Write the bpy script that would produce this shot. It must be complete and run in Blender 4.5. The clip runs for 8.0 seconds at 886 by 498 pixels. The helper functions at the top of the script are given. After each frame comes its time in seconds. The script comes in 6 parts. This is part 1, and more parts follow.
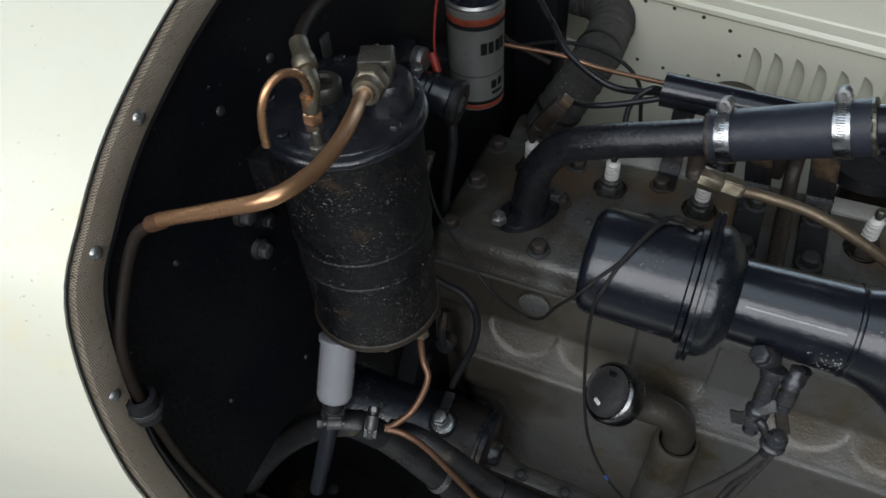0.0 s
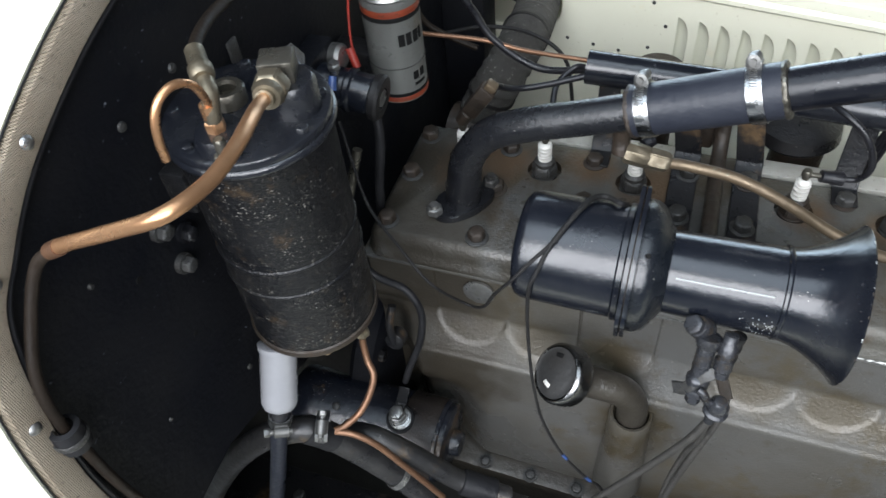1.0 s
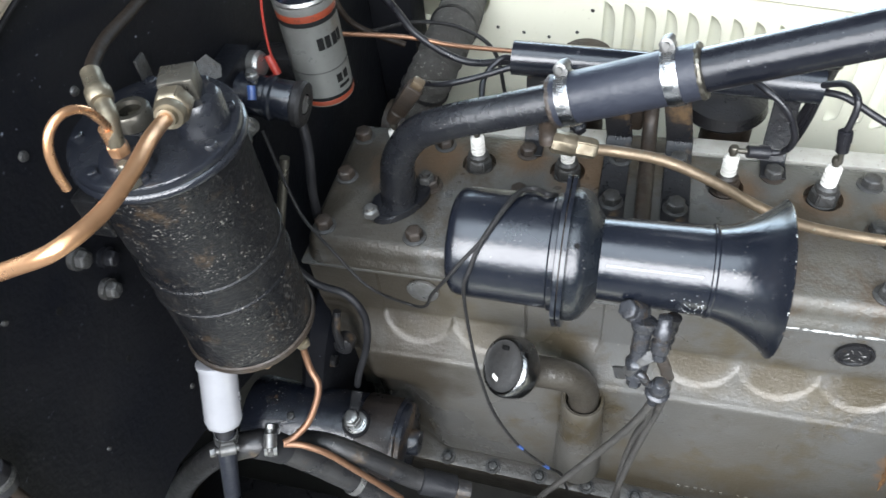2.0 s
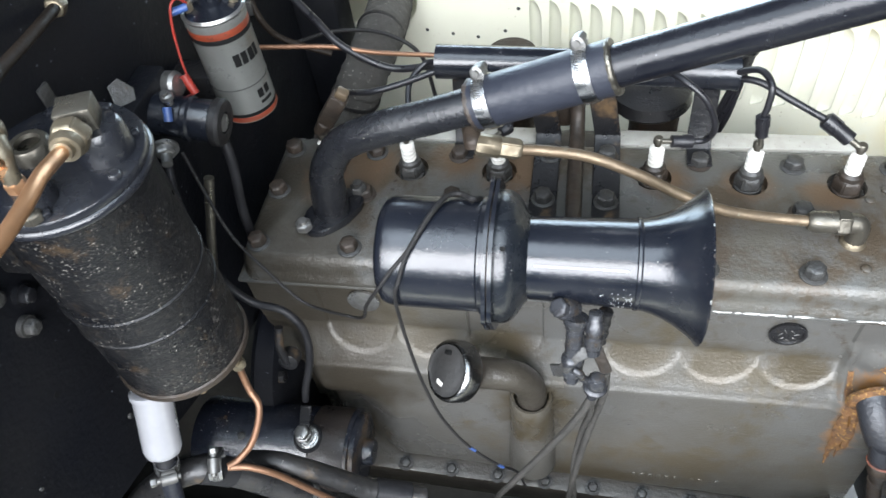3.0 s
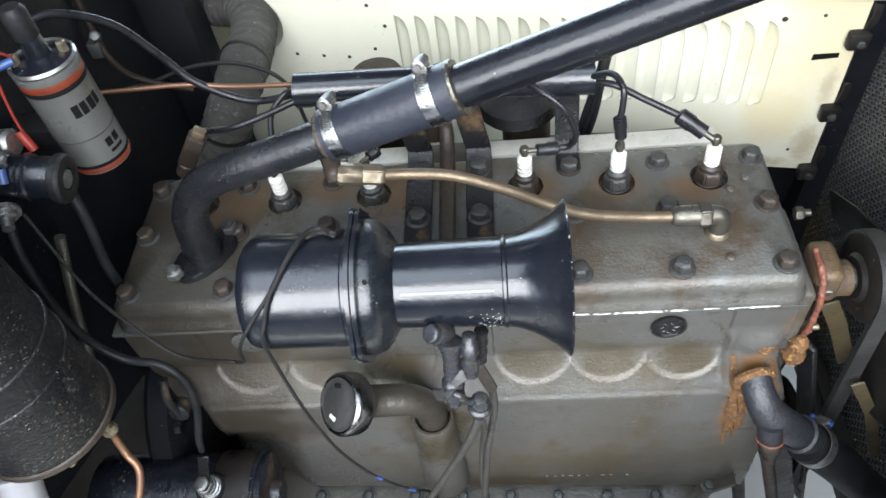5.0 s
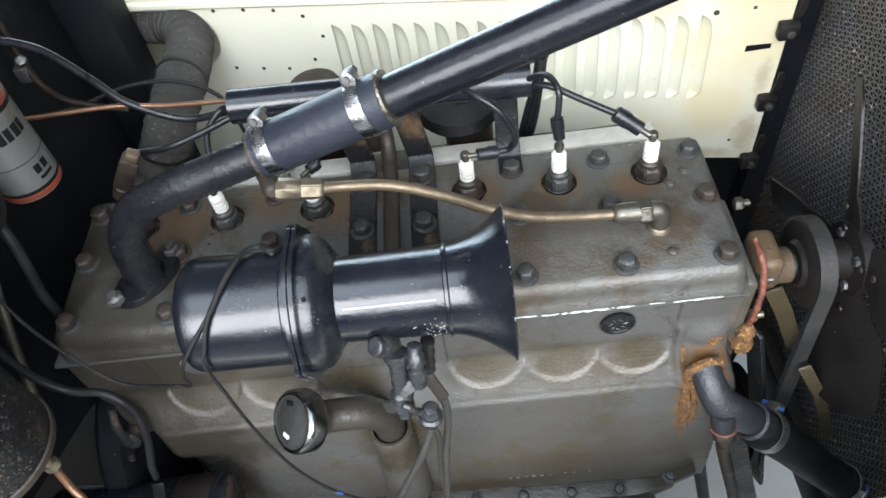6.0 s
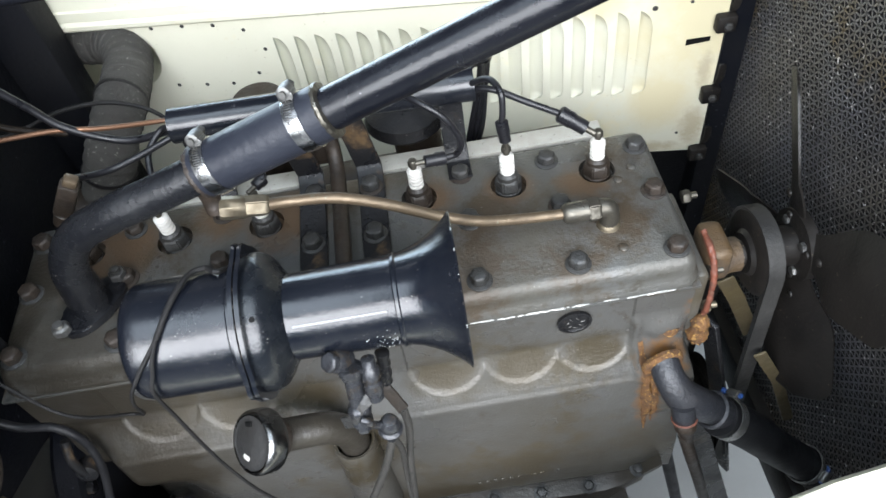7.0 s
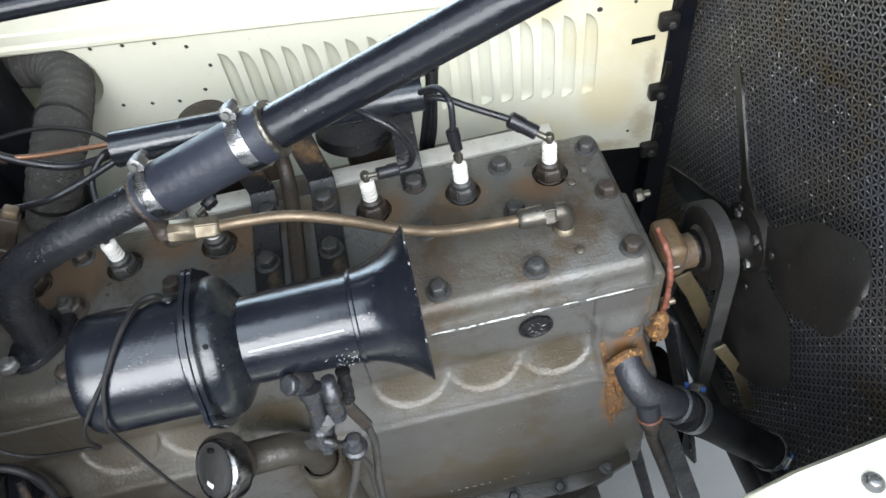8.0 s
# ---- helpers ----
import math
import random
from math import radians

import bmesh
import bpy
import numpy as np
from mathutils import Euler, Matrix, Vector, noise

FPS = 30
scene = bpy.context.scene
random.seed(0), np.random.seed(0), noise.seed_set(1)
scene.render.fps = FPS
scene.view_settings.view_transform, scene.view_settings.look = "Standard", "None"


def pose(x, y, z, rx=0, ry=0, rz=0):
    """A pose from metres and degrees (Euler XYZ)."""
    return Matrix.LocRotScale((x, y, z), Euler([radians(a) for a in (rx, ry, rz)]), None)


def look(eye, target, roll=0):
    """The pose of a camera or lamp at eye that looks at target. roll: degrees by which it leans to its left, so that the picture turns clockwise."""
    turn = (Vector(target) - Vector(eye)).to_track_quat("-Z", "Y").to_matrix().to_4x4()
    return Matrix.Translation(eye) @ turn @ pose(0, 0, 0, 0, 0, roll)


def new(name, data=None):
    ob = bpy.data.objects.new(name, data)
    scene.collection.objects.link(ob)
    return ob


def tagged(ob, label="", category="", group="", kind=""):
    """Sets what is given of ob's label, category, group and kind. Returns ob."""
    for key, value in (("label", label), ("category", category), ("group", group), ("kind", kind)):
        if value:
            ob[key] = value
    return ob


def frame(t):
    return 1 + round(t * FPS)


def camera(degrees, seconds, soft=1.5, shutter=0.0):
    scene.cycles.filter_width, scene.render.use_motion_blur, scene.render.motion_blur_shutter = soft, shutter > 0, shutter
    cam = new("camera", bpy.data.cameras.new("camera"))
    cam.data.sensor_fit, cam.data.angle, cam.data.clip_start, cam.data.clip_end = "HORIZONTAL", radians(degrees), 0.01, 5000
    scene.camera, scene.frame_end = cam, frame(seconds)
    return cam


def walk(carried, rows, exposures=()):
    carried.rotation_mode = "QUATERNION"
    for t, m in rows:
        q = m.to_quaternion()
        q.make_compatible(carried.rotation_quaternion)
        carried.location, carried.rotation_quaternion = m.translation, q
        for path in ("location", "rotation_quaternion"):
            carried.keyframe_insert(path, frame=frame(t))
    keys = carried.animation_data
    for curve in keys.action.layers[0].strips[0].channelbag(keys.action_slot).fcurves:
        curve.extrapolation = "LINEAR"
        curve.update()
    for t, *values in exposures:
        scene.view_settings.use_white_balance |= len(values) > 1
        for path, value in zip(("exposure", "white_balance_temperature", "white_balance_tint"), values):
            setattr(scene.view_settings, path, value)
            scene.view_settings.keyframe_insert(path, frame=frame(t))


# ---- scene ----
cam = camera(62.0, 8.0, shutter=0.4)
PATH = [
    (0, (0.254, -0.52, 1.48), (-0.363, 0.684, 0.007), -4.3),
    (0.5, (0.269, -0.511, 1.479), (-0.312, 0.698, -0.005), -5.7),
    (1, (0.283, -0.5, 1.477), (-0.252, 0.711, -0.022), -6.8),
    (1.5, (0.296, -0.49, 1.477), (-0.196, 0.722, -0.036), -7.7),
    (3, (0.34, -0.467, 1.478), (-0.017, 0.764, -0.057), -9.3),
    (3.5, (0.357, -0.459, 1.478), (0.037, 0.778, -0.06), -9.7),
    (4, (0.372, -0.451, 1.478), (0.098, 0.794, -0.063), -9.6),
    (4.5, (0.384, -0.444, 1.478), (0.158, 0.807, -0.066), -9.4),
    (6, (0.419, -0.431, 1.477), (0.327, 0.826, -0.076), -9.5),
    (6.5, (0.429, -0.43, 1.475), (0.376, 0.83, -0.078), -9.7),
    (7, (0.435, -0.426, 1.475), (0.431, 0.83, -0.082), -9.7),
    (7.5, (0.44, -0.422, 1.475), (0.482, 0.83, -0.085), -9.6),
    (8, (0.444, -0.417, 1.475), (0.536, 0.828, -0.088), -9.3),
]
walk(cam, [(t, look(eye, target, roll)) for t, eye, target, roll in PATH],
     exposures=[(0.0, -1.3), (0.5, -0.72), (1.0, -0.03), (1.5, 0.5), (3.0, 0.75), (4.5, 0.62), (8.0, 0.36)])

# ---- light ----
world = bpy.data.worlds.new("world")
scene.world = world
world.use_nodes = True
wn = world.node_tree
wn.nodes.clear()
sky = wn.nodes.new("ShaderNodeTexSky")
sky.sky_type = "NISHITA"
sky.sun_disc = False
sky.sun_elevation = radians(50)
sky.sun_rotation = radians(20)
bg = wn.nodes.new("ShaderNodeBackground")
bg.inputs[1].default_value = 0.12
wo = wn.nodes.new("ShaderNodeOutputWorld")
wn.links.new(sky.outputs[0], bg.inputs[0])
wn.links.new(bg.outputs[0], wo.inputs[0])
# daylight through the wide open door of the bay, behind the camera
door = new("door_light", bpy.data.lights.new("door_light", "AREA"))
door.data.shape, door.data.size, door.data.size_y, door.data.energy = "RECTANGLE", 5.6, 2.3, 530
door.data.color = (0.92, 0.95, 1.0)
door.matrix_basis = look((0.1, -2.9, 2.85), (0.1, 0.0, 1.6))

# long bluish overhead fill, added to brighten the lower block on the near side
overhead = new("overhead_fill", bpy.data.lights.new("overhead_fill", "AREA"))
overhead.data.shape, overhead.data.size, overhead.data.size_y, overhead.data.energy = "RECTANGLE", 5.0, 2.4, 160
overhead.data.color = (0.74, 0.87, 1.0)
overhead.matrix_basis = look((0.3, -1.2, 4.37), (0.3, -1.199, 0.0))

# bluish fill added beyond the far side, so the louvre slits glow
far_fill = new("far_side_fill", bpy.data.lights.new("far_side_fill", "AREA"))
far_fill.data.shape, far_fill.data.size, far_fill.data.size_y, far_fill.data.energy = "RECTANGLE", 4.0, 1.8, 170
far_fill.data.color = (0.66, 0.84, 1.0)
far_fill.matrix_basis = look((-1.3, 3.5, 1.3), (-1.3, 0.0, 1.3))


# ---- materials ----
def mat(name, base, rough=0.5, metal=0.0, second=None, amount=0.5, scale=20.0, third=None, third_amount=0.3,
        third_scale=120.0, bump=0.1, bump_scale=150.0, rough_var=0.15, coat=0.0, spec=0.5, contrast=0.2, stain=None, stain_amount=0.3, stain_scale=6.0, speck=None, speck_scale=350.0, speck_amount=0.1, dent=0.0, dent_scale=28.0):
    m = bpy.data.materials.new(name)
    m.use_nodes = True
    t = m.node_tree
    b = t.nodes["Principled BSDF"]
    tc = t.nodes.new("ShaderNodeTexCoord")
    b.inputs["Metallic"].default_value = metal
    b.inputs["Specular IOR Level"].default_value = spec
    b.inputs["Coat Weight"].default_value = coat
    b.inputs["Coat Roughness"].default_value = 0.08

    def tex(sc, detail=6.0, rg=0.6):
        n = t.nodes.new("ShaderNodeTexNoise")
        n.inputs["Scale"].default_value, n.inputs["Detail"].default_value, n.inputs["Roughness"].default_value = sc, detail, rg
        t.links.new(tc.outputs["Object"], n.inputs["Vector"])
        return n

    def mask(n, lo, hi):
        r = t.nodes.new("ShaderNodeMapRange")
        r.inputs[1].default_value, r.inputs[2].default_value = lo, hi
        t.links.new(n.outputs[0], r.inputs[0])
        return r

    def mix(a, bcol, fac):
        x = t.nodes.new("ShaderNodeMix")
        x.data_type = "RGBA"
        t.links.new(fac, x.inputs[0])
        if isinstance(a, tuple):
            x.inputs[6].default_value = (*a, 1)
        else:
            t.links.new(a, x.inputs[6])
        x.inputs[7].default_value = (*bcol, 1)
        return x.outputs[2]

    second = second or tuple(c * 0.72 for c in base)
    n1 = tex(scale)
    c = 0.5 + (0.5 - amount) * 0.4
    col = mix(base, second, mask(n1, c - contrast, c + contrast).outputs[0])
    n2 = tex(third_scale, 4.0, 0.7)
    if third:
        c = 0.5 + (0.5 - third_amount) * 0.5
        col = mix(col, third, mask(n2, c, c + 0.12).outputs[0])
    if stain:
        lo, hi = tex(stain_scale, 3.0, 0.5), tex(stain_scale * 9, 5.0, 0.7)
        mm = t.nodes.new("ShaderNodeMath")
        mm.operation = "MULTIPLY_ADD"
        t.links.new(hi.outputs[0], mm.inputs[0])
        mm.inputs[1].default_value = 0.45
        t.links.new(lo.outputs[0], mm.inputs[2])
        c = 0.86 - stain_amount * 0.3
        col = mix(col, stain, mask(mm, c, c + 0.14).outputs[0])
    if speck:
        ns = tex(speck_scale, 2.0, 0.5)
        c = 0.78 - 0.25 * speck_amount
        patch = t.nodes.new("ShaderNodeMath")
        patch.operation = "MULTIPLY"
        t.links.new(mask(ns, c, c + 0.06).outputs[0], patch.inputs[0])
        t.links.new(mask(tex(speck_scale / 14, 3.0, 0.6), 0.42, 0.58).outputs[0], patch.inputs[1])
        col = mix(col, speck, patch.outputs[0])
    t.links.new(col, b.inputs["Base Color"])
    r = t.nodes.new("ShaderNodeMapRange")
    r.inputs[3].default_value, r.inputs[4].default_value = max(0.03, rough - rough_var), min(1.0, rough + rough_var)
    r.inputs[1].default_value, r.inputs[2].default_value = 0.3, 0.7
    t.links.new(n1.outputs[0], r.inputs[0])
    t.links.new(r.outputs[0], b.inputs["Roughness"])
    if bump:
        n3 = tex(bump_scale, 5.0, 0.6)
        bp = t.nodes.new("ShaderNodeBump")
        bp.inputs["Strength"].default_value, bp.inputs["Distance"].default_value = bump, 0.003
        t.links.new(n3.outputs[0], bp.inputs["Height"])
        t.links.new(bp.outputs[0], b.inputs["Normal"])
        if dent:
            n4 = tex(dent_scale, 2.0, 0.5)
            b2 = t.nodes.new("ShaderNodeBump")
            b2.inputs["Strength"].default_value, b2.inputs["Distance"].default_value = dent, 0.01
            t.links.new(n4.outputs[0], b2.inputs["Height"])
            t.links.new(bp.outputs[0], b2.inputs["Normal"])
            t.links.new(b2.outputs[0], b.inputs["Normal"])
    return m


CREAM = mat("cream_paint", (0.585, 0.572, 0.468), 0.40, second=(0.54, 0.525, 0.415), scale=5, third=(0.53, 0.48, 0.34), third_amount=0.16, third_scale=30, bump=0.06, dent=0.05, dent_scale=9, speck=(0.28, 0.23, 0.15), speck_amount=0.3, speck_scale=260, stain=(0.585, 0.53, 0.36), stain_amount=0.12, stain_scale=5)
FIREWALL = mat("firewall_black", (0.0038, 0.0043, 0.0062), 0.50, second=(0.0070, 0.0071, 0.0080), scale=9, third=(0.015, 0.0148, 0.0155), third_amount=0.14, third_scale=60, bump=0.3, spec=0.10, dent=0.06, dent_scale=14, speck=(0.10, 0.11, 0.13), speck_amount=0.3, speck_scale=200)
ENAMEL = mat("black_enamel", (0.0032, 0.0043, 0.0072), 0.225, second=(0.0065, 0.0075, 0.0105), scale=14, third=(0.034, 0.034, 0.038), third_amount=0.2, third_scale=60, bump=0.10, bump_scale=190, rough_var=0.10, spec=0.55, dent=0.05, dent_scale=26, speck=(0.24, 0.225, 0.20), speck_amount=0.26, speck_scale=560)
DOME = mat("dull_enamel", (0.0036, 0.0048, 0.0072), 0.27, second=(0.0065, 0.008, 0.010), scale=30, third=(0.04, 0.033, 0.025), third_amount=0.12, third_scale=90, bump=0.2, bump_scale=170, spec=0.5, dent=0.10, dent_scale=36, speck=(0.25, 0.23, 0.2), speck_amount=0.3, speck_scale=480)
PIPE = mat("pipe_black", (0.0035, 0.004, 0.006), 0.24, second=(0.007, 0.0075, 0.010), scale=25, third=(0.035, 0.035, 0.042), third_amount=0.08, third_scale=110, bump=0.14, rough_var=0.10, spec=0.30, dent=0.05, speck=(0.25, 0.25, 0.26), speck_amount=0.14)
CASTPIPE = mat("cast_pipe_black", (0.0045, 0.0048, 0.0064), 0.26, second=(0.011, 0.0115, 0.013), scale=25, third=(0.030, 0.030, 0.032), third_amount=0.14, third_scale=90, bump=0.3, bump_scale=300, spec=0.42, speck=(0.25, 0.23, 0.20), speck_amount=0.3, speck_scale=420)
WORN = mat("worn_black", (0.0055, 0.0058, 0.0072), 0.32, second=(0.011, 0.0105, 0.0105), scale=20, third=(0.028, 0.024, 0.020), third_amount=0.16, third_scale=120, bump=0.4, bump_scale=260, spec=0.28, stain=(0.07, 0.045, 0.024), stain_amount=0.05, stain_scale=16, speck=(0.24, 0.22, 0.19), speck_amount=0.26, speck_scale=420)
CANBLACK = mat("canister_black", (0.0036, 0.0039, 0.0050), 0.33, second=(0.0072, 0.0072, 0.0076), scale=22, third=(0.020, 0.0165, 0.0130), third_amount=0.34, third_scale=150, bump=0.4, bump_scale=260, spec=0.24, stain=(0.034, 0.023, 0.014), stain_amount=0.07, stain_scale=34, speck=(0.15, 0.14, 0.125), speck_amount=0.6, speck_scale=520, dent=0.06, dent_scale=50)
LIDBLACK = mat("lid_black", (0.0055, 0.0064, 0.0092), 0.24, second=(0.0105, 0.0112, 0.0135), scale=22, third=(0.030, 0.029, 0.029), third_amount=0.26, third_scale=60, bump=0.16, bump_scale=240, spec=0.6, speck=(0.12, 0.11, 0.10), speck_amount=0.2, speck_scale=620, dent=0.05, dent_scale=40)
ENGINE = mat("engine_grey", (0.080, 0.079, 0.0755), 0.33, metal=0.25, second=(0.060, 0.054, 0.043), scale=5, third=(0.046, 0.038, 0.028), third_amount=0.30, third_scale=30, bump=0.2, bump_scale=300, speck=(0.21, 0.20, 0.17), speck_amount=0.3, speck_scale=420, stain=(0.060, 0.050, 0.034), stain_amount=0.34, stain_scale=8, dent=0.03, dent_scale=30)
HEADGREY = mat("head_grey", (0.089, 0.091, 0.090), 0.34, metal=0.25, second=(0.060, 0.055, 0.044), scale=8, third=(0.040, 0.034, 0.026), third_amount=0.34, third_scale=32, bump=0.34, bump_scale=280, speck=(0.22, 0.215, 0.195), speck_amount=0.3, speck_scale=420, stain=(0.046, 0.034, 0.022), stain_amount=0.34, stain_scale=11, dent=0.05, dent_scale=45)
RUST = mat("rust", (0.135, 0.058, 0.013), 0.8, second=(0.040, 0.020, 0.010), scale=90, third=(0.34, 0.19, 0.045), third_amount=0.40, third_scale=230, bump=1.0, bump_scale=230)
RUSTY = mat("rusty_steel", (0.019, 0.016, 0.0135), 0.5, metal=0.2, second=(0.030, 0.0195, 0.012), scale=50, third=(0.011, 0.0095, 0.0085), third_amount=0.25, bump=0.5)
BOLT = mat("dark_bolt", (0.050, 0.051, 0.051), 0.42, metal=0.4, second=(0.030, 0.028, 0.025), scale=90, third=(0.062, 0.046, 0.031), third_amount=0.22, third_scale=160, bump=0.5, bump_scale=320)
BOLTRUST = mat("rusty_bolt", (0.023, 0.020, 0.0175), 0.5, metal=0.25, second=(0.032, 0.021, 0.0135), scale=90, third=(0.015, 0.013, 0.0115), third_amount=0.25, third_scale=180, bump=0.5, bump_scale=320)
ZINC = mat("zinc", (0.36, 0.36, 0.35), 0.36, metal=0.9, second=(0.17, 0.165, 0.155), scale=70, third=(0.07, 0.065, 0.055), third_amount=0.2, bump=0.2)
STEEL = mat("steel_band", (0.50, 0.50, 0.50), 0.28, metal=1.0, second=(0.30, 0.30, 0.30), scale=50, third=(0.14, 0.13, 0.12), third_amount=0.15, bump=0.12)
RUBBER = mat("rubber_hose", (0.010, 0.0115, 0.017), 0.42, second=(0.017, 0.019, 0.026), scale=18, third=(0.05, 0.05, 0.058), third_amount=0.12, third_scale=80, bump=0.25, spec=0.3, speck=(0.16, 0.15, 0.14), speck_amount=0.2)
BLACKRUB = mat("black_rubber", (0.006, 0.006, 0.007), 0.5, second=(0.015, 0.015, 0.016), scale=30, third=(0.04, 0.038, 0.035), third_amount=0.1, bump=0.2, spec=0.18)
WIRE = mat("wire_black", (0.006, 0.006, 0.0075), 0.36, second=(0.011, 0.011, 0.013), scale=60, bump=0.05, spec=0.35)
CLOTH = mat("cloth_cable", (0.005, 0.005, 0.006), 0.55, second=(0.014, 0.013, 0.012), scale=190, third=(0.05, 0.046, 0.038), third_amount=0.08, third_scale=300, bump=0.6, bump_scale=520, spec=0.25)
FRAYED = mat("frayed_cable", (0.016, 0.0155, 0.0145), 0.55, second=(0.046, 0.042, 0.036), scale=150, third=(0.012, 0.011, 0.010), third_amount=0.35, third_scale=260, bump=0.9, bump_scale=420)
COPPER = mat("copper", (0.60, 0.335, 0.18), 0.30, metal=0.85, second=(0.36, 0.195, 0.10), scale=16, third=(0.17, 0.10, 0.06), third_amount=0.18, third_scale=50, bump=0.12, dent=0.05, dent_scale=60)
BROWNCOP = mat("brown_copper", (0.20, 0.105, 0.06), 0.42, metal=0.7, second=(0.125, 0.068, 0.042), scale=20, third=(0.075, 0.05, 0.036), third_amount=0.25, third_scale=70, bump=0.15)
DULLCOP = mat("dull_copper", (0.150, 0.112, 0.072), 0.46, metal=0.6, second=(0.085, 0.062, 0.040), scale=40, third=(0.20, 0.235, 0.185), third_amount=0.22, third_scale=70, bump=0.3)
BRASS = mat("brass", (0.23, 0.20, 0.145), 0.40, metal=0.8, second=(0.125, 0.102, 0.070), scale=60, third=(0.13, 0.15, 0.11), third_amount=0.15, bump=0.2)
GREYBRASS = mat("grey_brass", (0.125, 0.117, 0.098), 0.36, metal=0.8, second=(0.075, 0.068, 0.055), scale=60, bump=0.2, speck=(0.26, 0.22, 0.15), speck_amount=0.3)
CERAMIC = mat("ceramic", (0.56, 0.55, 0.52), 0.25, second=(0.46, 0.44, 0.40), scale=60, third=(0.24, 0.20, 0.15), third_amount=0.20, third_scale=150, bump=0.0)
PLASTIC = mat("milky_plastic", (0.225, 0.225, 0.235), 0.20, second=(0.19, 0.19, 0.20), scale=30, third=(0.18, 0.17, 0.15), third_amount=0.1, bump=0.0)
COILGREY = mat("coil_grey", (0.090, 0.092, 0.087), 0.40, second=(0.074, 0.074, 0.068), scale=16, third=(0.045, 0.041, 0.035), third_amount=0.28, third_scale=60, bump=0.12, speck=(0.03, 0.027, 0.023), speck_amount=0.5, speck_scale=320, stain=(0.07, 0.06, 0.046), stain_amount=0.25, stain_scale=24)
RED = mat("red_band", (0.16, 0.030, 0.013), 0.45, second=(0.10, 0.020, 0.010), scale=40, third=(0.04, 0.016, 0.012), third_amount=0.25, bump=0.05, spec=0.3)
REDWIRE = mat("red_wire", (0.22, 0.022, 0.014), 0.45, second=(0.14, 0.016, 0.011), scale=60, bump=0.0, spec=0.3)
BLUE = mat("blue_crimp", (0.022, 0.065, 0.22), 0.38, second=(0.03, 0.05, 0.12), scale=60, bump=0.0)
WORNHOSE = mat("worn_hose", (0.0095, 0.0095, 0.0105), 0.36, second=(0.019, 0.018, 0.017), scale=24, third=(0.060, 0.055, 0.048), third_amount=0.24, third_scale=75, bump=0.35, spec=0.4, stain=(0.05, 0.034, 0.02), stain_amount=0.12, stain_scale=20, speck=(0.22, 0.21, 0.19), speck_amount=0.3, speck_scale=260)
INK = mat("ink", (0.006, 0.006, 0.006), 0.7, bump=0.0, spec=0.1)
ALU = mat("speckled_plate", (0.40, 0.395, 0.36), 0.5, metal=0.2, second=(0.29, 0.275, 0.24), scale=22, third=(0.06, 0.052, 0.045), third_amount=0.26, third_scale=190, bump=0.2, speck=(0.5, 0.5, 0.48), speck_amount=0.2)
BROWNLINE = mat("brown_line", (0.0075, 0.0055, 0.0042), 0.55, second=(0.016, 0.011, 0.0075), scale=30, third=(0.03, 0.021, 0.014), third_amount=0.2, third_scale=120, bump=0.3, spec=0.15)
CHROME = mat("worn_chrome", (0.050, 0.050, 0.050), 0.52, metal=0.5, second=(0.028, 0.026, 0.024), scale=26, third=(0.016, 0.014, 0.012), third_amount=0.3, third_scale=110, bump=0.3, dent=0.12, dent_scale=50, speck=(0.25, 0.24, 0.22), speck_amount=0.3, speck_scale=420)
# the white specks paint glints onto the core's metal edges
CORE = mat("radiator_core", (0.15, 0.158, 0.182), 0.42, metal=0.5, second=(0.125, 0.108, 0.08), scale=5, third=(0.05, 0.05, 0.058), third_amount=0.30, third_scale=50, bump=0.2, bump_scale=400, speck=(0.85, 0.85, 0.85), speck_amount=0.55, speck_scale=150, stain=(0.15, 0.112, 0.058), stain_amount=0.2, stain_scale=6)
# cell walls coloured near black, for the shade inside the holes
CELL_SHADE = mat("core_cell_shade", (0.012, 0.0125, 0.015), 0.5, metal=0.2, second=(0.022, 0.02, 0.018), scale=8, bump=0.1)
WELT = mat("woven_welt", (0.235, 0.185, 0.13), 0.5, second=(0.31, 0.26, 0.195), scale=30, third=(0.085, 0.062, 0.042), third_amount=0.36, third_scale=300, bump=0.8, bump_scale=420)

def weave(m, sc):
    """A fine over-and-under weave as relief."""
    t = m.node_tree
    tc = t.nodes.new("ShaderNodeTexCoord")
    w = []
    for ax in ("Y", "Z"):
        n = t.nodes.new("ShaderNodeTexWave")
        n.bands_direction = ax
        n.inputs["Scale"].default_value, n.inputs["Distortion"].default_value = sc, 1.2
        t.links.new(tc.outputs["Object"], n.inputs["Vector"])
        w.append(n)
    a = t.nodes.new("ShaderNodeMath")
    a.operation = "MULTIPLY"
    t.links.new(w[0].outputs[1], a.inputs[0])
    t.links.new(w[1].outputs[1], a.inputs[1])
    bp = t.nodes.new("ShaderNodeBump")
    bp.inputs["Strength"].default_value, bp.inputs["Distance"].default_value = 0.9, 0.002
    t.links.new(a.outputs[0], bp.inputs["Height"])
    t.links.new(bp.outputs[0], t.nodes["Principled BSDF"].inputs["Normal"])


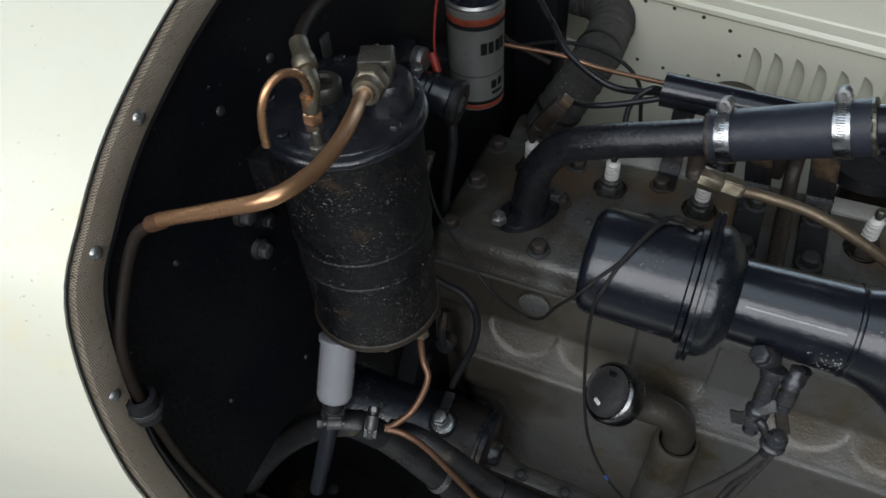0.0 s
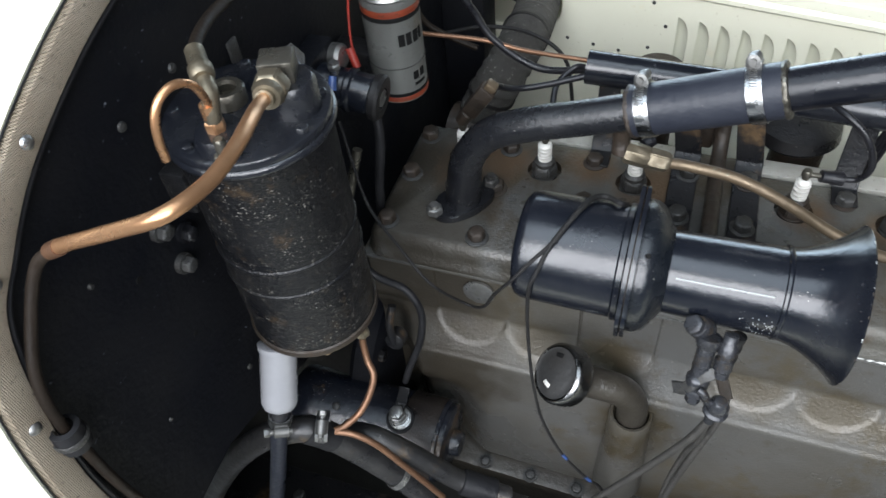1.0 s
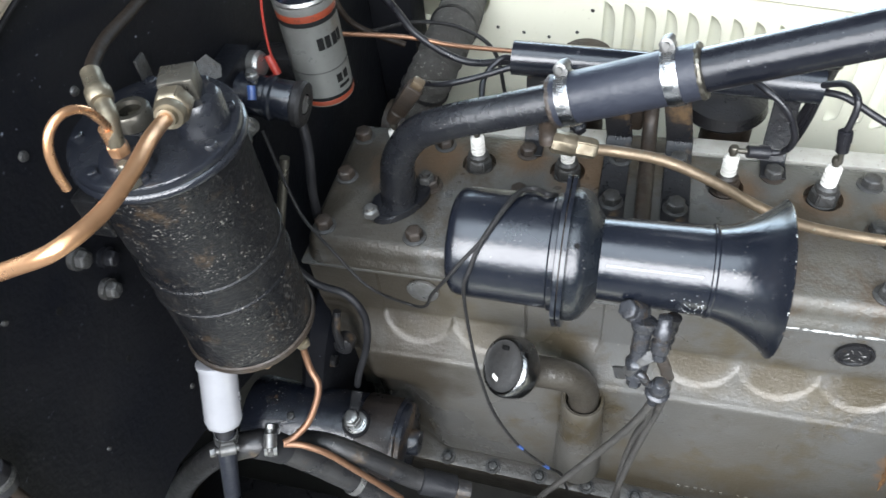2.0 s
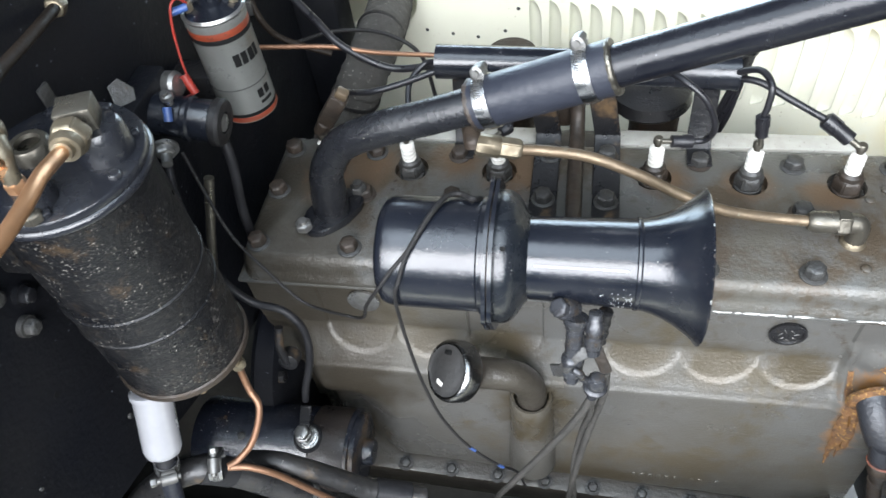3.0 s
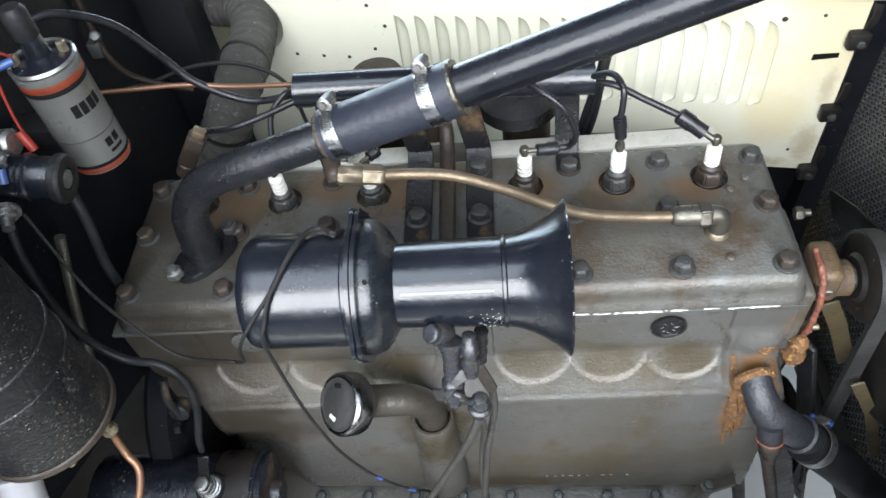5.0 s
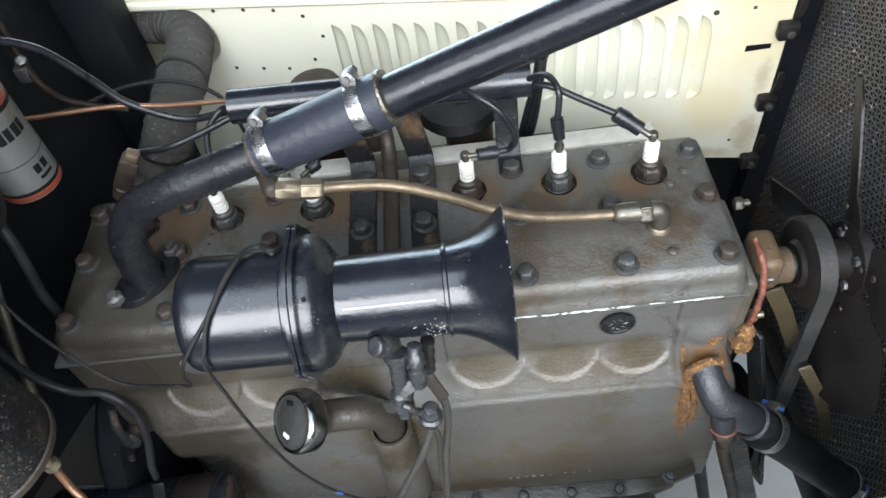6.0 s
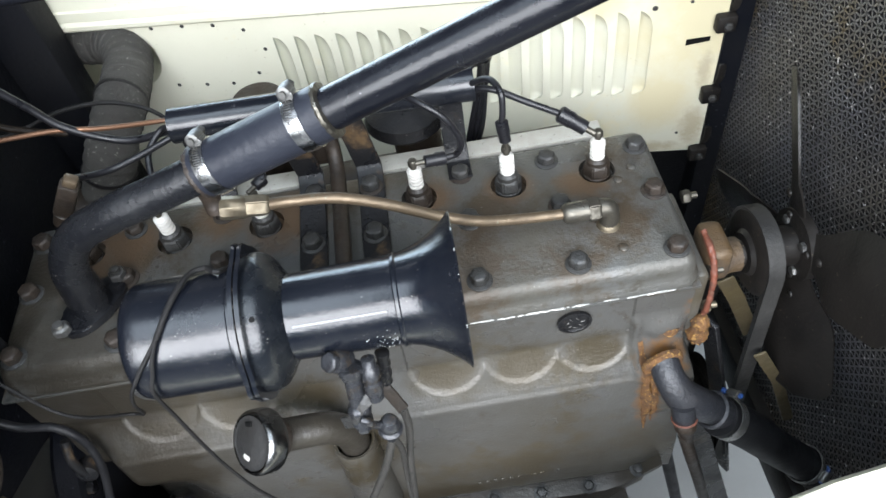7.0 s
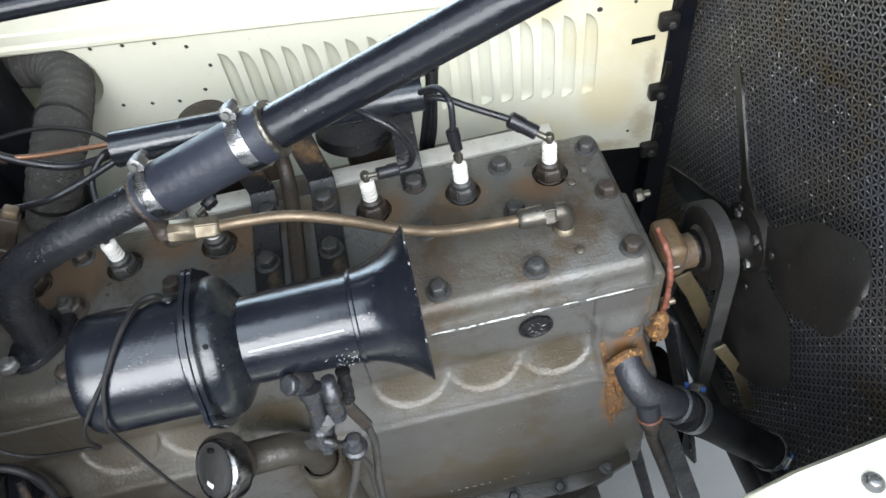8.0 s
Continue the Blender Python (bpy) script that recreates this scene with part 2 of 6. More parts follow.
weave(WELT, 240)
WRAP = mat("heat_wrap", (0.052, 0.049, 0.043), 0.9, second=(0.026, 0.024, 0.021), scale=14, third=(0.27, 0.26, 0.23), third_amount=0.28, third_scale=150, bump=1.0, bump_scale=520, stain=(0.03, 0.026, 0.022), stain_amount=0.3, stain_scale=12)
FAN = mat("fan_black", (0.0062, 0.0058, 0.0056), 0.44, second=(0.0125, 0.0105, 0.009), scale=12, third=(0.030, 0.022, 0.015), third_amount=0.22, third_scale=70, bump=0.25, spec=0.25, speck=(0.15, 0.12, 0.085), speck_amount=0.35, speck_scale=260)
PUMP = mat("rusty_pump", (0.080, 0.048, 0.020), 0.62, metal=0.1, second=(0.042, 0.030, 0.020), scale=40, third=(0.12, 0.075, 0.03), third_amount=0.25, bump=0.6)
STRAP = mat("strap_brown", (0.010, 0.0085, 0.0085), 0.40, second=(0.018, 0.013, 0.010), scale=30, third=(0.06, 0.04, 0.028), third_amount=0.16, third_scale=110, bump=0.35, spec=0.35, speck=(0.3, 0.27, 0.24), speck_amount=0.28)
INLET = mat("inlet_grey", (0.024, 0.0255, 0.030), 0.40, metal=0.15, second=(0.015, 0.015, 0.017), scale=22, third=(0.060, 0.044, 0.030), third_amount=0.2, third_scale=80, bump=0.4, bump_scale=260, speck=(0.16, 0.12, 0.08), speck_amount=0.3, speck_scale=300)
UNDERSHEET = mat("brown_undersheet", (0.050, 0.044, 0.036), 0.8, second=(0.03, 0.026, 0.022), scale=8, third=(0.03, 0.026, 0.022), third_amount=0.25, third_scale=40, bump=0.3)
DULLZINC = mat("dull_zinc", (0.15, 0.15, 0.147), 0.42, metal=0.8, second=(0.085, 0.082, 0.076), scale=70, bump=0.2)
PLATED = mat("chrome_rim", (0.20, 0.20, 0.20), 0.24, metal=1.0, second=(0.12, 0.118, 0.115), scale=40, third=(0.04, 0.035, 0.03), third_amount=0.25, third_scale=90, bump=0.15, dent=0.06, dent_scale=40)
PAN = mat("oily_pan", (0.034, 0.030, 0.023), 0.42, metal=0.1, second=(0.022, 0.018, 0.014), scale=14, third=(0.02, 0.017, 0.014), third_amount=0.3, third_scale=60, bump=0.4)
OCHRE = mat("ochre_paint", (0.075, 0.058, 0.028), 0.55, second=(0.05, 0.038, 0.019), scale=30, third=(0.04, 0.03, 0.02), third_amount=0.3, third_scale=90, bump=0.25)
CONCRETE = mat("concrete", (0.135, 0.14, 0.138), 0.85, second=(0.11, 0.113, 0.11), scale=4, third=(0.11, 0.11, 0.11), third_amount=0.15, third_scale=40, bump=0.15)
BELT = mat("fan_belt", (0.017, 0.0165, 0.016), 0.55, second=(0.026, 0.025, 0.023), scale=30, third=(0.010, 0.010, 0.010), third_amount=0.25, third_scale=120, bump=0.35, spec=0.3)
GREASE = mat("greasy_steel", (0.036, 0.038, 0.043), 0.27, metal=0.4, second=(0.018, 0.018, 0.020), scale=70, third=(0.085, 0.080, 0.072), third_amount=0.2, third_scale=160, bump=0.4, spec=0.6, stain=(0.05, 0.036, 0.022), stain_amount=0.2, stain_scale=60)
GASKET = mat("orange_gasket", (0.14, 0.038, 0.019), 0.6, second=(0.08, 0.028, 0.016), scale=90, third=(0.05, 0.03, 0.022), third_amount=0.4, third_scale=200, bump=0.7)
SCUFF = mat("bare_metal", (0.52, 0.52, 0.50), 0.35, metal=0.6, second=(0.34, 0.34, 0.32), scale=80, bump=0.2)


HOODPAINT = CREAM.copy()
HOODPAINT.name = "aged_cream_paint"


def stain_shade_zones(m, spots, colour, size=60.0):
    """Rust and other stains of their own shape, and painted shade: blots at the given places (x, y, z, radius, stretch
    down), broken up by noise.
    """
    t = m.node_tree
    b = t.nodes["Principled BSDF"]
    old = b.inputs["Base Color"].links[0].from_socket
    tc = t.nodes.new("ShaderNodeTexCoord")
    nz = t.nodes.new("ShaderNodeTexNoise")
    nz.inputs["Scale"].default_value, nz.inputs["Detail"].default_value, nz.inputs["Roughness"].default_value = size, 6.0, 0.7
    t.links.new(tc.outputs["Object"], nz.inputs["Vector"])
    total = None
    for x, y, z, r, down in spots:
        mp = t.nodes.new("ShaderNodeMapping")
        mp.vector_type = "POINT"
        mp.inputs["Location"].default_value = (-x / r, -y / r, -z / (r * down))
        mp.inputs["Scale"].default_value = (1 / r, 1 / r, 1 / (r * down))
        t.links.new(tc.outputs["Object"], mp.inputs["Vector"])
        ln = t.nodes.new("ShaderNodeVectorMath")
        ln.operation = "LENGTH"
        t.links.new(mp.outputs[0], ln.inputs[0])
        ad = t.nodes.new("ShaderNodeMath")
        ad.operation = "MULTIPLY_ADD"
        t.links.new(nz.outputs[0], ad.inputs[0])
        ad.inputs[1].default_value = 1.6
        t.links.new(ln.outputs["Value"], ad.inputs[2])
        mr = t.nodes.new("ShaderNodeMapRange")
        mr.inputs[1].default_value, mr.inputs[2].default_value, mr.inputs[3].default_value, mr.inputs[4].default_value = 1.2, 1.85, 1.0, 0.0
        t.links.new(ad.outputs[0], mr.inputs[0])
        if total is None:
            total = mr.outputs[0]
        else:
            mx = t.nodes.new("ShaderNodeMath")
            mx.operation = "MAXIMUM"
            t.links.new(total, mx.inputs[0])
            t.links.new(mr.outputs[0], mx.inputs[1])
            total = mx.outputs[0]
    x = t.nodes.new("ShaderNodeMix")
    x.data_type = "RGBA"
    t.links.new(total, x.inputs[0])
    t.links.new(old, x.inputs[6])
    x.inputs[7].default_value = (*colour, 1)
    t.links.new(x.outputs[2], b.inputs["Base Color"])


def edge_wear(m, colour, lo, hi, amount=0.7):
    """Paint worn thin on raised edges, broken up by noise."""
    t = m.node_tree
    b = t.nodes["Principled BSDF"]
    old = b.inputs["Base Color"].links[0].from_socket
    g = t.nodes.new("ShaderNodeNewGeometry")
    nz = t.nodes.new("ShaderNodeTexNoise")
    tc = t.nodes.new("ShaderNodeTexCoord")
    nz.inputs["Scale"].default_value, nz.inputs["Detail"].default_value = 90.0, 5.0
    t.links.new(tc.outputs["Object"], nz.inputs["Vector"])
    mr = t.nodes.new("ShaderNodeMapRange")
    mr.inputs[1].default_value, mr.inputs[2].default_value, mr.inputs[4].default_value = lo, hi, amount
    t.links.new(g.outputs["Pointiness"], mr.inputs[0])
    mu = t.nodes.new("ShaderNodeMath")
    mu.operation = "MULTIPLY"
    t.links.new(mr.outputs[0], mu.inputs[0])
    nr = t.nodes.new("ShaderNodeMapRange")
    nr.inputs[1].default_value, nr.inputs[2].default_value = 0.35, 0.6
    t.links.new(nz.outputs[0], nr.inputs[0])
    t.links.new(nr.outputs[0], mu.inputs[1])
    x = t.nodes.new("ShaderNodeMix")
    x.data_type = "RGBA"
    t.links.new(mu.outputs[0], x.inputs[0])
    t.links.new(old, x.inputs[6])
    x.inputs[7].default_value = (*colour, 1)
    t.links.new(x.outputs[2], b.inputs["Base Color"])


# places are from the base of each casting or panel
stain_shade_zones(HOODPAINT, [(0.46, -0.076, 0.235, 0.15, 1.0), (0.40, -0.066, 0.10, 0.06, 1.0), (0.30, -0.05, 0.26, 0.06, 0.6)], (0.53, 0.475, 0.315), 14.0)
stain_shade_zones(HOODPAINT, [(0.448, -0.074, 0.045, 0.022, 2.0), (0.452, -0.074, 0.15, 0.012, 3.0), (0.37, -0.06, 0.01, 0.10, 0.15)], (0.40, 0.35, 0.245), 60.0)
stain_shade_zones(ENGINE, [(0.325, -0.10, 0.245, 0.036, 1.0), (0.313, -0.095, 0.17, 0.018, 4.0), (0.36, -0.08, 0.30, 0.02, 1.5)], (0.17, 0.078, 0.022))
# oil-brown pockets: part stain, part recess shade painted in
stain_shade_zones(ENGINE, [(c - 0.33, -0.070, 0.246, 0.050, 0.62) for c in (0.095, 0.180, 0.266, 0.416, 0.4985, 0.580)] + [(-0.03, -0.10, 0.16, 0.06, 1.2), (0.05, -0.10, 0.0, 0.12, 0.25)], (0.046, 0.037, 0.023), 30.0)
stain_shade_zones(HEADGREY, [(-0.13, 0.07, 0.036, 0.040, 1.0), (-0.235, 0.055, 0.036, 0.05, 1.0), (-0.28, 0.03, 0.036, 0.05, 1.0), (0.10, 0.045, 0.036, 0.032, 1.0), (0.185, 0.045, 0.036, 0.03, 1.0), (-0.06, 0.05, 0.036, 0.05, 1.0), (0.275, 0.03, 0.036, 0.02, 1.0), (0.26, 0.03, 0.036, 0.03, 1.0)], (0.080, 0.052, 0.031), 45.0)

# darker brown blots over the rear end of block and head
stain_shade_zones(ENGINE, [(-0.345, -0.06, 0.29, 0.085, 1.3), (-0.33, -0.09, 0.14, 0.10, 1.2), (-0.27, -0.06, 0.335, 0.06, 0.5), (-0.265, -0.06, 0.29, 0.085, 1.1), (-0.25, -0.09, 0.19, 0.09, 1.0)], (0.032, 0.027, 0.020), 24.0)
stain_shade_zones(HEADGREY, [(-0.345, -0.06, 0.02, 0.07, 1.0), (-0.33, 0.02, 0.036, 0.05, 1.0), (-0.27, -0.07, 0.0, 0.09, 1.0), (-0.17, -0.08, 0.0, 0.06, 0.8)], (0.030, 0.026, 0.020), 30.0)
edge_wear(ENGINE, (0.14, 0.135, 0.12), 0.54, 0.62, 0.2)


# ---- mesh helpers ----
def V(*a):
    return Vector(a)


def thing(name, label, category, at=(0, 0, 0), group="", kind=""):
    ob = new(name)
    ob.empty_display_size = 0.02
    ob.matrix_basis = Matrix.Translation(at)
    return tagged(ob, label, category, group, kind)


def mesh_of(name, bm, material, angle=40):
    me = bpy.data.meshes.new(name)
    bm.normal_update()
    bm.to_mesh(me)
    bm.free()
    me.materials.append(material)
    me.shade_smooth()
    me.set_sharp_from_angle(angle=radians(angle))
    return me


def part(name, bm, material, parent, label="", angle=40):
    """One mesh under a thing or a part; the bmesh is given in world places."""
    root = parent
    while root.parent:
        root = root.parent
    bmesh.ops.transform(bm, matrix=root.matrix_basis.inverted(), verts=bm.verts)
    ob = new(name, mesh_of(name, bm, material, angle))
    ob.parent = parent
    return tagged(ob, label)


def solid(name, bm, material, label, category, kind="", group="", angle=40):
    """A thing of one mesh, in world places."""
    return tagged(new(name, mesh_of(name, bm, material, angle)), label, category, group, kind)


def frame_to(p, d, up=None):
    """A pose at p whose z axis looks along d."""
    d = Vector(d).normalized()
    q = d.to_track_quat("Z", "Y")
    return Matrix.Translation(p) @ q.to_matrix().to_4x4()


def join(*bms):
    out = bms[0]
    for b in bms[1:]:
        me = bpy.data.meshes.new("tmp")
        b.to_mesh(me)
        out.from_mesh(me)
        bpy.data.meshes.remove(me)
        b.free()
    return out


def lathe(profile, m=Matrix(), seg=32, cap=True):
    """Turns (radius, height) pairs about the z axis of m."""
    bm = bmesh.new()
    rings = []
    for r, h in profile:
        if r < 1e-6:
            rings.append([bm.verts.new(m @ V(0, 0, h))])
        else:
            rings.append([bm.verts.new(m @ V(r * math.cos(2 * math.pi * k / seg), r * math.sin(2 * math.pi * k / seg), h)) for k in range(seg)])
    for a, b in zip(rings, rings[1:]):
        for k in range(seg):
            n = (k + 1) % seg
            if len(a) == 1 and len(b) == 1:
                continue
            if len(a) == 1:
                bm.faces.new((a[0], b[n], b[k]))
            elif len(b) == 1:
                bm.faces.new((a[k], a[n], b[0]))
            else:
                bm.faces.new((a[k], a[n], b[n], b[k]))
    if cap:
        for ring in (rings[0], rings[-1]):
            if len(ring) > 2:
                bm.faces.new(ring)
    bmesh.ops.recalc_face_normals(bm, faces=bm.faces)
    return bm


def spline(pts, steps=8):
    pts = [Vector(p) for p in pts]
    if len(pts) < 3:
        return pts
    ext = [2 * pts[0] - pts[1]] + pts + [2 * pts[-1] - pts[-2]]
    out = []
    for i in range(1, len(ext) - 2):
        a, b, c, d = ext[i - 1:i + 3]
        for s in range(steps):
            t = s / steps
            out.append(0.5 * ((2 * b) + (c - a) * t + (2 * a - 5 * b + 4 * c - d) * t * t + (3 * b - a - 3 * c + d) * t ** 3))
    out.append(pts[-1])
    return out


def tube(pts, r, seg=12, steps=8, smooth=True, ripple=0.0):
    """A round tube swept along points; r may be a number or a function of 0..1."""
    path = spline(pts, steps) if smooth else [Vector(p) for p in pts]
    bm = bmesh.new()
    rings, nrm = [], None
    n = len(path)
    for i, p in enumerate(path):
        d = (path[min(i + 1, n - 1)] - path[max(i - 1, 0)]).normalized()
        if nrm is None:
            nrm = d.orthogonal().normalized()
        nrm = (nrm - d * nrm.dot(d)).normalized()
        bi = d.cross(nrm)
        rr = r(i / (n - 1)) if callable(r) else r
        if ripple:
            rr *= 1 + ripple * (noise.noise(p * 60) + 0.5 * noise.noise(p * 140))
        rings.append([bm.verts.new(p + rr * (nrm * math.cos(2 * math.pi * k / seg) + bi * math.sin(2 * math.pi * k / seg))) for k in range(seg)])
    for a, b in zip(rings, rings[1:]):
        for k in range(seg):
            bm.faces.new((a[k], a[(k + 1) % seg], b[(k + 1) % seg], b[k]))
    bm.faces.new(rings[0])
    bm.faces.new(rings[-1])
    bmesh.ops.recalc_face_normals(bm, faces=bm.faces)
    return bm


def box(sx, sy, sz, m=Matrix(), bevel=0.002, seg=2):
    bm = bmesh.new()
    bmesh.ops.create_cube(bm, size=1)
    bmesh.ops.scale(bm, vec=(sx, sy, sz), verts=bm.verts)
    if bevel:
        bmesh.ops.bevel(bm, geom=bm.edges[:], offset=bevel, segments=seg, affect="EDGES", profile=0.5)
    bmesh.ops.transform(bm, matrix=m, verts=bm.verts)
    return bm


def span(x0, x1, y0, y1, z0, z1, bevel=0.002, seg=2):
    return box(x1 - x0, y1 - y0, z1 - z0, Matrix.Translation(((x0 + x1) / 2, (y0 + y1) / 2, (z0 + z1) / 2)), bevel, seg)


def hexhead(r, h, m, dome=0.3):
    """A hexagon head with a chamfered top."""
    bm = lathe([(r, 0), (r, h * 0.72), (r * 0.93, h * 0.90), (r * 0.80, h * 0.985), (r * 0.5, h * 1.03), (0, h * 1.04)], m, 6)
    bmesh.ops.bevel(bm, geom=[e for e in bm.edges if e.calc_face_angle(0) > 0.7], offset=r * 0.09, segments=2, affect="EDGES")
    return bm


def plate(outline, thick, m=Matrix(), bevel=0.0):
    """A flat plate of an outline in x, y of m, thick along its z."""
    bm = bmesh.new()
    lo = [bm.verts.new((x, y, 0)) for x, y in outline]
    hi = [bm.verts.new((x, y, thick)) for x, y in outline]
    n = len(outline)
    for k in range(n):
        bm.faces.new((lo[k], lo[(k + 1) % n], hi[(k + 1) % n], hi[k]))
    bm.faces.new(lo[::-1])
    bm.faces.new(hi)
    if bevel:
        edges = [e for e in bm.edges if all(v in hi for v in e.verts)]
        bmesh.ops.bevel(bm, geom=edges, offset=bevel, segments=2, affect="EDGES")
    bmesh.ops.recalc_face_normals(bm, faces=bm.faces)
    bmesh.ops.transform(bm, matrix=m, verts=bm.verts)
    return bm


def strap(pts, width, thick, across):
    """A flat metal strip bent along points; across: the direction of its width."""
    bm = bmesh.new()
    pts = [Vector(p) for p in pts]
    a = Vector(across).normalized() * width / 2
    rows = []
    for i, p in enumerate(pts):
        d = (pts[min(i + 1, len(pts) - 1)] - pts[max(i - 1, 0)]).normalized()
        n = d.cross(a).normalized() * thick / 2
        rows.append([bm.verts.new(p + s * a + u * n) for s, u in ((-1, -1), (1, -1), (1, 1), (-1, 1))])
    for r0, r1 in zip(rows, rows[1:]):
        for k in range(4):
            bm.faces.new((r0[k], r0[(k + 1) % 4], r1[(k + 1) % 4], r1[k]))
    bm.faces.new(rows[0])
    bm.faces.new(rows[-1])
    bmesh.ops.recalc_face_normals(bm, faces=bm.faces)
    bmesh.ops.bevel(bm, geom=[e for e in bm.edges if e.calc_face_angle(0) > 0.9], offset=min(thick * 0.25, 0.0008), segments=1, affect="EDGES")
    return bm


def hose_clamp(p, d, r, out, label, group="", turn=-1, screw=None, metal=None):
    """A worm-drive clamp at p round a hose along d, its screw housing towards out."""
    d = Vector(d).normalized()
    out = (Vector(out) - d * Vector(out).dot(d)).normalized()
    side = d.cross(out)
    m = Matrix.Translation(p) @ Matrix((side, out, d)).transposed().to_4x4()
    ob = thing("hose_clamp", label, "hose clamp", p, group)
    w = 0.0062
    band = part("band", lathe([(r, -w), (r + 0.0012, -w), (r + 0.0016, 0), (r + 0.0012, w), (r, w)], m, 48, cap=False), metal or STEEL, ob)
    for k in range(14):
        a = turn * (0.42 + k * 0.088)
        q = m @ Matrix.Rotation(a, 4, "Z") @ Matrix.Translation((0, r + 0.0013, 0)) @ Matrix.Rotation(0.18, 4, "Y")
        part("slot", box(0.0008, 0.0008, 0.0062, q, 0.0), DULLZINC, band)
    h = part("screw_housing", join(lathe([(0.0045, -0.0075), (0.0058, -0.0068), (0.0058, 0.0068), (0.0045, 0.0075)], m @ Matrix.Translation((0, r + 0.0052, 0)) @ Matrix.Rotation(math.pi / 2, 4, "Y"), 18), box(0.013, 0.004, 0.013, m @ Matrix.Translation((0, r + 0.0022, 0)), 0.0012)), DULLZINC, ob)
    q = m @ Matrix.Translation((-0.011, r + 0.0052, 0)) @ Matrix.Rotation(math.pi / 2, 4, "Y")
    part("screw", join(lathe([(0.003, 0), (0.003, 0.021)], q, 12), hexhead(0.0045, 0.0055, q @ Matrix.Translation((0, 0, -0.005)))), screw or DULLZINC, h)
    return ob


# ---- ground ----
PLASTER = mat("plaster", (0.15, 0.15, 0.16), 0.9, second=(0.12, 0.12, 0.13), scale=2, bump=0.1)
bm = bmesh.new()
bmesh.ops.create_grid(bm, x_segments=24, y_segments=24, size=60)
solid("ground", bm, CONCRETE, "pale grey concrete floor under the car", "floor", "structure")

# unseen bay shell, added round the car to hold back the sky
solid("ceiling", span(-4.2, 4.2, -3.0, 3.6, 4.4, 4.5, 0), PLASTER, "unseen plain pale ceiling added over the bay", "ceiling", "structure")
solid("wall_back", join(span(-4.2, 4.2, 3.6, 3.7, 2.3, 4.5, 0), span(-4.2, -3.4, 3.6, 3.7, 0, 2.3, 0), span(0.8, 4.2, 3.6, 3.7, 0, 2.3, 0)), PLASTER, "unseen plain grey back wall of the bay with an opening", "wall", "structure")
solid("wall_left", span(-4.3, -4.2, -3.0, 3.7, 0, 4.5, 0), PLASTER, "unseen plain pale side wall of the bay", "wall", "structure")
solid("wall_right", span(4.2, 4.3, -3.0, 3.7, 0, 4.5, 0), PLASTER, "unseen plain pale side wall of the bay", "wall", "structure")
solid("wall_front", span(-4.2, 4.2, -3.1, -3.0, 4.1, 4.5, 0), PLASTER, "unseen plain pale lintel over the wide door", "wall", "structure")

# ---- body shell ----
MID = 0.056          # the car's middle line


def cowl_outline(grow=0.0, steps=6):
    """The cross-section of cowl and hood, near side, over the top, to the far side (y, z)."""
    half = [(-0.36, 0.45), (-0.376, 0.90), (-0.373, 1.03), (-0.352, 1.130), (-0.321, 1.169), (-0.27, 1.207), (-0.18, 1.244), (-0.06, 1.266), (MID, 1.272)]
    far = [(2 * MID - y, z) for y, z in half[-2::-1]]
    pts = spline([V(0, y, z) for y, z in half + far], steps)
    out = []
    for i, p in enumerate(pts):
        d = (pts[min(i + 1, len(pts) - 1)] - pts[max(i - 1, 0)]).normalized()
        n = V(0, -d.z, d.y)
        out.append(p + n * grow)
    return out


def sheet(rows, thick=0.0015):
    """A skin through rows of points, made solid."""
    bm = bmesh.new()
    vs = [[bm.verts.new(p) for p in row] for row in rows]
    for a, b in zip(vs, vs[1:]):
        for k in range(len(a) - 1):
            bm.faces.new((a[k], a[k + 1], b[k + 1], b[k]))
    bmesh.ops.recalc_face_normals(bm, faces=bm.faces)
    if thick:
        bmesh.ops.solidify(bm, geom=bm.faces[:], thickness=thick)
    return bm


FWX = -0.076
inner = cowl_outline(0.0)
LOWER = [(0.20, 0.60), (0.0, 0.70), (-0.12, 0.752), (-0.219, 0.798), (-0.263, 0.815), (-0.30, 0.812), (-0.368, 0.806)]   # the firewall ends above the footwell
bm = plate([(p.y, p.z) for p in inner if p.y > 0 or p.z > 0.815] + LOWER, 0.004, Matrix(((0, 0, 1, FWX - 0.004), (1, 0, 0, 0), (0, 1, 0, 0), (0, 0, 0, 1))))
firewall = solid("firewall", bm, FIREWALL, "black painted steel firewall with bolts and small chips", "firewall", "structure")

solid("toe_board", sheet([[V(FWX - 0.002, y, z), V(FWX - 0.10, y, z - 0.03), V(FWX - 0.45, y, z - 0.30)] for y, z in LOWER], 0.002), FIREWALL, "black toe board sloping back below the firewall", "toe board", "structure")

# woven welt that the hood lands on, with a bead along each edge
welt = thing("hood_welt", "worn brown woven welt strip riveted round the cowl edge", "welt strip", (FWX, -0.35, 1.1))
rows = []
for off, dx in ((0.001, 0.004), (0.004, 0.009), (0.014, 0.011), (0.024, 0.009), (0.0275, 0.004)):
    rows.append([p + V(FWX + dx, 0, 0) for p in cowl_outline(off)])
part("strip", sheet(rows, 0.003), WELT, welt)
for off, r_ in ((0.0, 0.0022), (0.0280, 0.0007)):
    part("edge_bead", tube([p + V(FWX + 0.006, 0, 0) for p in cowl_outline(off)], r_, 8, smooth=False), BLACKRUB, welt, "black edge bead")
ol = cowl_outline(0.015)
WELT_RIVETS = (6, 14, 22, 30, 38)
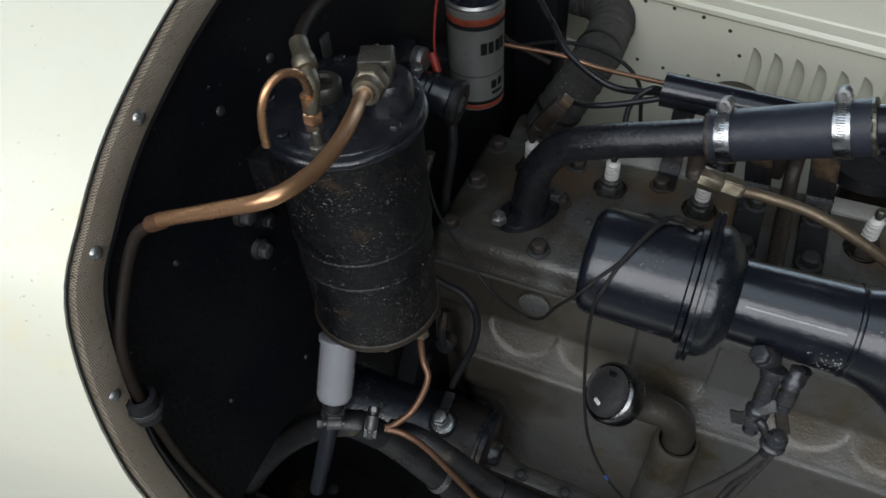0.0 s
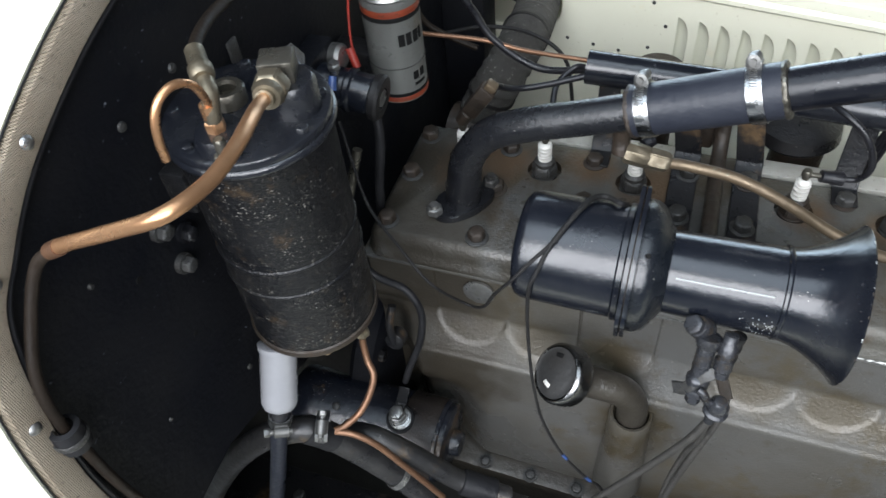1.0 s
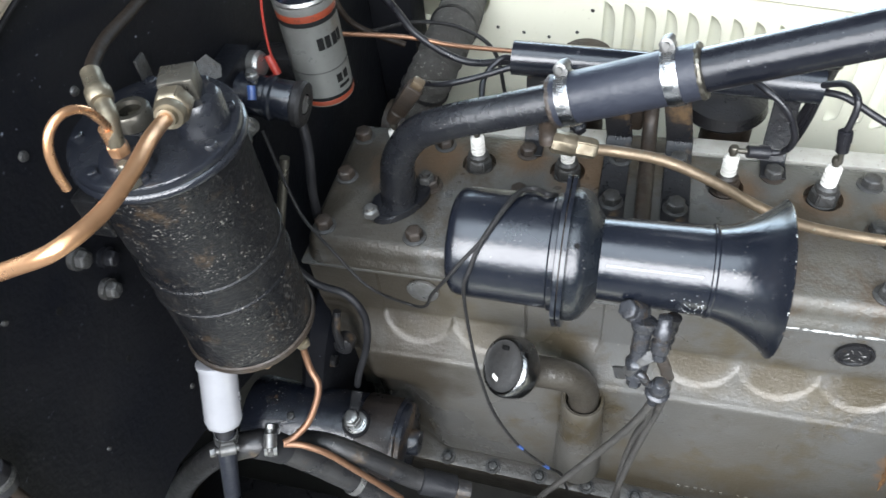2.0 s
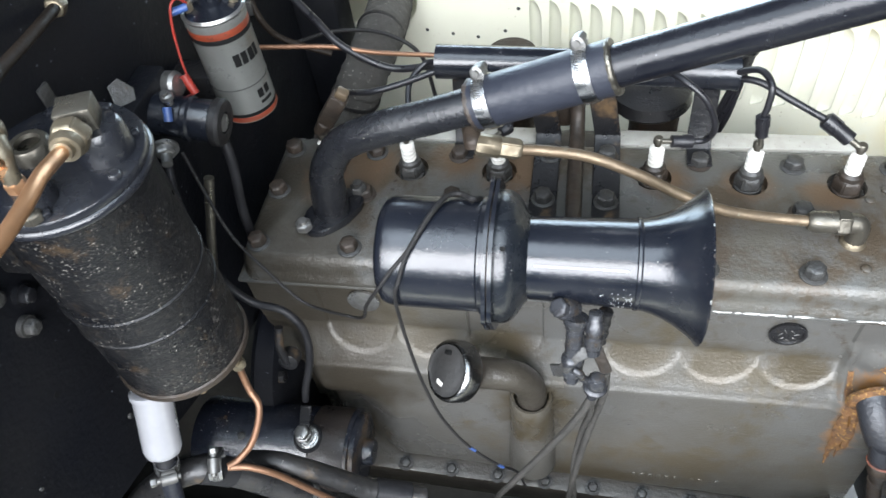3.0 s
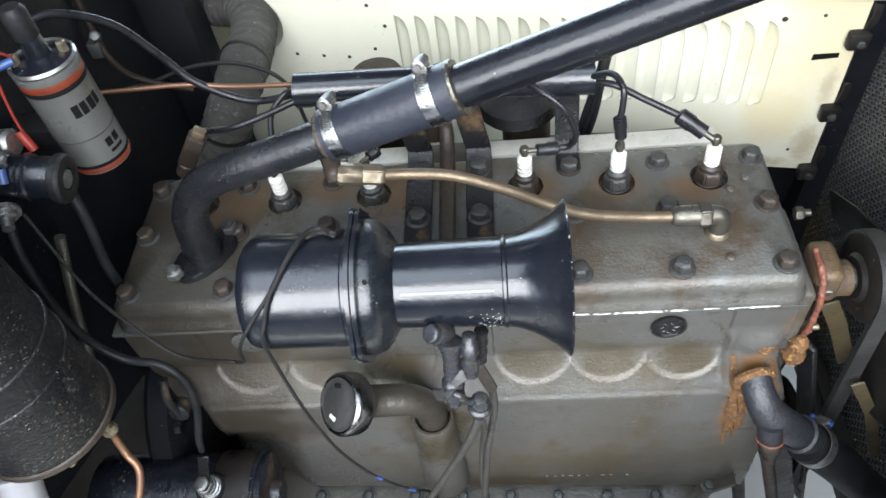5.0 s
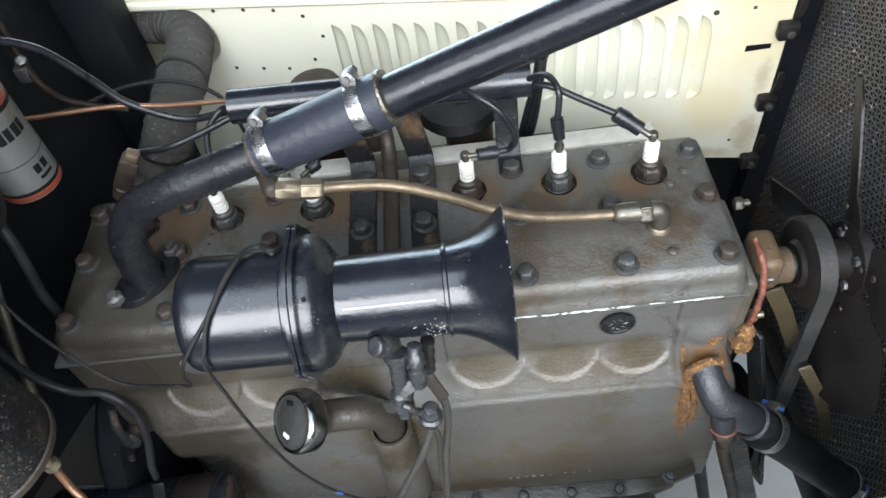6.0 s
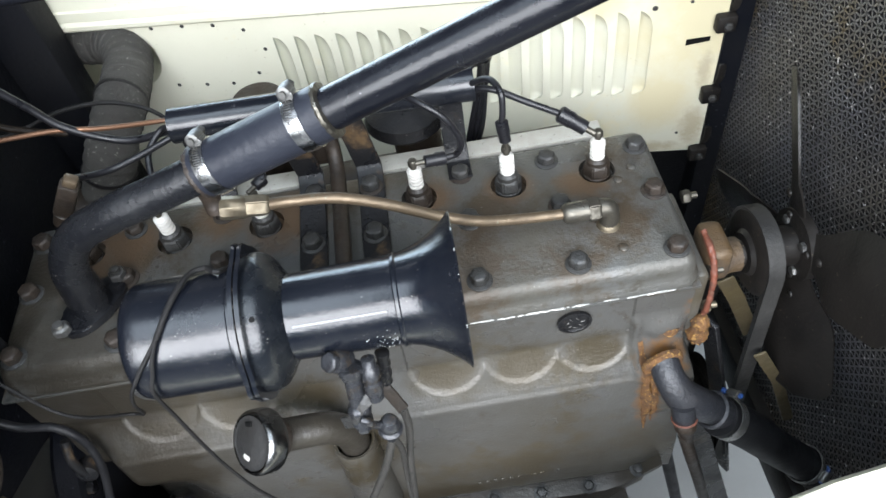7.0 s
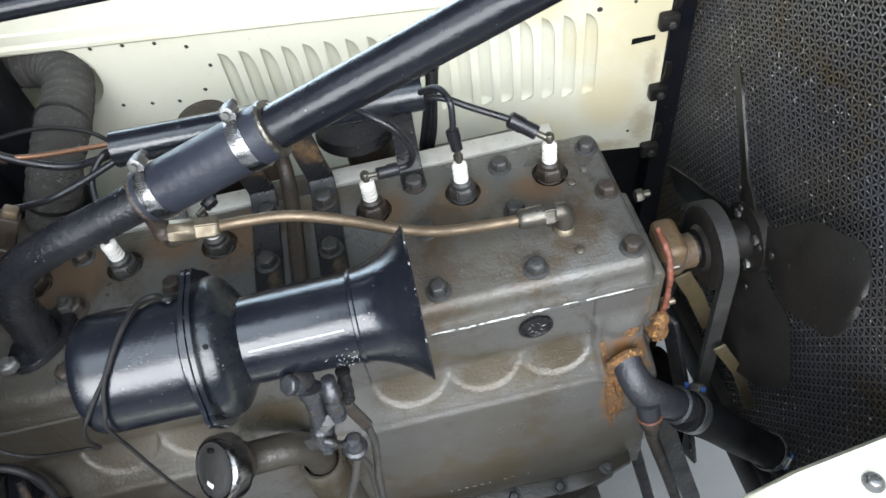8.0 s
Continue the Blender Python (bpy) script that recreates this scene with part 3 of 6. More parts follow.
for k in WELT_RIVETS:
    p = ol[k] + V(FWX + 0.0105, 0, 0)
    part("rivet", lathe([(0.0048, 0), (0.0040, 0.0016), (0.002, 0.0026), (0, 0.0028)], frame_to(p, (1, 0, 0)), 16), ZINC if k % 4 == 2 else DULLZINC, welt)

rows = []
for x, g in ((FWX + 0.006, 0.0302), (FWX + 0.002, 0.0312), (FWX - 0.03, 0.037), (FWX - 0.12, 0.052), (FWX - 0.4, 0.09), (FWX - 0.9, 0.15)):
    rows.append([p + V(x, 0, 0) for p in cowl_outline(g)])
cowl = solid("cowl", sheet(rows, 0.002), CREAM, "cream painted steel cowl behind the firewall", "cowl", "structure")


def hood_y(x):
    return 0.476 - 0.165 * x


# far hood side, with a cut-out for the duct and pressed louvres
LOUVRES = [(0.257 + 0.02776 * k) for k in range(18)]
LZ0, LZ1, LW = 0.777, 0.912, 0.0175


def louvre_width(z):
    """A straight cut edge, the other edge rounded over at the top and, tighter, at the foot."""
    up, low = min(1.0, (LZ1 - z) / 0.034), min(1.0, (z - LZ0) / 0.012)
    return max(0.0004, LW * math.sqrt(max(0.0, 1 - (1 - up) ** 2)) * math.sqrt(max(0.0, 1 - (1 - low) ** 2)))


def ring(points, bm):
    vs = [bm.verts.new(p) for p in points]
    return [bm.edges.new((vs[k], vs[(k + 1) % len(vs)])) for k in range(len(vs))]


def round_rect(x0, x1, z0, z1, r, n=6):
    out = []
    for cx, cz, a0 in ((x1 - r, z1 - r, 0), (x0 + r, z1 - r, 90), (x0 + r, z0 + r, 180), (x1 - r, z0 + r, 270)):
        for k in range(n + 1):
            a = radians(a0 + 90 * k / n)
            out.append((cx + r * math.cos(a), cz + r * math.sin(a)))
    return out


hood = thing("hood_side_panel", "cream hood side panel with a row of vertical louvres", "hood panel", (0.37, hood_y(0.37), 0.664), kind="structure")
bm = bmesh.new()
edges = ring([(-0.076, 0, 0.664), (0.836, 0, 0.664), (0.836, 0, 0.944), (-0.076, 0, 0.944)], bm)
edges += ring([(x, 0, z) for x, z in round_rect(-0.060, 0.093, 0.846, 0.9405, 0.046)], bm)
for x in LOUVRES:
    edges += ring([(x, 0, LZ0)] + [(x + louvre_width(LZ0 + (LZ1 - LZ0) * k / 30), 0, LZ0 + (LZ1 - LZ0) * k / 30) for k in range(1, 30)] + [(x, 0, LZ1)], bm)
bmesh.ops.triangle_fill(bm, edges=edges, use_beauty=True, normal=(0, -1, 0))
for v in bm.verts:
    v.co.y = hood_y(v.co.x)
bmesh.ops.recalc_face_normals(bm, faces=bm.faces)
bmesh.ops.solidify(bm, geom=bm.faces[:], thickness=0.0012)
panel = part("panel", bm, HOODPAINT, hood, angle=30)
for x in LOUVRES:
    rows = []
    for i in range(9):
        u = i / 8
        row = []
        for j in range(21):
            v = j / 20
            zz = LZ0 + 0.0004 + (LZ1 - LZ0 - 0.0008) * v
            wide = louvre_width(zz)
            dep = 0.013 * (wide / LW) * (1 - u ** 1.6) * (0.55 + 0.45 * v)
            xx = x + wide * u
            row.append(V(xx, hood_y(xx) + dep + 0.0008, zz))
        rows.append(row)
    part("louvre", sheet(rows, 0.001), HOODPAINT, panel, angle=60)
for x, z, r in ((0.061, 0.946, 0.0), (0.101, 0.938, 0.0034), (0.143, 0.938, 0.0034), (0.184, 0.936, 0.0034), (0.222, 0.926, 0.0034), (0.242, 0.894, 0.0034),
                (0.222, 0.856, 0.0034), (0.181, 0.841, 0.0034), (0.143, 0.842, 0.0034), (0.103, 0.844, 0.0034), (0.061, 0.938, 0.004), (-0.02, 0.94, 0.003),
                (0.746, 0.914, 0.0045), (0.80, 0.70, 0.003), (0.79, 0.92, 0.003)):
    if r:
        part("rivet", lathe([(r, 0), (r * 0.8, 0.0012), (0, 0.0016)], frame_to((x, hood_y(x) - 0.0003, z), (-0.165, -1, 0)), 10), BOLT, panel)
part("tape", plate([(-0.016, -0.004), (0.015, -0.003), (0.016, 0.004), (-0.014, 0.005)], 0.0006, frame_to((0.805, hood_y(0.805) - 0.0012, 0.861), (-0.165, -1, 0)) @ Matrix.Rotation(radians(8), 4, "Z")), INK, panel, "scrap of black tape")

# far hood top: a folded seam, a bead and the curve up to the middle hinge
top = thing("hood_top_panel", "cream hood top panel curving up from a folded seam", "hood panel", (0.37, 0.4, 0.95), kind="structure")
prof = [p for p in cowl_outline(0.0) if p.y >= MID and 0.952 < p.z < 1.06][::-1]
rows = []
for s in range(9):
    x = FWX + 0.001 + (0.85 - FWX) * s / 8
    k = hood_y(x) - hood_y(FWX)
    row = [V(x, hood_y(x) - 0.004, 0.9445), V(x, hood_y(x) - 0.0075, 0.948), V(x, hood_y(x) - 0.008, 0.953), V(x, hood_y(x) - 0.006, 0.957), V(x, hood_y(x) - 0.004, 0.960), V(x, hood_y(x) - 0.006, 0.9605), V(x, hood_y(x) - 0.0065, 0.972), V(x, hood_y(x) - 0.004, 0.974)]
    for p in prof:
        if p.z < 0.98:
            continue
        f = (p.y - MID) / (prof[0].y - MID)
        row.append(V(x, p.y + k * f - 0.004, p.z))
    rows.append(row)
part("skin", sheet(rows, 0.0015), CREAM, top, angle=30)

# near side: the ledge below the opened hood
def sill_y(x):
    return -0.321 + 0.126 * x


sill = thing("hood_sill", "cream painted ledge below the opened hood", "body ledge", (0.4, -0.3, 0.84), kind="structure")
rows = []
for x in (FWX, 0.1, 0.3, 0.5, 0.56, 0.60, 0.64, 0.68, 0.72, 0.8, 0.95):
    y = sill_y(x) - (0.045 if x < 0.1 else 0.0)
    t_ = max(0.0, min(1.0, (x - 0.54) / 0.17))
    dz = -0.185 * (1 - t_ * t_ * (3 - 2 * t_))
    rows.append([V(x, y + 0.002, 0.80 + dz), V(x, y, 0.845 + dz), V(x, y - 0.004, 0.85 + dz), V(x, y - 0.05, 0.851 + dz), V(x, y - 0.055, 0.846 + dz), V(x, y - 0.058, 0.83 + dz), V(x, y - 0.12, 0.828 + dz), V(x, y - 0.16, 0.55)])
part("ledge", sheet(rows, 0.002), CREAM, sill)
for x in (0.773, 0.86):
    p = (x, sill_y(x) - 0.033, 0.851)
    part("bolt", join(lathe([(0.009, 0), (0.009, 0.0015), (0, 0.0016)], frame_to(p, (0, 0, 1)), 20), hexhead(0.006, 0.006, frame_to(p, (0, 0, 1)))), ZINC, sill)

# stay rod from the firewall to the radiator, under the hinge line
rod = solid("stay_rod", tube([(FWX, MID + 0.004, 1.223), (0.3, MID + 0.004, 1.223), (0.86, MID + 0.004, 1.22)], 0.0075, 14), PIPE, "black steel stay rod from firewall to radiator", "rod")

# ---- radiator ----
RX = 0.866
rad = thing("radiator", "dark honeycomb radiator core with black side flange", "radiator", (RX, MID, 0.42))
PY, PZ = 0.0108, 0.0088
bm = bmesh.new()
y0, y1, z0, z1 = -0.235, 0.343, 0.43, 1.20
ny, nz = int((y1 - y0) / PY), int((z1 - z0) / PZ)
verts, faces = [], []


def strip_quad(a, b, d=0.011):
    i = len(verts)
    verts.extend([(RX, *a), (RX, *b), (RX + d, *b), (RX + d, *a)])
    faces.append((i, i + 1, i + 2, i + 3))


for r in range(nz + 1):
    z = z0 + r * PZ
    strip_quad((y0, z), (y1, z))
    if r == nz:
        break
    for c in range(ny):
        y = y0 + c * PY + (PY / 2 if r % 2 else 0)
        j = 0.0007 * noise.noise(V(r * 1.7, c * 2.3, 0))
        strip_quad((y, z), (y + PY / 2 + j, z + PZ))
        strip_quad((y + PY / 2 + j, z + PZ), (y + PY, z))
def add_core(name, material):
    """Takes up the strips laid so far as one part of the radiator."""
    me = bpy.data.meshes.new(name)
    me.from_pydata([tuple(Vector(v) - rad.matrix_basis.translation) for v in verts], [], faces)
    me.materials.append(material)
    tagged(new(name, me), "", "", "", "stuff").parent = rad
    verts.clear(), faces.clear()


add_core("honeycomb", CELL_SHADE)


def front_edge(a, b, w=0.0011):
    d = (Vector(b) - Vector(a)).normalized()
    n = Vector((-d.y, d.x)) * w
    i = len(verts)
    for q, sg in ((a, 1), (b, 1), (b, -1), (a, -1)):
        verts.append((RX - 0.0004, q[0] + sg * n.x, q[1] + sg * n.y))
    faces.append((i, i + 1, i + 2, i + 3))


for r in range(nz):
    z = z0 + r * PZ
    front_edge((y0, z), (y1, z), 0.0010)
    for c in range(ny):
        y = y0 + c * PY + (PY / 2 if r % 2 else 0)
        j = 0.0007 * noise.noise(V(r * 1.7, c * 2.3, 0))
        front_edge((y, z), (y + PY / 2 + j, z + PZ))
        front_edge((y + PY / 2 + j, z + PZ), (y + PY, z))
add_core("core", CORE)
# black backing keeps the holes between the cells dark
part("core_back", span(RX + 0.0115, RX + 0.02, y0, y1, z0, z1, 0), INK, rad)
part("side_flange", sheet([[V(0.838, 0.40, z), V(0.838, 0.336, z), V(0.850, 0.330, z), V(RX - 0.003, 0.326, z), V(RX - 0.003, 0.40, z)] for z in (0.40, 0.60, 0.75, 0.9, 1.2)], 0.003), FIREWALL, rad, "black steel side flange")
part("side_flange", span(RX - 0.006, RX + 0.04, y0 - 0.03, y0 + 0.004, z0, z1, 0.003), FAN, rad)
part("top_tank", span(RX - 0.012, RX + 0.06, y0 - 0.01, 0.35, 1.19, 1.27, 0.012), FAN, rad)
part("bottom_tank", span(RX - 0.02, RX + 0.06, y0 - 0.01, 0.35, 0.36, 0.435, 0.012), FAN, rad)
for z in (0.666, 0.777, 0.892):
    b = part("hinge_lug", join(span(0.818, 0.844, 0.322, 0.337, z - 0.012, z + 0.012, 0.004), strap([(0.842, 0.336, z + 0.010), (0.842, 0.331, z + 0.030), (0.843, 0.334, z + 0.046)], 0.010, 0.004, (1, 0, 0))), FAN, rad)
    part("bolt", hexhead(0.006, 0.005, frame_to((0.832, 0.3215, z), (-0.3, -1, 0))), BOLT, b)

# ---- fan, pulley, belt and water pump ----
AX = V(0, 0.025, 0.825)


def at(x, dy=0.0, dz=0.0):
    return V(x, AX.y + dy, AX.z + dz)


XM = Matrix(((0, 0, 1, 0), (0, 1, 0, AX.y), (-1, 0, 0, AX.z), (0, 0, 0, 1)))   # lathe about the shaft, height along x
pump = thing("water_pump", "rusty grey water pump on the end of the cylinder head", "water pump", at(0.69))
part("body", join(span(0.699, 0.726, 0.0, 0.05, 0.815, 0.862, 0.008, 3), lathe([(0.020, 0.70), (0.020, 0.728), (0.019, 0.73), (0.019, 0.742), (0.014, 0.735)], XM, 28)), PUMP, pump)
bm = tube([(0.7005, 0.030, 0.868), (0.7008, 0.004, 0.864), (0.7010, -0.010, 0.848), (0.7012, -0.0145, 0.82), (0.7010, -0.0155, 0.795), (0.7005, -0.0125, 0.772), (0.700, -0.010, 0.745)], 0.0034, 12, 12, ripple=0.35)
for v in bm.verts:
    v.co += V(0, noise.noise(v.co * 160), noise.noise(v.co * 160 + V(7, 0, 0))) * 0.0022
part("gasket", bm, GASKET, pump, "orange sealant smeared at the joint")
part("shaft", lathe([(0.0135, 0.733), (0.0135, 0.738), (0.0155, 0.739), (0.0155, 0.746), (0.012, 0.750)], XM, 28), FAN, pump)
part("end_plate", span(0.6835, 0.6965, -0.013, 0.106, 0.60, 0.850, 0.005), ENGINE, pump)
for y, z in ((0.088, 0.858), (0.0, 0.838), (-0.008, 0.785), (-0.006, 0.735)):
    part("nut", join(hexhead(0.0078, 0.009, frame_to((0.699, y, z), (1, 0, 0))), lathe([(0.0038, 0.008), (0.0038, 0.016), (0, 0.017)], frame_to((0.699, y, z), (1, 0, 0)), 10)), BRASS if z < 0.8 else GREYBRASS, pump)
bm = lathe([(0.004, 0), (0.010, 0.004), (0.0125, 0.014), (0.009, 0.026), (0.0105, 0.036), (0.004, 0.048)], Matrix.Translation((0.698, -0.017, 0.733)), 28)
bmesh.ops.subdivide_edges(bm, edges=bm.edges[:], cuts=1)
for v in bm.verts:
    v.co += V(noise.noise(v.co * 190), noise.noise(v.co * 190 + V(5, 0, 0)), noise.noise(v.co * 190 + V(0, 5, 0))) * 0.0032
part("rust_patch", bm, RUST, pump, "flaking orange rust")

fan = thing("engine_fan", "four-blade black pressed steel fan with worn edges", "fan", at(0.775))
part("pulley", lathe([(0.0, 0.748), (0.022, 0.748), (0.026, 0.752), (0.044, 0.753), (0.048, 0.756), (0.038, 0.762), (0.048, 0.769), (0.044, 0.772), (0.03, 0.773), (0.0, 0.774)], XM, 40), FAN, fan)
hubp = part("hub", lathe([(0.022, 0.774), (0.022, 0.80), (0.040, 0.802), (0.040, 0.813), (0.012, 0.818), (0, 0.82)], XM, 28), FAN, fan)
for k in range(4):
    a = radians(45 + 90 * k)
    part("bolt", hexhead(0.006, 0.005, frame_to(at(0.802, 0.028 * math.cos(a), 0.028 * math.sin(a)), (-1, 0, 0))), ZINC if k == 2 else BOLT, hubp)
def smooth01(t):
    t = max(0.0, min(1.0, t))
    return t * t * (3 - 2 * t)


for a0 in (57, 148, 239, 331):
    rows = []
    for i in range(21):
        s = 0.026 + 0.160 * (1 - (1 - i / 20) ** 1.7)
        w = (0.020 + 0.026 * smooth01((s - 0.03) / 0.07)) * (1.0 if s < 0.152 else (1 - 0.985 * min(1.0, (s - 0.152) / 0.034) ** 3) ** 0.5)
        tw = radians(4 + 24 * min(1.0, (s - 0.026) / 0.05))
        row = []
        for j in range(7):
            u = (j / 6 - 0.5) * 2
            row.append(V(0.806 - u * w * math.sin(tw) * 0.85 + 0.004 * u * u, s, u * w * math.cos(tw)))
        rows.append(row)
    bm = sheet(rows, 0.0022)
    bmesh.ops.transform(bm, matrix=Matrix.Translation((0, AX.y, AX.z)) @ Matrix.Rotation(radians(a0), 4, "X"), verts=bm.verts)
    blade = part("blade", bm, FAN, fan, angle=50)
    for s in (0.034, 0.058):
        q = Matrix.Translation((0.8005, AX.y, AX.z)) @ Matrix.Rotation(radians(a0), 4, "X") @ Matrix.Translation((0, s, 0)) @ Matrix.Rotation(-math.pi / 2, 4, "Y")
        part("rivet", lathe([(0.0046, 0), (0.0040, 0.0018), (0.0022, 0.0028), (0, 0.003)], q, 12), FAN, blade)

belt = bmesh.new()
loop = []
R1, R2, CZ = 0.047, 0.075, 0.46
for k in range(17):
    a = radians(180 * k / 16)
    loop.append(V(0.7625, AX.y + R1 * math.cos(a), AX.z + R1 * math.sin(a)))
for k in range(17):
    a = radians(180 + 180 * k / 16)
    loop.append(V(0.7625, AX.y + R2 * math.cos(a), CZ + R2 * math.sin(a)))
n = len(loop)
rings = []
for i, p in enumerate(loop):
    d = (loop[(i + 1) % n] - loop[i - 1]).normalized()
    o = V(0, d.z, -d.y)
    rings.append([belt.verts.new(p + V(dx, 0, 0) + o * h) for dx, h in ((-0.0085, 0.003), (0.0085, 0.003), (0.006, -0.008), (-0.006, -0.008))])
for i in range(n):
    for k in range(4):
        belt.faces.new((rings[i][k], rings[i][(k + 1) % 4], rings[(i + 1) % n][(k + 1) % 4], rings[(i + 1) % n][k]))
bmesh.ops.recalc_face_normals(belt, faces=belt.faces)
solid("fan_belt", belt, BELT, "worn black rubber fan belt round the pulley", "belt", angle=30)
solid("crank_pulley", lathe([(0.0, 0.745), (0.03, 0.745), (0.073, 0.75), (0.078, 0.753), (0.066, 0.7625), (0.078, 0.772), (0.07, 0.775), (0, 0.78)], Matrix(((0, 0, 1, 0), (0, 1, 0, AX.y), (-1, 0, 0, CZ), (0, 0, 0, 1))), 40), FAN, "black crankshaft pulley at the bottom of the belt", "pulley")
solid("fan_support", strap([(0.715, -0.005, 0.75), (0.74, -0.03, 0.62), (0.775, -0.05, 0.42)], 0.026, 0.006, (0.4, -0.9, 0)), WORN, "dark steel support arm below the water pump", "bracket")

# ---- engine block ----
BX0, BX1 = -0.028, 0.684
POCKETS = [0.095, 0.180, 0.266, 0.416, 0.4985, 0.580]
PR = 0.0425


def pan_z(x):
    return 0.490 - 0.055 * x


def block_y(x, z):
    zc, zr = 0.761, 0.716
    low = -0.0390 - 0.0045 * smooth01((zr - z) / 0.008) - 0.0120 * max(0.0, min(1.0, (zr - z) / 0.20))
    t = max(0.0, min(1.0, (zc - z) / (zc - zr)))
    shoulder = -0.013 - 0.026 * t ** 1.15
    y = shoulder if z > zr else low
    for c in POCKETS:
        u = (x - c) / PR
        if abs(u) < 1:
            zb = zc - 0.034 * math.sqrt(1 - u * u)
            tb = (zc - zb) / (zc - zr)
            lip = -0.013 - 0.026 * tb ** 1.15
            p = max(0.0, min(1.0, (zc - z) / max(zc - zb, 0.002)))
            pocket = -0.0100 + (lip + 0.0014 + 0.0100) * p ** 1.1
            y += (max(pocket, y) - y) * smooth01((z - zb + 0.0005) / 0.0035)
    # the jacket rounds off at both ends and above the pan flange
    right = smooth01((x - 0.678) / 0.006)
    left = smooth01((0.035 - x) / 0.045)
    f = max(right, left) * smooth01((0.775 - z) / 0.05)
    y += (0.0 - y) * f * 0.85
    # hollow beside the starter motor
    y += 0.028 * smooth01((0.665 - z) / 0.07) * smooth01((0.125 - x) / 0.07)
    zf = pan_z(x)
    y += 0.014 * smooth01((zf + 0.018 - z) / 0.018)
    # raised boss beside the water outlet
    y -= 0.012 * math.exp(-((x - 0.657) / 0.022) ** 4) * smooth01((0.80 - z) / 0.03) * smooth01((z - 0.62) / 0.04)
    y -= 0.006 * math.exp(-((x - 0.627) / 0.006) ** 2) * smooth01((z - 0.70) / 0.02) * smooth01((0.80 - z) / 0.02)
    return y


block = thing("engine_block", "grey painted cast iron six-cylinder block with scalloped cylinder pockets", "engine block", (0.33, 0.05, 0.5))
NX, NZ = 340, 170
rows = []
for i in range(NX + 1):
    x = BX0 + (BX1 - BX0) * i / NX
    row = []
    for j in range(NZ + 1):
        z = 0.44 + (0.851 - 0.44) * j / NZ
        row.append(V(x + 0.012 * smooth01((0.75 - z) / 0.05) * smooth01((x - 0.60) / 0.08), block_y(x, z) + 0.0004 * noise.noise(V(x, 0, z) * 45), z))
    row.append(V(x, 0.17, 0.851))
    row.append(V(x, 0.17, 0.44))
    rows.append(row)
bm = bmesh.new()
vs = [[bm.verts.new(p) for p in row] for row in rows]
for a, b in zip(vs, vs[1:]):
    for k in range(len(a)):
        n = (k + 1) % len(a)
        bm.faces.new((a[k], b[k], b[n], a[n]))
bm.faces.new(vs[0])
bm.faces.new(vs[-1][::-1])
bmesh.ops.recalc_face_normals(bm, faces=bm.faces)
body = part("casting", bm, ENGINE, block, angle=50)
part("core_plug", lathe([(0.0185, -0.002), (0.0185, 0.001), (0.0155, 0.0015), (0.0145, -0.0005), (0.008, 0.0008), (0, 0.0012)], frame_to((0.558, -0.0135, 0.804), (0, -1, 0)), 28), WORN, block, "dark dished core plug")
for k in range(7):
    a = 2 * math.pi * k / 7 + 0.3
    part("cast_mark", box(0.006, 0.0014, 0.0012, Matrix.Translation((0.558 + 0.008 * math.cos(a), -0.0146, 0.804 + 0.008 * math.sin(a))) @ Matrix.Rotation(-a - 1.1 * (k % 2), 4, "Y"), 0.0004, 1), DULLZINC, block)
part("core_plug", lathe([(0.0185, -0.002), (0.0185, 0.001), (0.014, 0.002), (0, 0.003)], frame_to((0.106, -0.0135, 0.810), (0, -1, 0)), 28), ZINC, block, "bright dished core plug")
txt = bpy.data.curves.new("number", "FONT")
txt.body = "5-12"
txt.size, txt.extrude, txt.align_x = 0.020, 0.00035, "CENTER"
num = new("casting_number_curve", txt)
me = bpy.data.meshes.new_from_object(num)
bpy.data.objects.remove(num)
bm = bmesh.new()
bm.from_mesh(me)
bmesh.ops.transform(bm, matrix=Matrix.Translation((0.518, block_y(0.518, 0.645) - 0.0003, 0.642)) @ Matrix.Rotation(radians(88), 4, "X"), verts=bm.verts)
part("casting_number", bm, ENGINE, block)
rnd = random.Random(21)
for k in range(11):
    if k in (6, 9):
        continue
    x = 0.430 + 0.0105 * k
    part("cast_mark", box(rnd.uniform(0.004, 0.007), 0.0016, rnd.uniform(0.006, 0.010), Matrix.Translation((x, block_y(x, 0.513) - 0.0002, 0.513)), 0.0006, 1), ENGINE, block)
# filler boss
part("filler_boss", join(lathe([(0.031, 0.52), (0.028, 0.60), (0.0255, 0.66), (0.0255, 0.692), (0.0238, 0.696), (0.0205, 0.695), (0.0195, 0.68), (0, 0.679)], Matrix.Translation((0.297, -0.052, 0)), 36)), ENGINE, block)
# scuffed edge where head and block meet
rnd = random.Random(4)
parts_ = []
for _ in range(64):
    x = rnd.uniform(0.45, 0.655)
    parts_.append(box(rnd.uniform(0.002, 0.013), 0.0022, rnd.uniform(0.0004, 0.0013), Matrix.Translation((x, -0.0240, 0.8520 + rnd.uniform(-0.001, 0.001))) @ Matrix.Rotation(rnd.uniform(-0.04, 0.04), 4, "Y"), 0.0003, 1))
for b_ in parts_:
    part("bare_edge", b_, SCUFF, block, "scuffed bare metal on the gasket edge")
part("gasket_lip", span(BX0 - 0.001, 0.683, -0.0246, 0.17, 0.8468, 0.8515, 0.0014), HEADGREY, block)
OUT = (0.651, -0.051, 0.742)
bm = lathe([(0.016, -0.012), (0.0232, -0.010), (0.0242, -0.005), (0.0222, -0.002), (0.016, -0.001)], frame_to(OUT, (0.15, -0.95, -0.1)), 40)
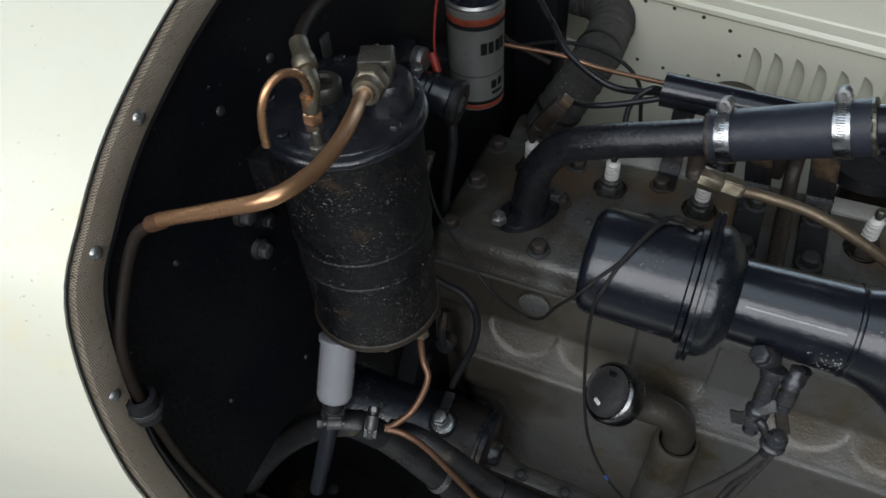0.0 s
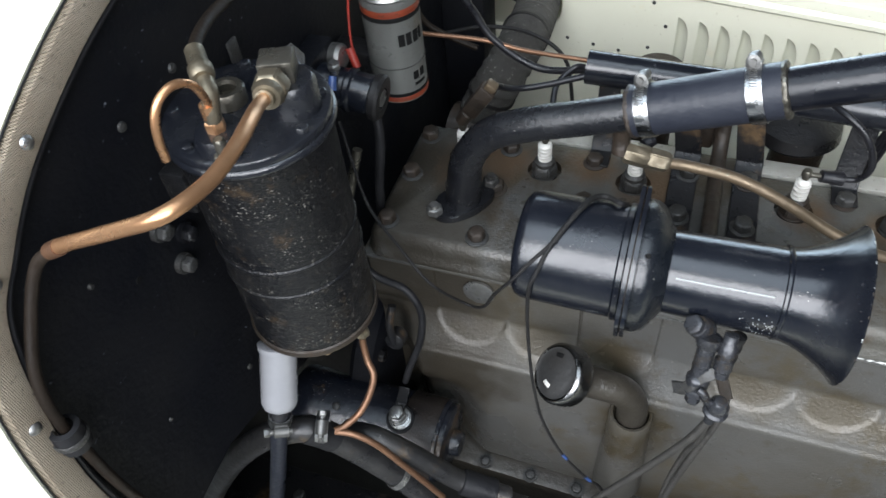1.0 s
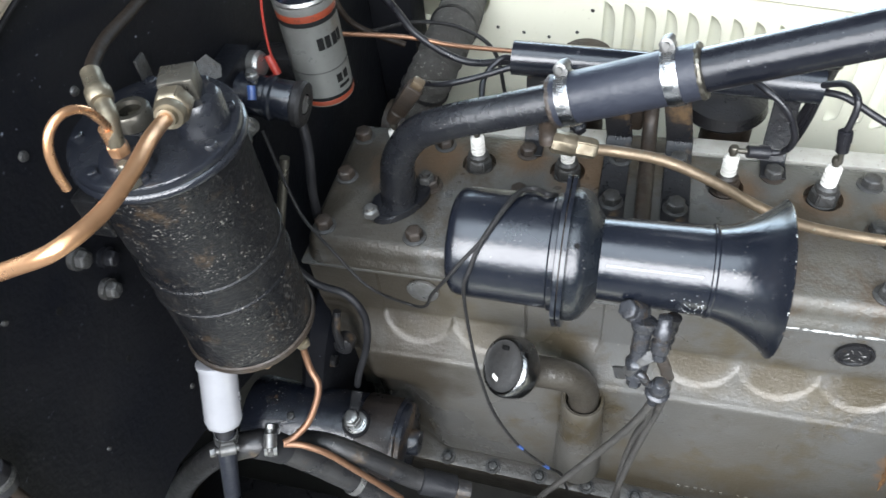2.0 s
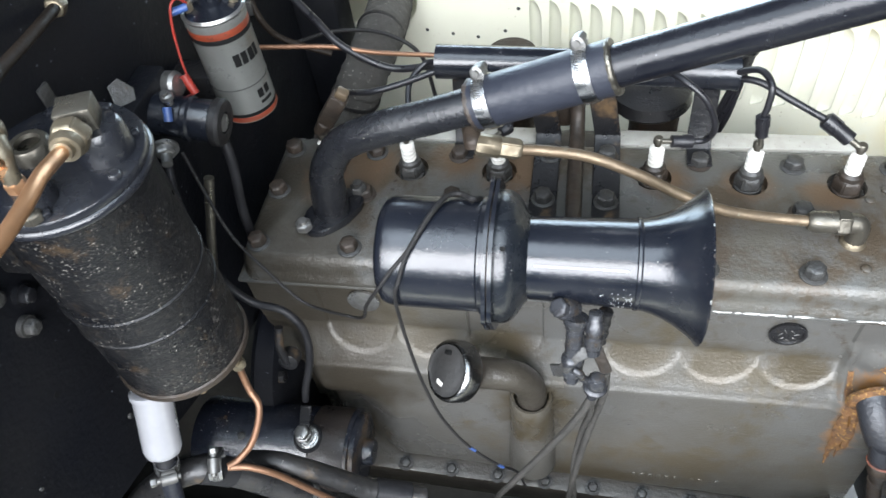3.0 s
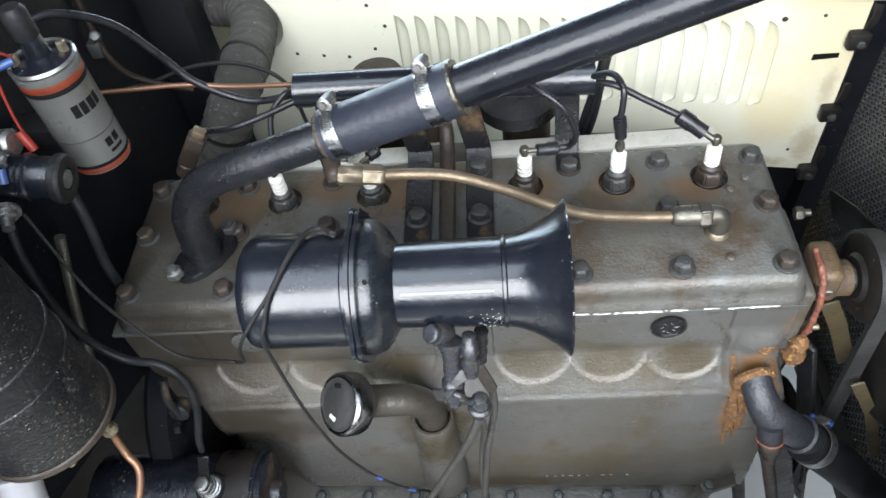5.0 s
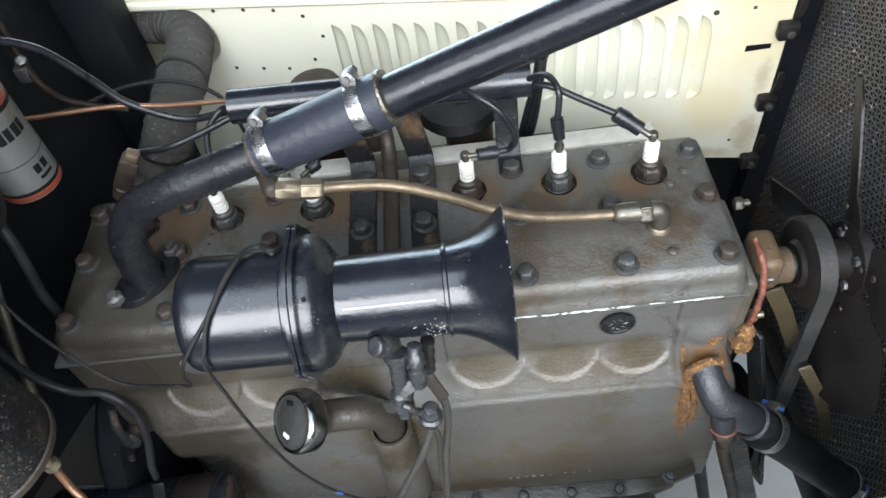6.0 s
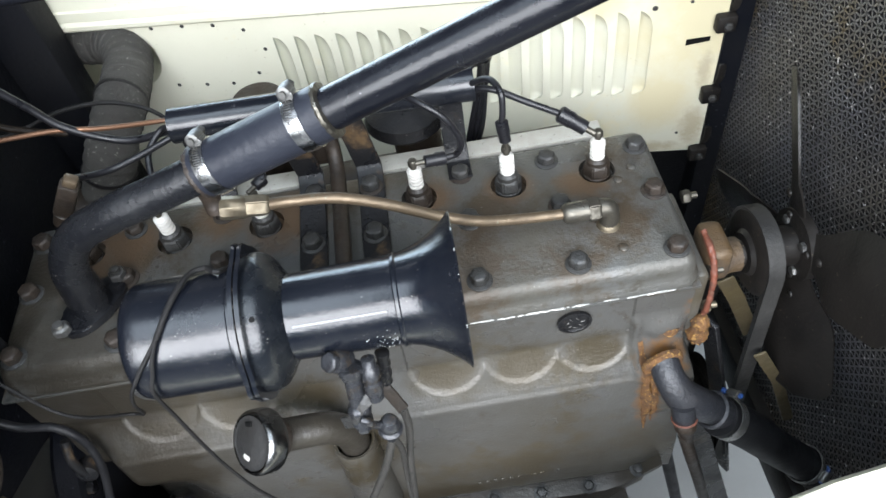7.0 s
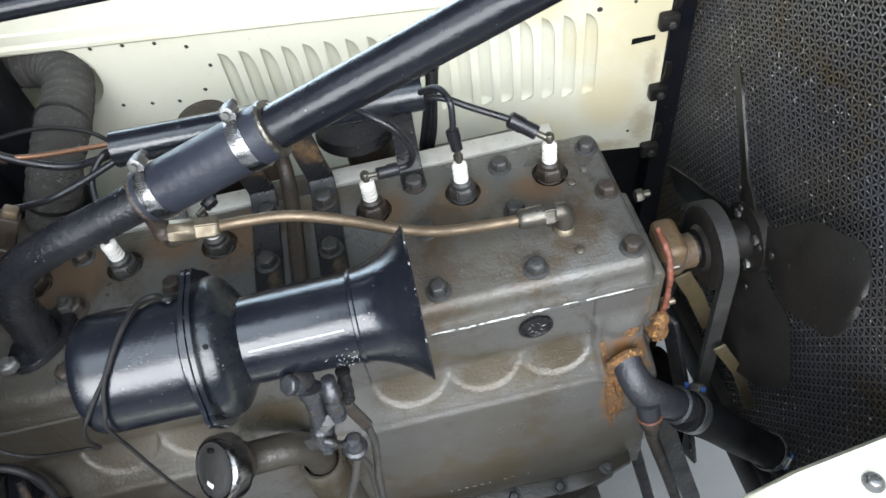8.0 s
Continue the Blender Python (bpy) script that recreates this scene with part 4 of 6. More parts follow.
for v in bm.verts:
    v.co += (v.co - V(*OUT)) * 0.10 * noise.noise(v.co * 210)
part("outlet_flange", bm, RUST, block, "rust-caked outlet flange")
# caked rust that has run down beside the outlet
rnd = random.Random(11)
for x0_, x1_, za, zb, lean in ((0.626, 0.636, 0.756, 0.590, 0.012), (0.637, 0.645, 0.728, 0.610, 0.009), (0.655, 0.672, 0.775, 0.762, 0.0)):
    rows = []
    for k in range(25):
        z = za + (zb - za) * k / 24
        taper = math.sin(math.pi * min(1.0, 0.12 + 0.88 * k / 24)) ** 0.5
        m_, w_ = (x0_ + x1_) / 2 + lean * k / 24, (x1_ - x0_) / 2 * taper * rnd.uniform(0.6, 1.25)
        rows.append([V(x, block_y(min(x, BX1), z) - (0.0004 if abs(u) == 1 else 0.0014 * rnd.uniform(0.5, 1.2)), z) for u in (-1, -0.4, 0.3, 1) for x in (m_ + u * w_,)])
    part("rust_crust", sheet(rows, 0.0), RUST, block, "flaking orange rust run down the block")

# oil pan with its bolted flange
pan = thing("oil_pan", "dark grey oil pan bolted under the block", "oil pan", (0.33, 0.05, 0.3))
rows = []
for i in range(29):
    x = BX0 + 0.02 + (0.672 - BX0 - 0.02) * i / 28
    z = pan_z(x) - 0.008 + 0.075 * smooth01((x - 0.60) / 0.09)
    rows.append([V(x, 0.17, z), V(x, -0.062, z), V(x, -0.069, z - 0.003), V(x, -0.069, z - 0.012), V(x, -0.05, z - 0.016), V(x, -0.03, z - 0.16), V(x, 0.17, z - 0.18)])
part("pan", sheet(rows, 0.0), PAN, pan)
for k in range(10):
    x = 0.05 + 0.066 * k
    z = pan_z(x) - 0.008 + 0.075 * smooth01((x - 0.60) / 0.09)
    q = frame_to((x, -0.0605, z), (0, -0.12, 1))
    b = part("bolt", join(lathe([(0.011, 0), (0.011, 0.0016), (0, 0.0017)], q, 18), hexhead(0.0075, 0.007, q)), BOLT, pan)

# ---- cylinder head ----
HX0, HX1, HY0, HY1, HZ = -0.022, 0.682, -0.022, 0.178, 0.888
PLUGS = [(0.052, 0.122), (0.148, 0.122), (0.249, 0.123), (0.417, 0.123), (0.515, 0.121), (0.612, 0.121)]
head = thing("cylinder_head", "grey cast iron cylinder head with rust stains and hexagon bolts", "cylinder head", (0.33, 0.075, 0.852))
bm = bmesh.new()
loops = []
for inset, z in ((-0.002, 0.852), (-0.002, 0.858), (0.0015, 0.8615), (0.002, 0.873), (0.004, 0.880), (0.008, 0.8855), (0.013, HZ)):
    pts = round_rect(HX0 + inset, HX1 - inset, HY0 + inset, HY1 - inset, 0.018 - min(inset, 0.01), 6)
    loops.append([bm.verts.new((x, y, z)) for x, y in pts])
for a, b in zip(loops, loops[1:]):
    for k in range(len(a)):
        bm.faces.new((a[k], a[(k + 1) % len(a)], b[(k + 1) % len(b)], b[k]))
edges = [bm.edges.get((loops[-1][k], loops[-1][(k + 1) % len(loops[-1])])) for k in range(len(loops[-1]))]
for px_, py_ in PLUGS:
    hi = [bm.verts.new((px_ + 0.0195 * math.cos(2 * math.pi * k / 28), py_ + 0.0195 * math.sin(2 * math.pi * k / 28), HZ)) for k in range(28)]
    lo = [bm.verts.new((v.co.x, v.co.y, HZ - 0.011)) for v in hi]
    for k in range(28):
        bm.faces.new((hi[k], hi[(k + 1) % 28], lo[(k + 1) % 28], lo[k]))
    bm.faces.new(lo)
    edges += [bm.edges.get((hi[k], hi[(k + 1) % 28])) for k in range(28)]
bmesh.ops.triangle_fill(bm, edges=edges, use_beauty=True, normal=(0, 0, 1))
bmesh.ops.recalc_face_normals(bm, faces=bm.faces)
part("casting", bm, HEADGREY, head, angle=50)
BOLTS = [(x, 0.0) for x in (0.0, 0.103, 0.205, 0.36, 0.464, 0.562, 0.66)] + [(x, 0.078) for x in (0.0, 0.102, 0.202, 0.301, 0.367, 0.466, 0.562, 0.661)] + [(x, 0.146) for x in (0.0, 0.102, 0.201, 0.305, 0.367, 0.466, 0.562, 0.661)]
rnd = random.Random(7)
for x, y in BOLTS:
    lift = 0.005 if y > 0.05 and 0.29 < x < 0.38 else 0.0
    q = Matrix.Translation((x, y, HZ + lift)) @ Matrix.Rotation(rnd.uniform(0, 1), 4, "Z")
    b = part("bolt", hexhead(rnd.uniform(0.0098, 0.0106), rnd.uniform(0.0100, 0.0120), q @ Matrix.Translation((0, 0, 0.0015))), BOLTRUST if (x < 0.25 and y > 0.05) or rnd.random() < 0.15 else BOLT, head)
    part("washer", lathe([(0.0130, 0), (0.0130, 0.0012), (0.0122, 0.0017), (0, 0.0018)], q, 24), BOLT if rnd.random() < 0.6 else BOLTRUST, b)
for x, y in ((0.14, 0.06), (0.61, 0.01), (0.63, 0.1), (0.648, 0.115), (0.53, 0.07)):
    part("pin", lathe([(0.0048, 0), (0.0048, 0.0025), (0.004, 0.0032), (0, 0.0034)], Matrix.Translation((x, y, HZ)), 14), HEADGREY, head)

# ---- spark plugs ----
def spark_plug(x, y, rusty, lift, tilt):
    m = Matrix.Translation((x, y, HZ - 0.0105)) @ Matrix.Rotation(radians(tilt), 4, "X")
    ob = thing("spark_plug", "white ceramic spark plug with a " + ("rusty" if rusty else "grey") + " hexagon base", "spark plug", (x, y, HZ - 0.0105), "spark plugs along the head")
    met = RUSTY if rusty else BOLT
    part("base", join(lathe([(0.0145, 0), (0.0145, 0.006), (0.013, 0.007), (0, 0.0071)], m, 24), hexhead(0.0152, 0.0155, m @ Matrix.Translation((0, 0, 0.007))), lathe([(0.0118, 0.021), (0.0116, 0.0265), (0.009, 0.029), (0, 0.0292)], m, 24)), met, ob)
    prof = [(0.0072, 0.026)]
    for k in range(4):
        z = 0.030 + k * 0.0055
        prof += [(0.0080, z), (0.0054, z + 0.0010), (0.0052, z + 0.0024), (0.0080, z + 0.0036)]
    prof += [(0.0066, 0.052), (0.005, 0.0535), (0, 0.0536)]
    part("insulator", lathe(prof, m, 24), CERAMIC, ob)
    part("terminal", join(lathe([(0.0035, 0.052), (0.0035, 0.057), (0.0052, 0.0575), (0.0052, 0.0625), (0.004, 0.0645), (0, 0.065)], m, 14)), GREYBRASS, ob)
    return ob


for (x, y), r in zip(PLUGS, (1, 0, 0, 1, 0, 1)):
    spark_plug(x, y, r, 0, -4 if x > 0.4 else 2)


def boot(p, q, r, label):
    """A crimped rubber plug boot from p to q."""
    ob = thing("plug_boot", label, "plug boot", p, "plug boots")
    d = Vector(q) - Vector(p)
    L = d.length
    part("sleeve", lathe([(r * 0.6, 0), (r, 0.001), (r, L * 0.45), (r * 1.06, L * 0.5), (r * 1.06, L * 0.95), (r * 0.8, L), (0, L)], frame_to(p, d), 16), WIRE, ob)
    for k in range(6):
        a = k * math.pi / 3
        m = frame_to(p, d) @ Matrix.Rotation(a, 4, "Z") @ Matrix.Translation((r * 1.06, 0, L * 0.72))
        part("rib", box(0.0012, 0.0016, L * 0.42, m, 0.0), WIRE, ob)
    part("clip", lathe([(r * 0.45, -0.010), (r * 0.45, 0.0), (0, 0.001)], frame_to(p, d), 10), GREYBRASS, ob)
    return ob


boot((0.429, 0.126, 0.938), (0.452, 0.131, 0.934), 0.0065, "short black boot on a plug lead lying sideways")
boot((0.5145, 0.122, 0.951), (0.512, 0.127, 0.975), 0.0062, "upright black boot above a plug")
boot((0.599, 0.125, 0.947), (0.573, 0.139, 0.962), 0.0078, "ribbed black boot pulled aside from a plug")
boot((0.252, 0.126, 0.943), (0.262, 0.136, 0.944), 0.0062, "short black boot at the plug behind the brass fitting")
b = thing("plug_boot", "old brown bakelite boot on the rear plug", "plug boot", (0.05, 0.122, 0.945), "plug boots")
bq = frame_to((0.050, 0.122, 0.942), (0.55, -0.02, 0.80))
part("sleeve", join(lathe([(0.0075, 0), (0.008, 0.004), (0.0085, 0.016), (0.006, 0.018)], bq, 18), box(0.017, 0.019, 0.044, bq @ Matrix.Translation((0, 0, 0.040)), 0.003)), RUSTY, b)
part("cap", box(0.013, 0.014, 0.010, bq @ Matrix.Translation((0, 0, 0.066)), 0.003), DULLCOP, b, "pale worn top of the boot")


def wire(name, pts, r, material, label, category="wire", group=""):
    return solid(name, tube(pts, r, 10, 8), material, label, category, group=group)


# lead conduit and its brackets
TY, TZ = 0.186, 0.986
conduit = thing("lead_conduit", "black enamelled tube carrying the plug leads", "conduit", (0.34, TY, TZ), )
part("tube", join(tube([(0.178, TY, TZ + 0.004), (0.335, TY, TZ), (0.492, TY, TZ - 0.006)], 0.0185, 28, 4)), ENAMEL, conduit)
part("end_rim", lathe([(0.0188, 0), (0.0192, 0.0012), (0.0188, 0.0024), (0.015, 0.0024), (0.015, 0.0002)], frame_to((0.4905, TY, TZ - 0.006), (1, 0, -0.02)), 28), ENAMEL, conduit)
part("bracket", strap([(0.466, 0.140, 0.8905), (0.466, 0.166, 0.8905), (0.466, 0.176, 0.905), (0.466, TY, 0.972)], 0.026, 0.003, (1, 0, 0)), WORN, conduit)
part("bracket", strap([(0.205, 0.140, 0.8905), (0.205, 0.166, 0.8905), (0.205, 0.176, 0.905), (0.205, TY, 0.972)], 0.024, 0.003, (1, 0, 0)), WORN, conduit)
wire("plug_lead", [(0.405, 0.176, 1.000), (0.43, 0.140, 1.008), (0.455, 0.126, 0.993), (0.469, 0.124, 0.962), (0.464, 0.130, 0.938), (0.448, 0.131, 0.934)], 0.0034, WIRE, "black plug lead curling down from the conduit", group="plug leads")
wire("plug_lead", [(0.485, 0.178, 0.985), (0.505, 0.158, 1.005), (0.514, 0.135, 1.005), (0.514, 0.128, 0.985), (0.512, 0.127, 0.972)], 0.0034, WIRE, "black plug lead arching down to an upright boot", group="plug leads")
wire("plug_lead", [(0.485, 0.180, 0.978), (0.51, 0.165, 0.985), (0.54, 0.151, 0.975), (0.575, 0.138, 0.961)], 0.0036, WIRE, "black plug lead stretched to a pulled-off boot", group="plug leads")
wire("plug_lead", [(0.25, 0.175, 0.975), (0.258, 0.150, 0.985), (0.262, 0.14, 0.965), (0.262, 0.136, 0.944)], 0.0034, WIRE, "black plug lead behind the water hose", group="plug leads")
wire("plug_lead", [(0.185, 0.180, 0.990), (0.165, 0.19, 0.985), (0.148, 0.17, 0.972), (0.15, 0.14, 0.955), (0.149, 0.124, 0.945)], 0.0034, WIRE, "black plug lead looping to a rear plug", group="plug leads")
wire("plug_lead", [(0.182, 0.178, 0.985), (0.136, 0.165, 0.974), (0.105, 0.150, 0.975), (0.085, 0.122, 0.998)], 0.0036, WIRE, "black plug lead to the rear plug boot", group="plug leads")
for k in range(5):
    dx = 0.008 * k
    wire("hanging_lead", [(0.488, 0.196 + 0.003 * k, 0.984), (0.503 + dx * 0.35, 0.212 + 0.004 * k, 0.998 - 0.006 * k), (0.505 + dx * 0.35, 0.228 + 0.004 * k, 0.955), (0.492 + dx * 0.4 + 0.004 * (k % 2), 0.245, 0.87), (0.478 + dx * 0.4, 0.25, 0.80)], 0.0034, WIRE, "black lead hanging in a bundle behind the head", group="hanging leads")
wire("feed_cable", [(0.182, 0.192, 0.982), (0.12, 0.20, 0.970), (0.068, 0.2, 1.000), (0.044, 0.2, 1.035), (0.015, 0.19, 1.085), (-0.02, 0.16, 1.12), (-0.045, 0.13, 1.12)], 0.0042, WIRE, "thick black cable sagging from the conduit to the coil", "cable")
wire("copper_tube", [(0.184, 0.19, 0.995), (0.105, 0.2, 0.991), (0.054, 0.2, 0.998), (-0.02, 0.19, 1.004), (FWX, 0.18, 1.01)], 0.0028, BROWNCOP, "thin copper tube running to the firewall", "tube")
wire("grey_wire", [(FWX, 0.25, 0.955), (-0.03, 0.28, 0.945), (0.03, 0.285, 0.96), (0.09, 0.285, 0.958), (0.135, 0.28, 0.93), (0.15, 0.27, 0.87)], 0.0026, CLOTH, "thin grey cloth-covered wire looping behind the conduit", "wire")
solid("distributor_cap", lathe([(0.0, 0.0), (0.045, 0.0), (0.05, 0.006), (0.047, 0.02), (0.03, 0.03), (0, 0.032)], Matrix.Translation((0.415, 0.258, 0.884)), 32), WORN, "dark round cap behind the lead conduit", "distributor cap")
solid("carburettor_lid", lathe([(0.0, 0.0), (0.03, 0.0), (0.034, 0.006), (0.03, 0.014), (0, 0.016)], Matrix.Translation((0.25, 0.27, 0.928)), 28), RUSTY, "rusty brown round lid behind the lead conduit", "lid")
solid("manifold", join(tube([(-0.02, 0.27, 0.80), (0.2, 0.26, 0.78), (0.4, 0.26, 0.78), (0.62, 0.25, 0.79)], 0.038, 18, 8, ripple=0.06), lathe([(0.028, 0.78), (0.024, 0.915), (0.03, 0.928)], Matrix.Translation((0.25, 0.27, 0)), 20), lathe([(0.03, 0.76), (0.03, 0.889)], Matrix.Translation((0.425, 0.262, 0)), 20)), RUSTY, "rusty cast iron manifold behind the head", "manifold")
solid("edge_plate", join(span(0.06, 0.30, 0.1785, 0.203, 0.866, 0.8835, 0.001), span(0.375, 0.635, 0.1785, 0.203, 0.866, 0.8835, 0.001)), ALU, "pale speckled metal strip along the back of the head", "metal strip")

# ---- straps over the head ----
for x in (0.301, 0.367):
    s = thing("head_strap", "dark steel strap bolted across the head", "bracket", (x, 0.08, HZ), "straps across the head")
    part("strip", strap([(x, -0.012, HZ + 0.003), (x, 0.03, HZ + 0.003), (x, 0.165, HZ + 0.003), (x, 0.176, HZ + 0.012), (x - 0.012, 0.186, 0.965), (x - 0.014, 0.188, 1.0)], 0.029, 0.0042, (1, 0, 0)), WORN, s)
solid("support_rod", tube([(0.334, -0.02, 0.905), (0.334, 0.06, 0.905), (0.333, 0.17, 0.912), (0.331, 0.19, 0.96), (0.331, 0.195, 1.0)], 0.0085, 14, 6), RUSTY, "rusty steel rod between the straps", "rod")
solid("rust_block", span(0.288, 0.325, 0.186, 0.21, 0.90, 0.965, 0.004), RUSTY, "rusty iron lug behind the head", "bracket")

# ---- water pipe ----
def pz(x):
    return 1.0915 + 0.390 * (x - 0.35)


def py(x):
    return 0.040 - 0.034 * (x - 0.35)


PD = V(1, -0.034, 0.390).normalized()
elbow = thing("water_elbow", "black cast iron water outlet elbow bolted to the head", "water pipe", (0.075, 0.045, HZ))
part("pipe", tube([(0.074, 0.046, HZ + 0.004), (0.076, 0.045, 0.92), (0.084, 0.043, 0.962), (0.108, 0.042, 0.998), (0.15, 0.041, 1.020), (0.2, 0.042, 1.036), (0.262, py(0.262), pz(0.262))], lambda t: 0.0205 - 0.0035 * smooth01(t * 2.2), 24, 8, ripple=0.012), CASTPIPE, elbow)
fl = []
for k in range(32):
    a = 2 * math.pi * k / 32
    r = 0.023 + 0.014 * abs(math.cos(a)) ** 3
    fl.append((r * math.cos(a) * 1.06, r * math.sin(a)))
part("flange", plate(fl, 0.009, Matrix.Translation((0.074, 0.046, HZ + 0.0005)) @ Matrix.Rotation(radians(52), 4, "Z"), 0.002), CASTPIPE, elbow)
for x, y in ((0.0505, 0.0165), (0.0975, 0.0755)):
    part("bolt", join(hexhead(0.0095, 0.009, Matrix.Translation((x, y, HZ + 0.0095))), lathe([(0.005, 0.0), (0.005, 0.013), (0, 0.0135)], Matrix.Translation((x, y, HZ + 0.0095)), 12)), ZINC if y < 0.05 else BOLT, elbow)
part("tap_boss", tube([(0.238, 0.046, 1.045), (0.236, 0.05, 1.015), (0.238, 0.046, 0.998)], 0.009, 14, 4, ripple=0.08), RUSTY, elbow, "rust-caked tapping boss")
upper = solid("upper_water_pipe", tube([(0.345, py(0.345), pz(0.345)), (0.6, py(0.6), pz(0.6)), (0.80, py(0.8), pz(0.8)), (0.87, py(0.87), pz(0.87) - 0.02)], 0.0180, 32, 8), PIPE, "black painted steel water pipe rising to the radiator", "water pipe")
hs = thing("water_hose", "blue-black rubber hose joining elbow and pipe", "hose", (0.3, 0.04, 1.07))
part("sleeve", tube([(0.243, py(0.243), pz(0.243)), (0.30, py(0.3), pz(0.3)), (0.361, py(0.361), pz(0.361))], 0.0232, 32, 8), RUBBER, hs)
for x_, r_ in ((0.3615, 0.0222), (0.2435, 0.0222)):
    bm = lathe([(r_ - 0.003, -0.0022), (r_ + 0.0012, -0.0018), (r_ + 0.0018, 0.0), (r_ + 0.0010, 0.0018), (r_ - 0.004, 0.0026)], frame_to((x_, py(x_), pz(x_)), PD), 90)
    for v in bm.verts:
        v.co += V(noise.noise(v.co * 330), noise.noise(v.co * 330 + V(9, 0, 0)), noise.noise(v.co * 330 + V(0, 9, 0))) * 0.0012
    part("sealant", bm, GREYBRASS if x_ > 0.3 else BOLTRUST, hs, "crusty sealant squeezed out at the hose end")
for x in (0.256, 0.341):
    hose_clamp(V(x, py(x), pz(x)), PD, 0.0233, (-0.1, 0.35, 1), "bright steel worm-drive clamp round the water hose", "clamps on the water hose")

# bypass tube from the elbow to the head
by = thing("bypass_tube", "dull copper tube with brass fittings curving over the head", "tube", (0.25, 0.045, 1.0))
part("tube", tube([(0.276, 0.049, 0.992), (0.30, 0.050, 0.991), (0.345, 0.050, 0.985), (0.39, 0.045, 0.970), (0.435, 0.040, 0.948), (0.475, 0.040, 0.930), (0.52, 0.044, 0.918), (0.562, 0.044, 0.915), (0.575, 0.044, 0.915)], 0.0054, 14, 8), DULLCOP, by)
d = V(0.3, 0.04, -0.08)
part("fitting", join(lathe([(0.0095, -0.012), (0.011, -0.009), (0.011, 0.010), (0.0095, 0.012)], frame_to((0.252, 0.047, 0.998), d), 8), hexhead(0.0105, 0.022, frame_to((0.262, 0.048, 0.996), d))), BRASS, by, "brass union with green tarnish")
part("fitting", join(lathe([(0.0075, -0.004), (0.0105, 0.0), (0.0110, 0.010), (0.0105, 0.024)], frame_to((0.560, 0.044, 0.915), (1, 0, 0)), 20), hexhead(0.0128, 0.013, frame_to((0.581, 0.044, 0.915), (1, 0, 0))), tube([(0.592, 0.044, 0.915), (0.600, 0.044, 0.914), (0.604, 0.044, 0.906), (0.604, 0.044, HZ)], 0.0100, 14, 5)), GREYBRASS, by)
part("thread", lathe([(0.0125, 0), (0.0118, 0.003), (0.0098, 0.0055)], Matrix.Translation((0.604, 0.044, HZ)), 18), BRASS, by)

# ---- horn ----
HA = V(0, -0.0640, 0.9703)
HM = Matrix(((0, 0, 1, 0), (0, 1, 0, HA.y), (-1, 0, 0, HA.z), (0, 0, 0, 1)))
horn = thing("horn", "glossy black trumpet horn with chipped paint and a flared bell", "horn", (0.30, HA.y, 0.905))
part("motor_cover", lathe([(0, 0.168), (0.032, 0.1685), (0.043, 0.170), (0.0476, 0.1735), (0.0496, 0.179), (0.0501, 0.188), (0.0505, 0.258), (0.0524, 0.2595), (0.0524, 0.264), (0.049, 0.266)], HM, 56), ENAMEL, horn)
fl = []
for k in range(72):
    a = 2 * math.pi * k / 72
    r = 0.0655 + 0.0060 * max(0.0, math.cos(3 * (a - 0.5))) ** 8
    fl.append((r * math.cos(a), r * math.sin(a)))
part("flange", plate(fl, 0.0035, HM @ Matrix.Translation((0, 0, 0.2655)), 0.0008), ENAMEL, horn)
part("flange", plate([(x * 0.992, y * 0.992) for x, y in fl], 0.0035, HM @ Matrix.Translation((0, 0, 0.2702)), 0.0008), ENAMEL, horn)
part("gasket", lathe([(0.061, 0.2688), (0.0622, 0.2692), (0.0622, 0.2702), (0.061, 0.2704)], HM, 48), RUSTY, horn)
part("diaphragm_dome", lathe([(0.0585, 0.2735), (0.0590, 0.277), (0.0582, 0.282), (0.0550, 0.2875), (0.0490, 0.2925), (0.0420, 0.2965), (0.0380, 0.2995), (0.034, 0.301)], HM, 56), DOME, horn)
part("tube", lathe([(0.0365, 0.299), (0.0367, 0.306), (0.0389, 0.390), (0.0392, 0.3905)], HM, 48, cap=False), ENAMEL, horn)
# the seam's highlight is put in as a thin strip of pale metal
part("seam", tube([HA + V(0.306, -0.0276, 0.0240), HA + V(0.344, -0.0282, 0.0248), HA + V(0.382, -0.0288, 0.0258)], 0.0008, 8, 2), SCUFF, horn, "raised seam, pale for the highlight along it")
part("joint_ring", lathe([(0.0386, 0.3885), (0.0402, 0.3895), (0.0404, 0.3912), (0.0400, 0.3928), (0.0388, 0.3938)], HM, 48, cap=False), ENAMEL, horn)
bell = [(0.0390, 0.391), (0.0398, 0.397), (0.0420, 0.405), (0.0456, 0.414), (0.0506, 0.423), (0.0568, 0.432), (0.0634, 0.4395), (0.0656, 0.4412), (0.0664, 0.4422), (0.0656, 0.4432), (0.0632, 0.4412), (0.0560, 0.4338), (0.0492, 0.4245), (0.0440, 0.4145), (0.0400, 0.403), (0.0376, 0.393), (0.0370, 0.33), (0, 0.33)]
part("bell", lathe(bell, HM, 64, cap=False), ENAMEL, horn)
rnd = random.Random(3)
for k in range(26):
    a = rnd.uniform(0, 2 * math.pi)
    part("chip", box(rnd.uniform(0.0005, 0.0012), rnd.uniform(0.0010, 0.0038), 0.0009, HM @ Matrix.Rotation(a, 4, "Z") @ Matrix.Translation((0.0660, 0, 0.4422)), 0.0004), SCUFF if k % 3 == 0 else BOLTRUST, horn)
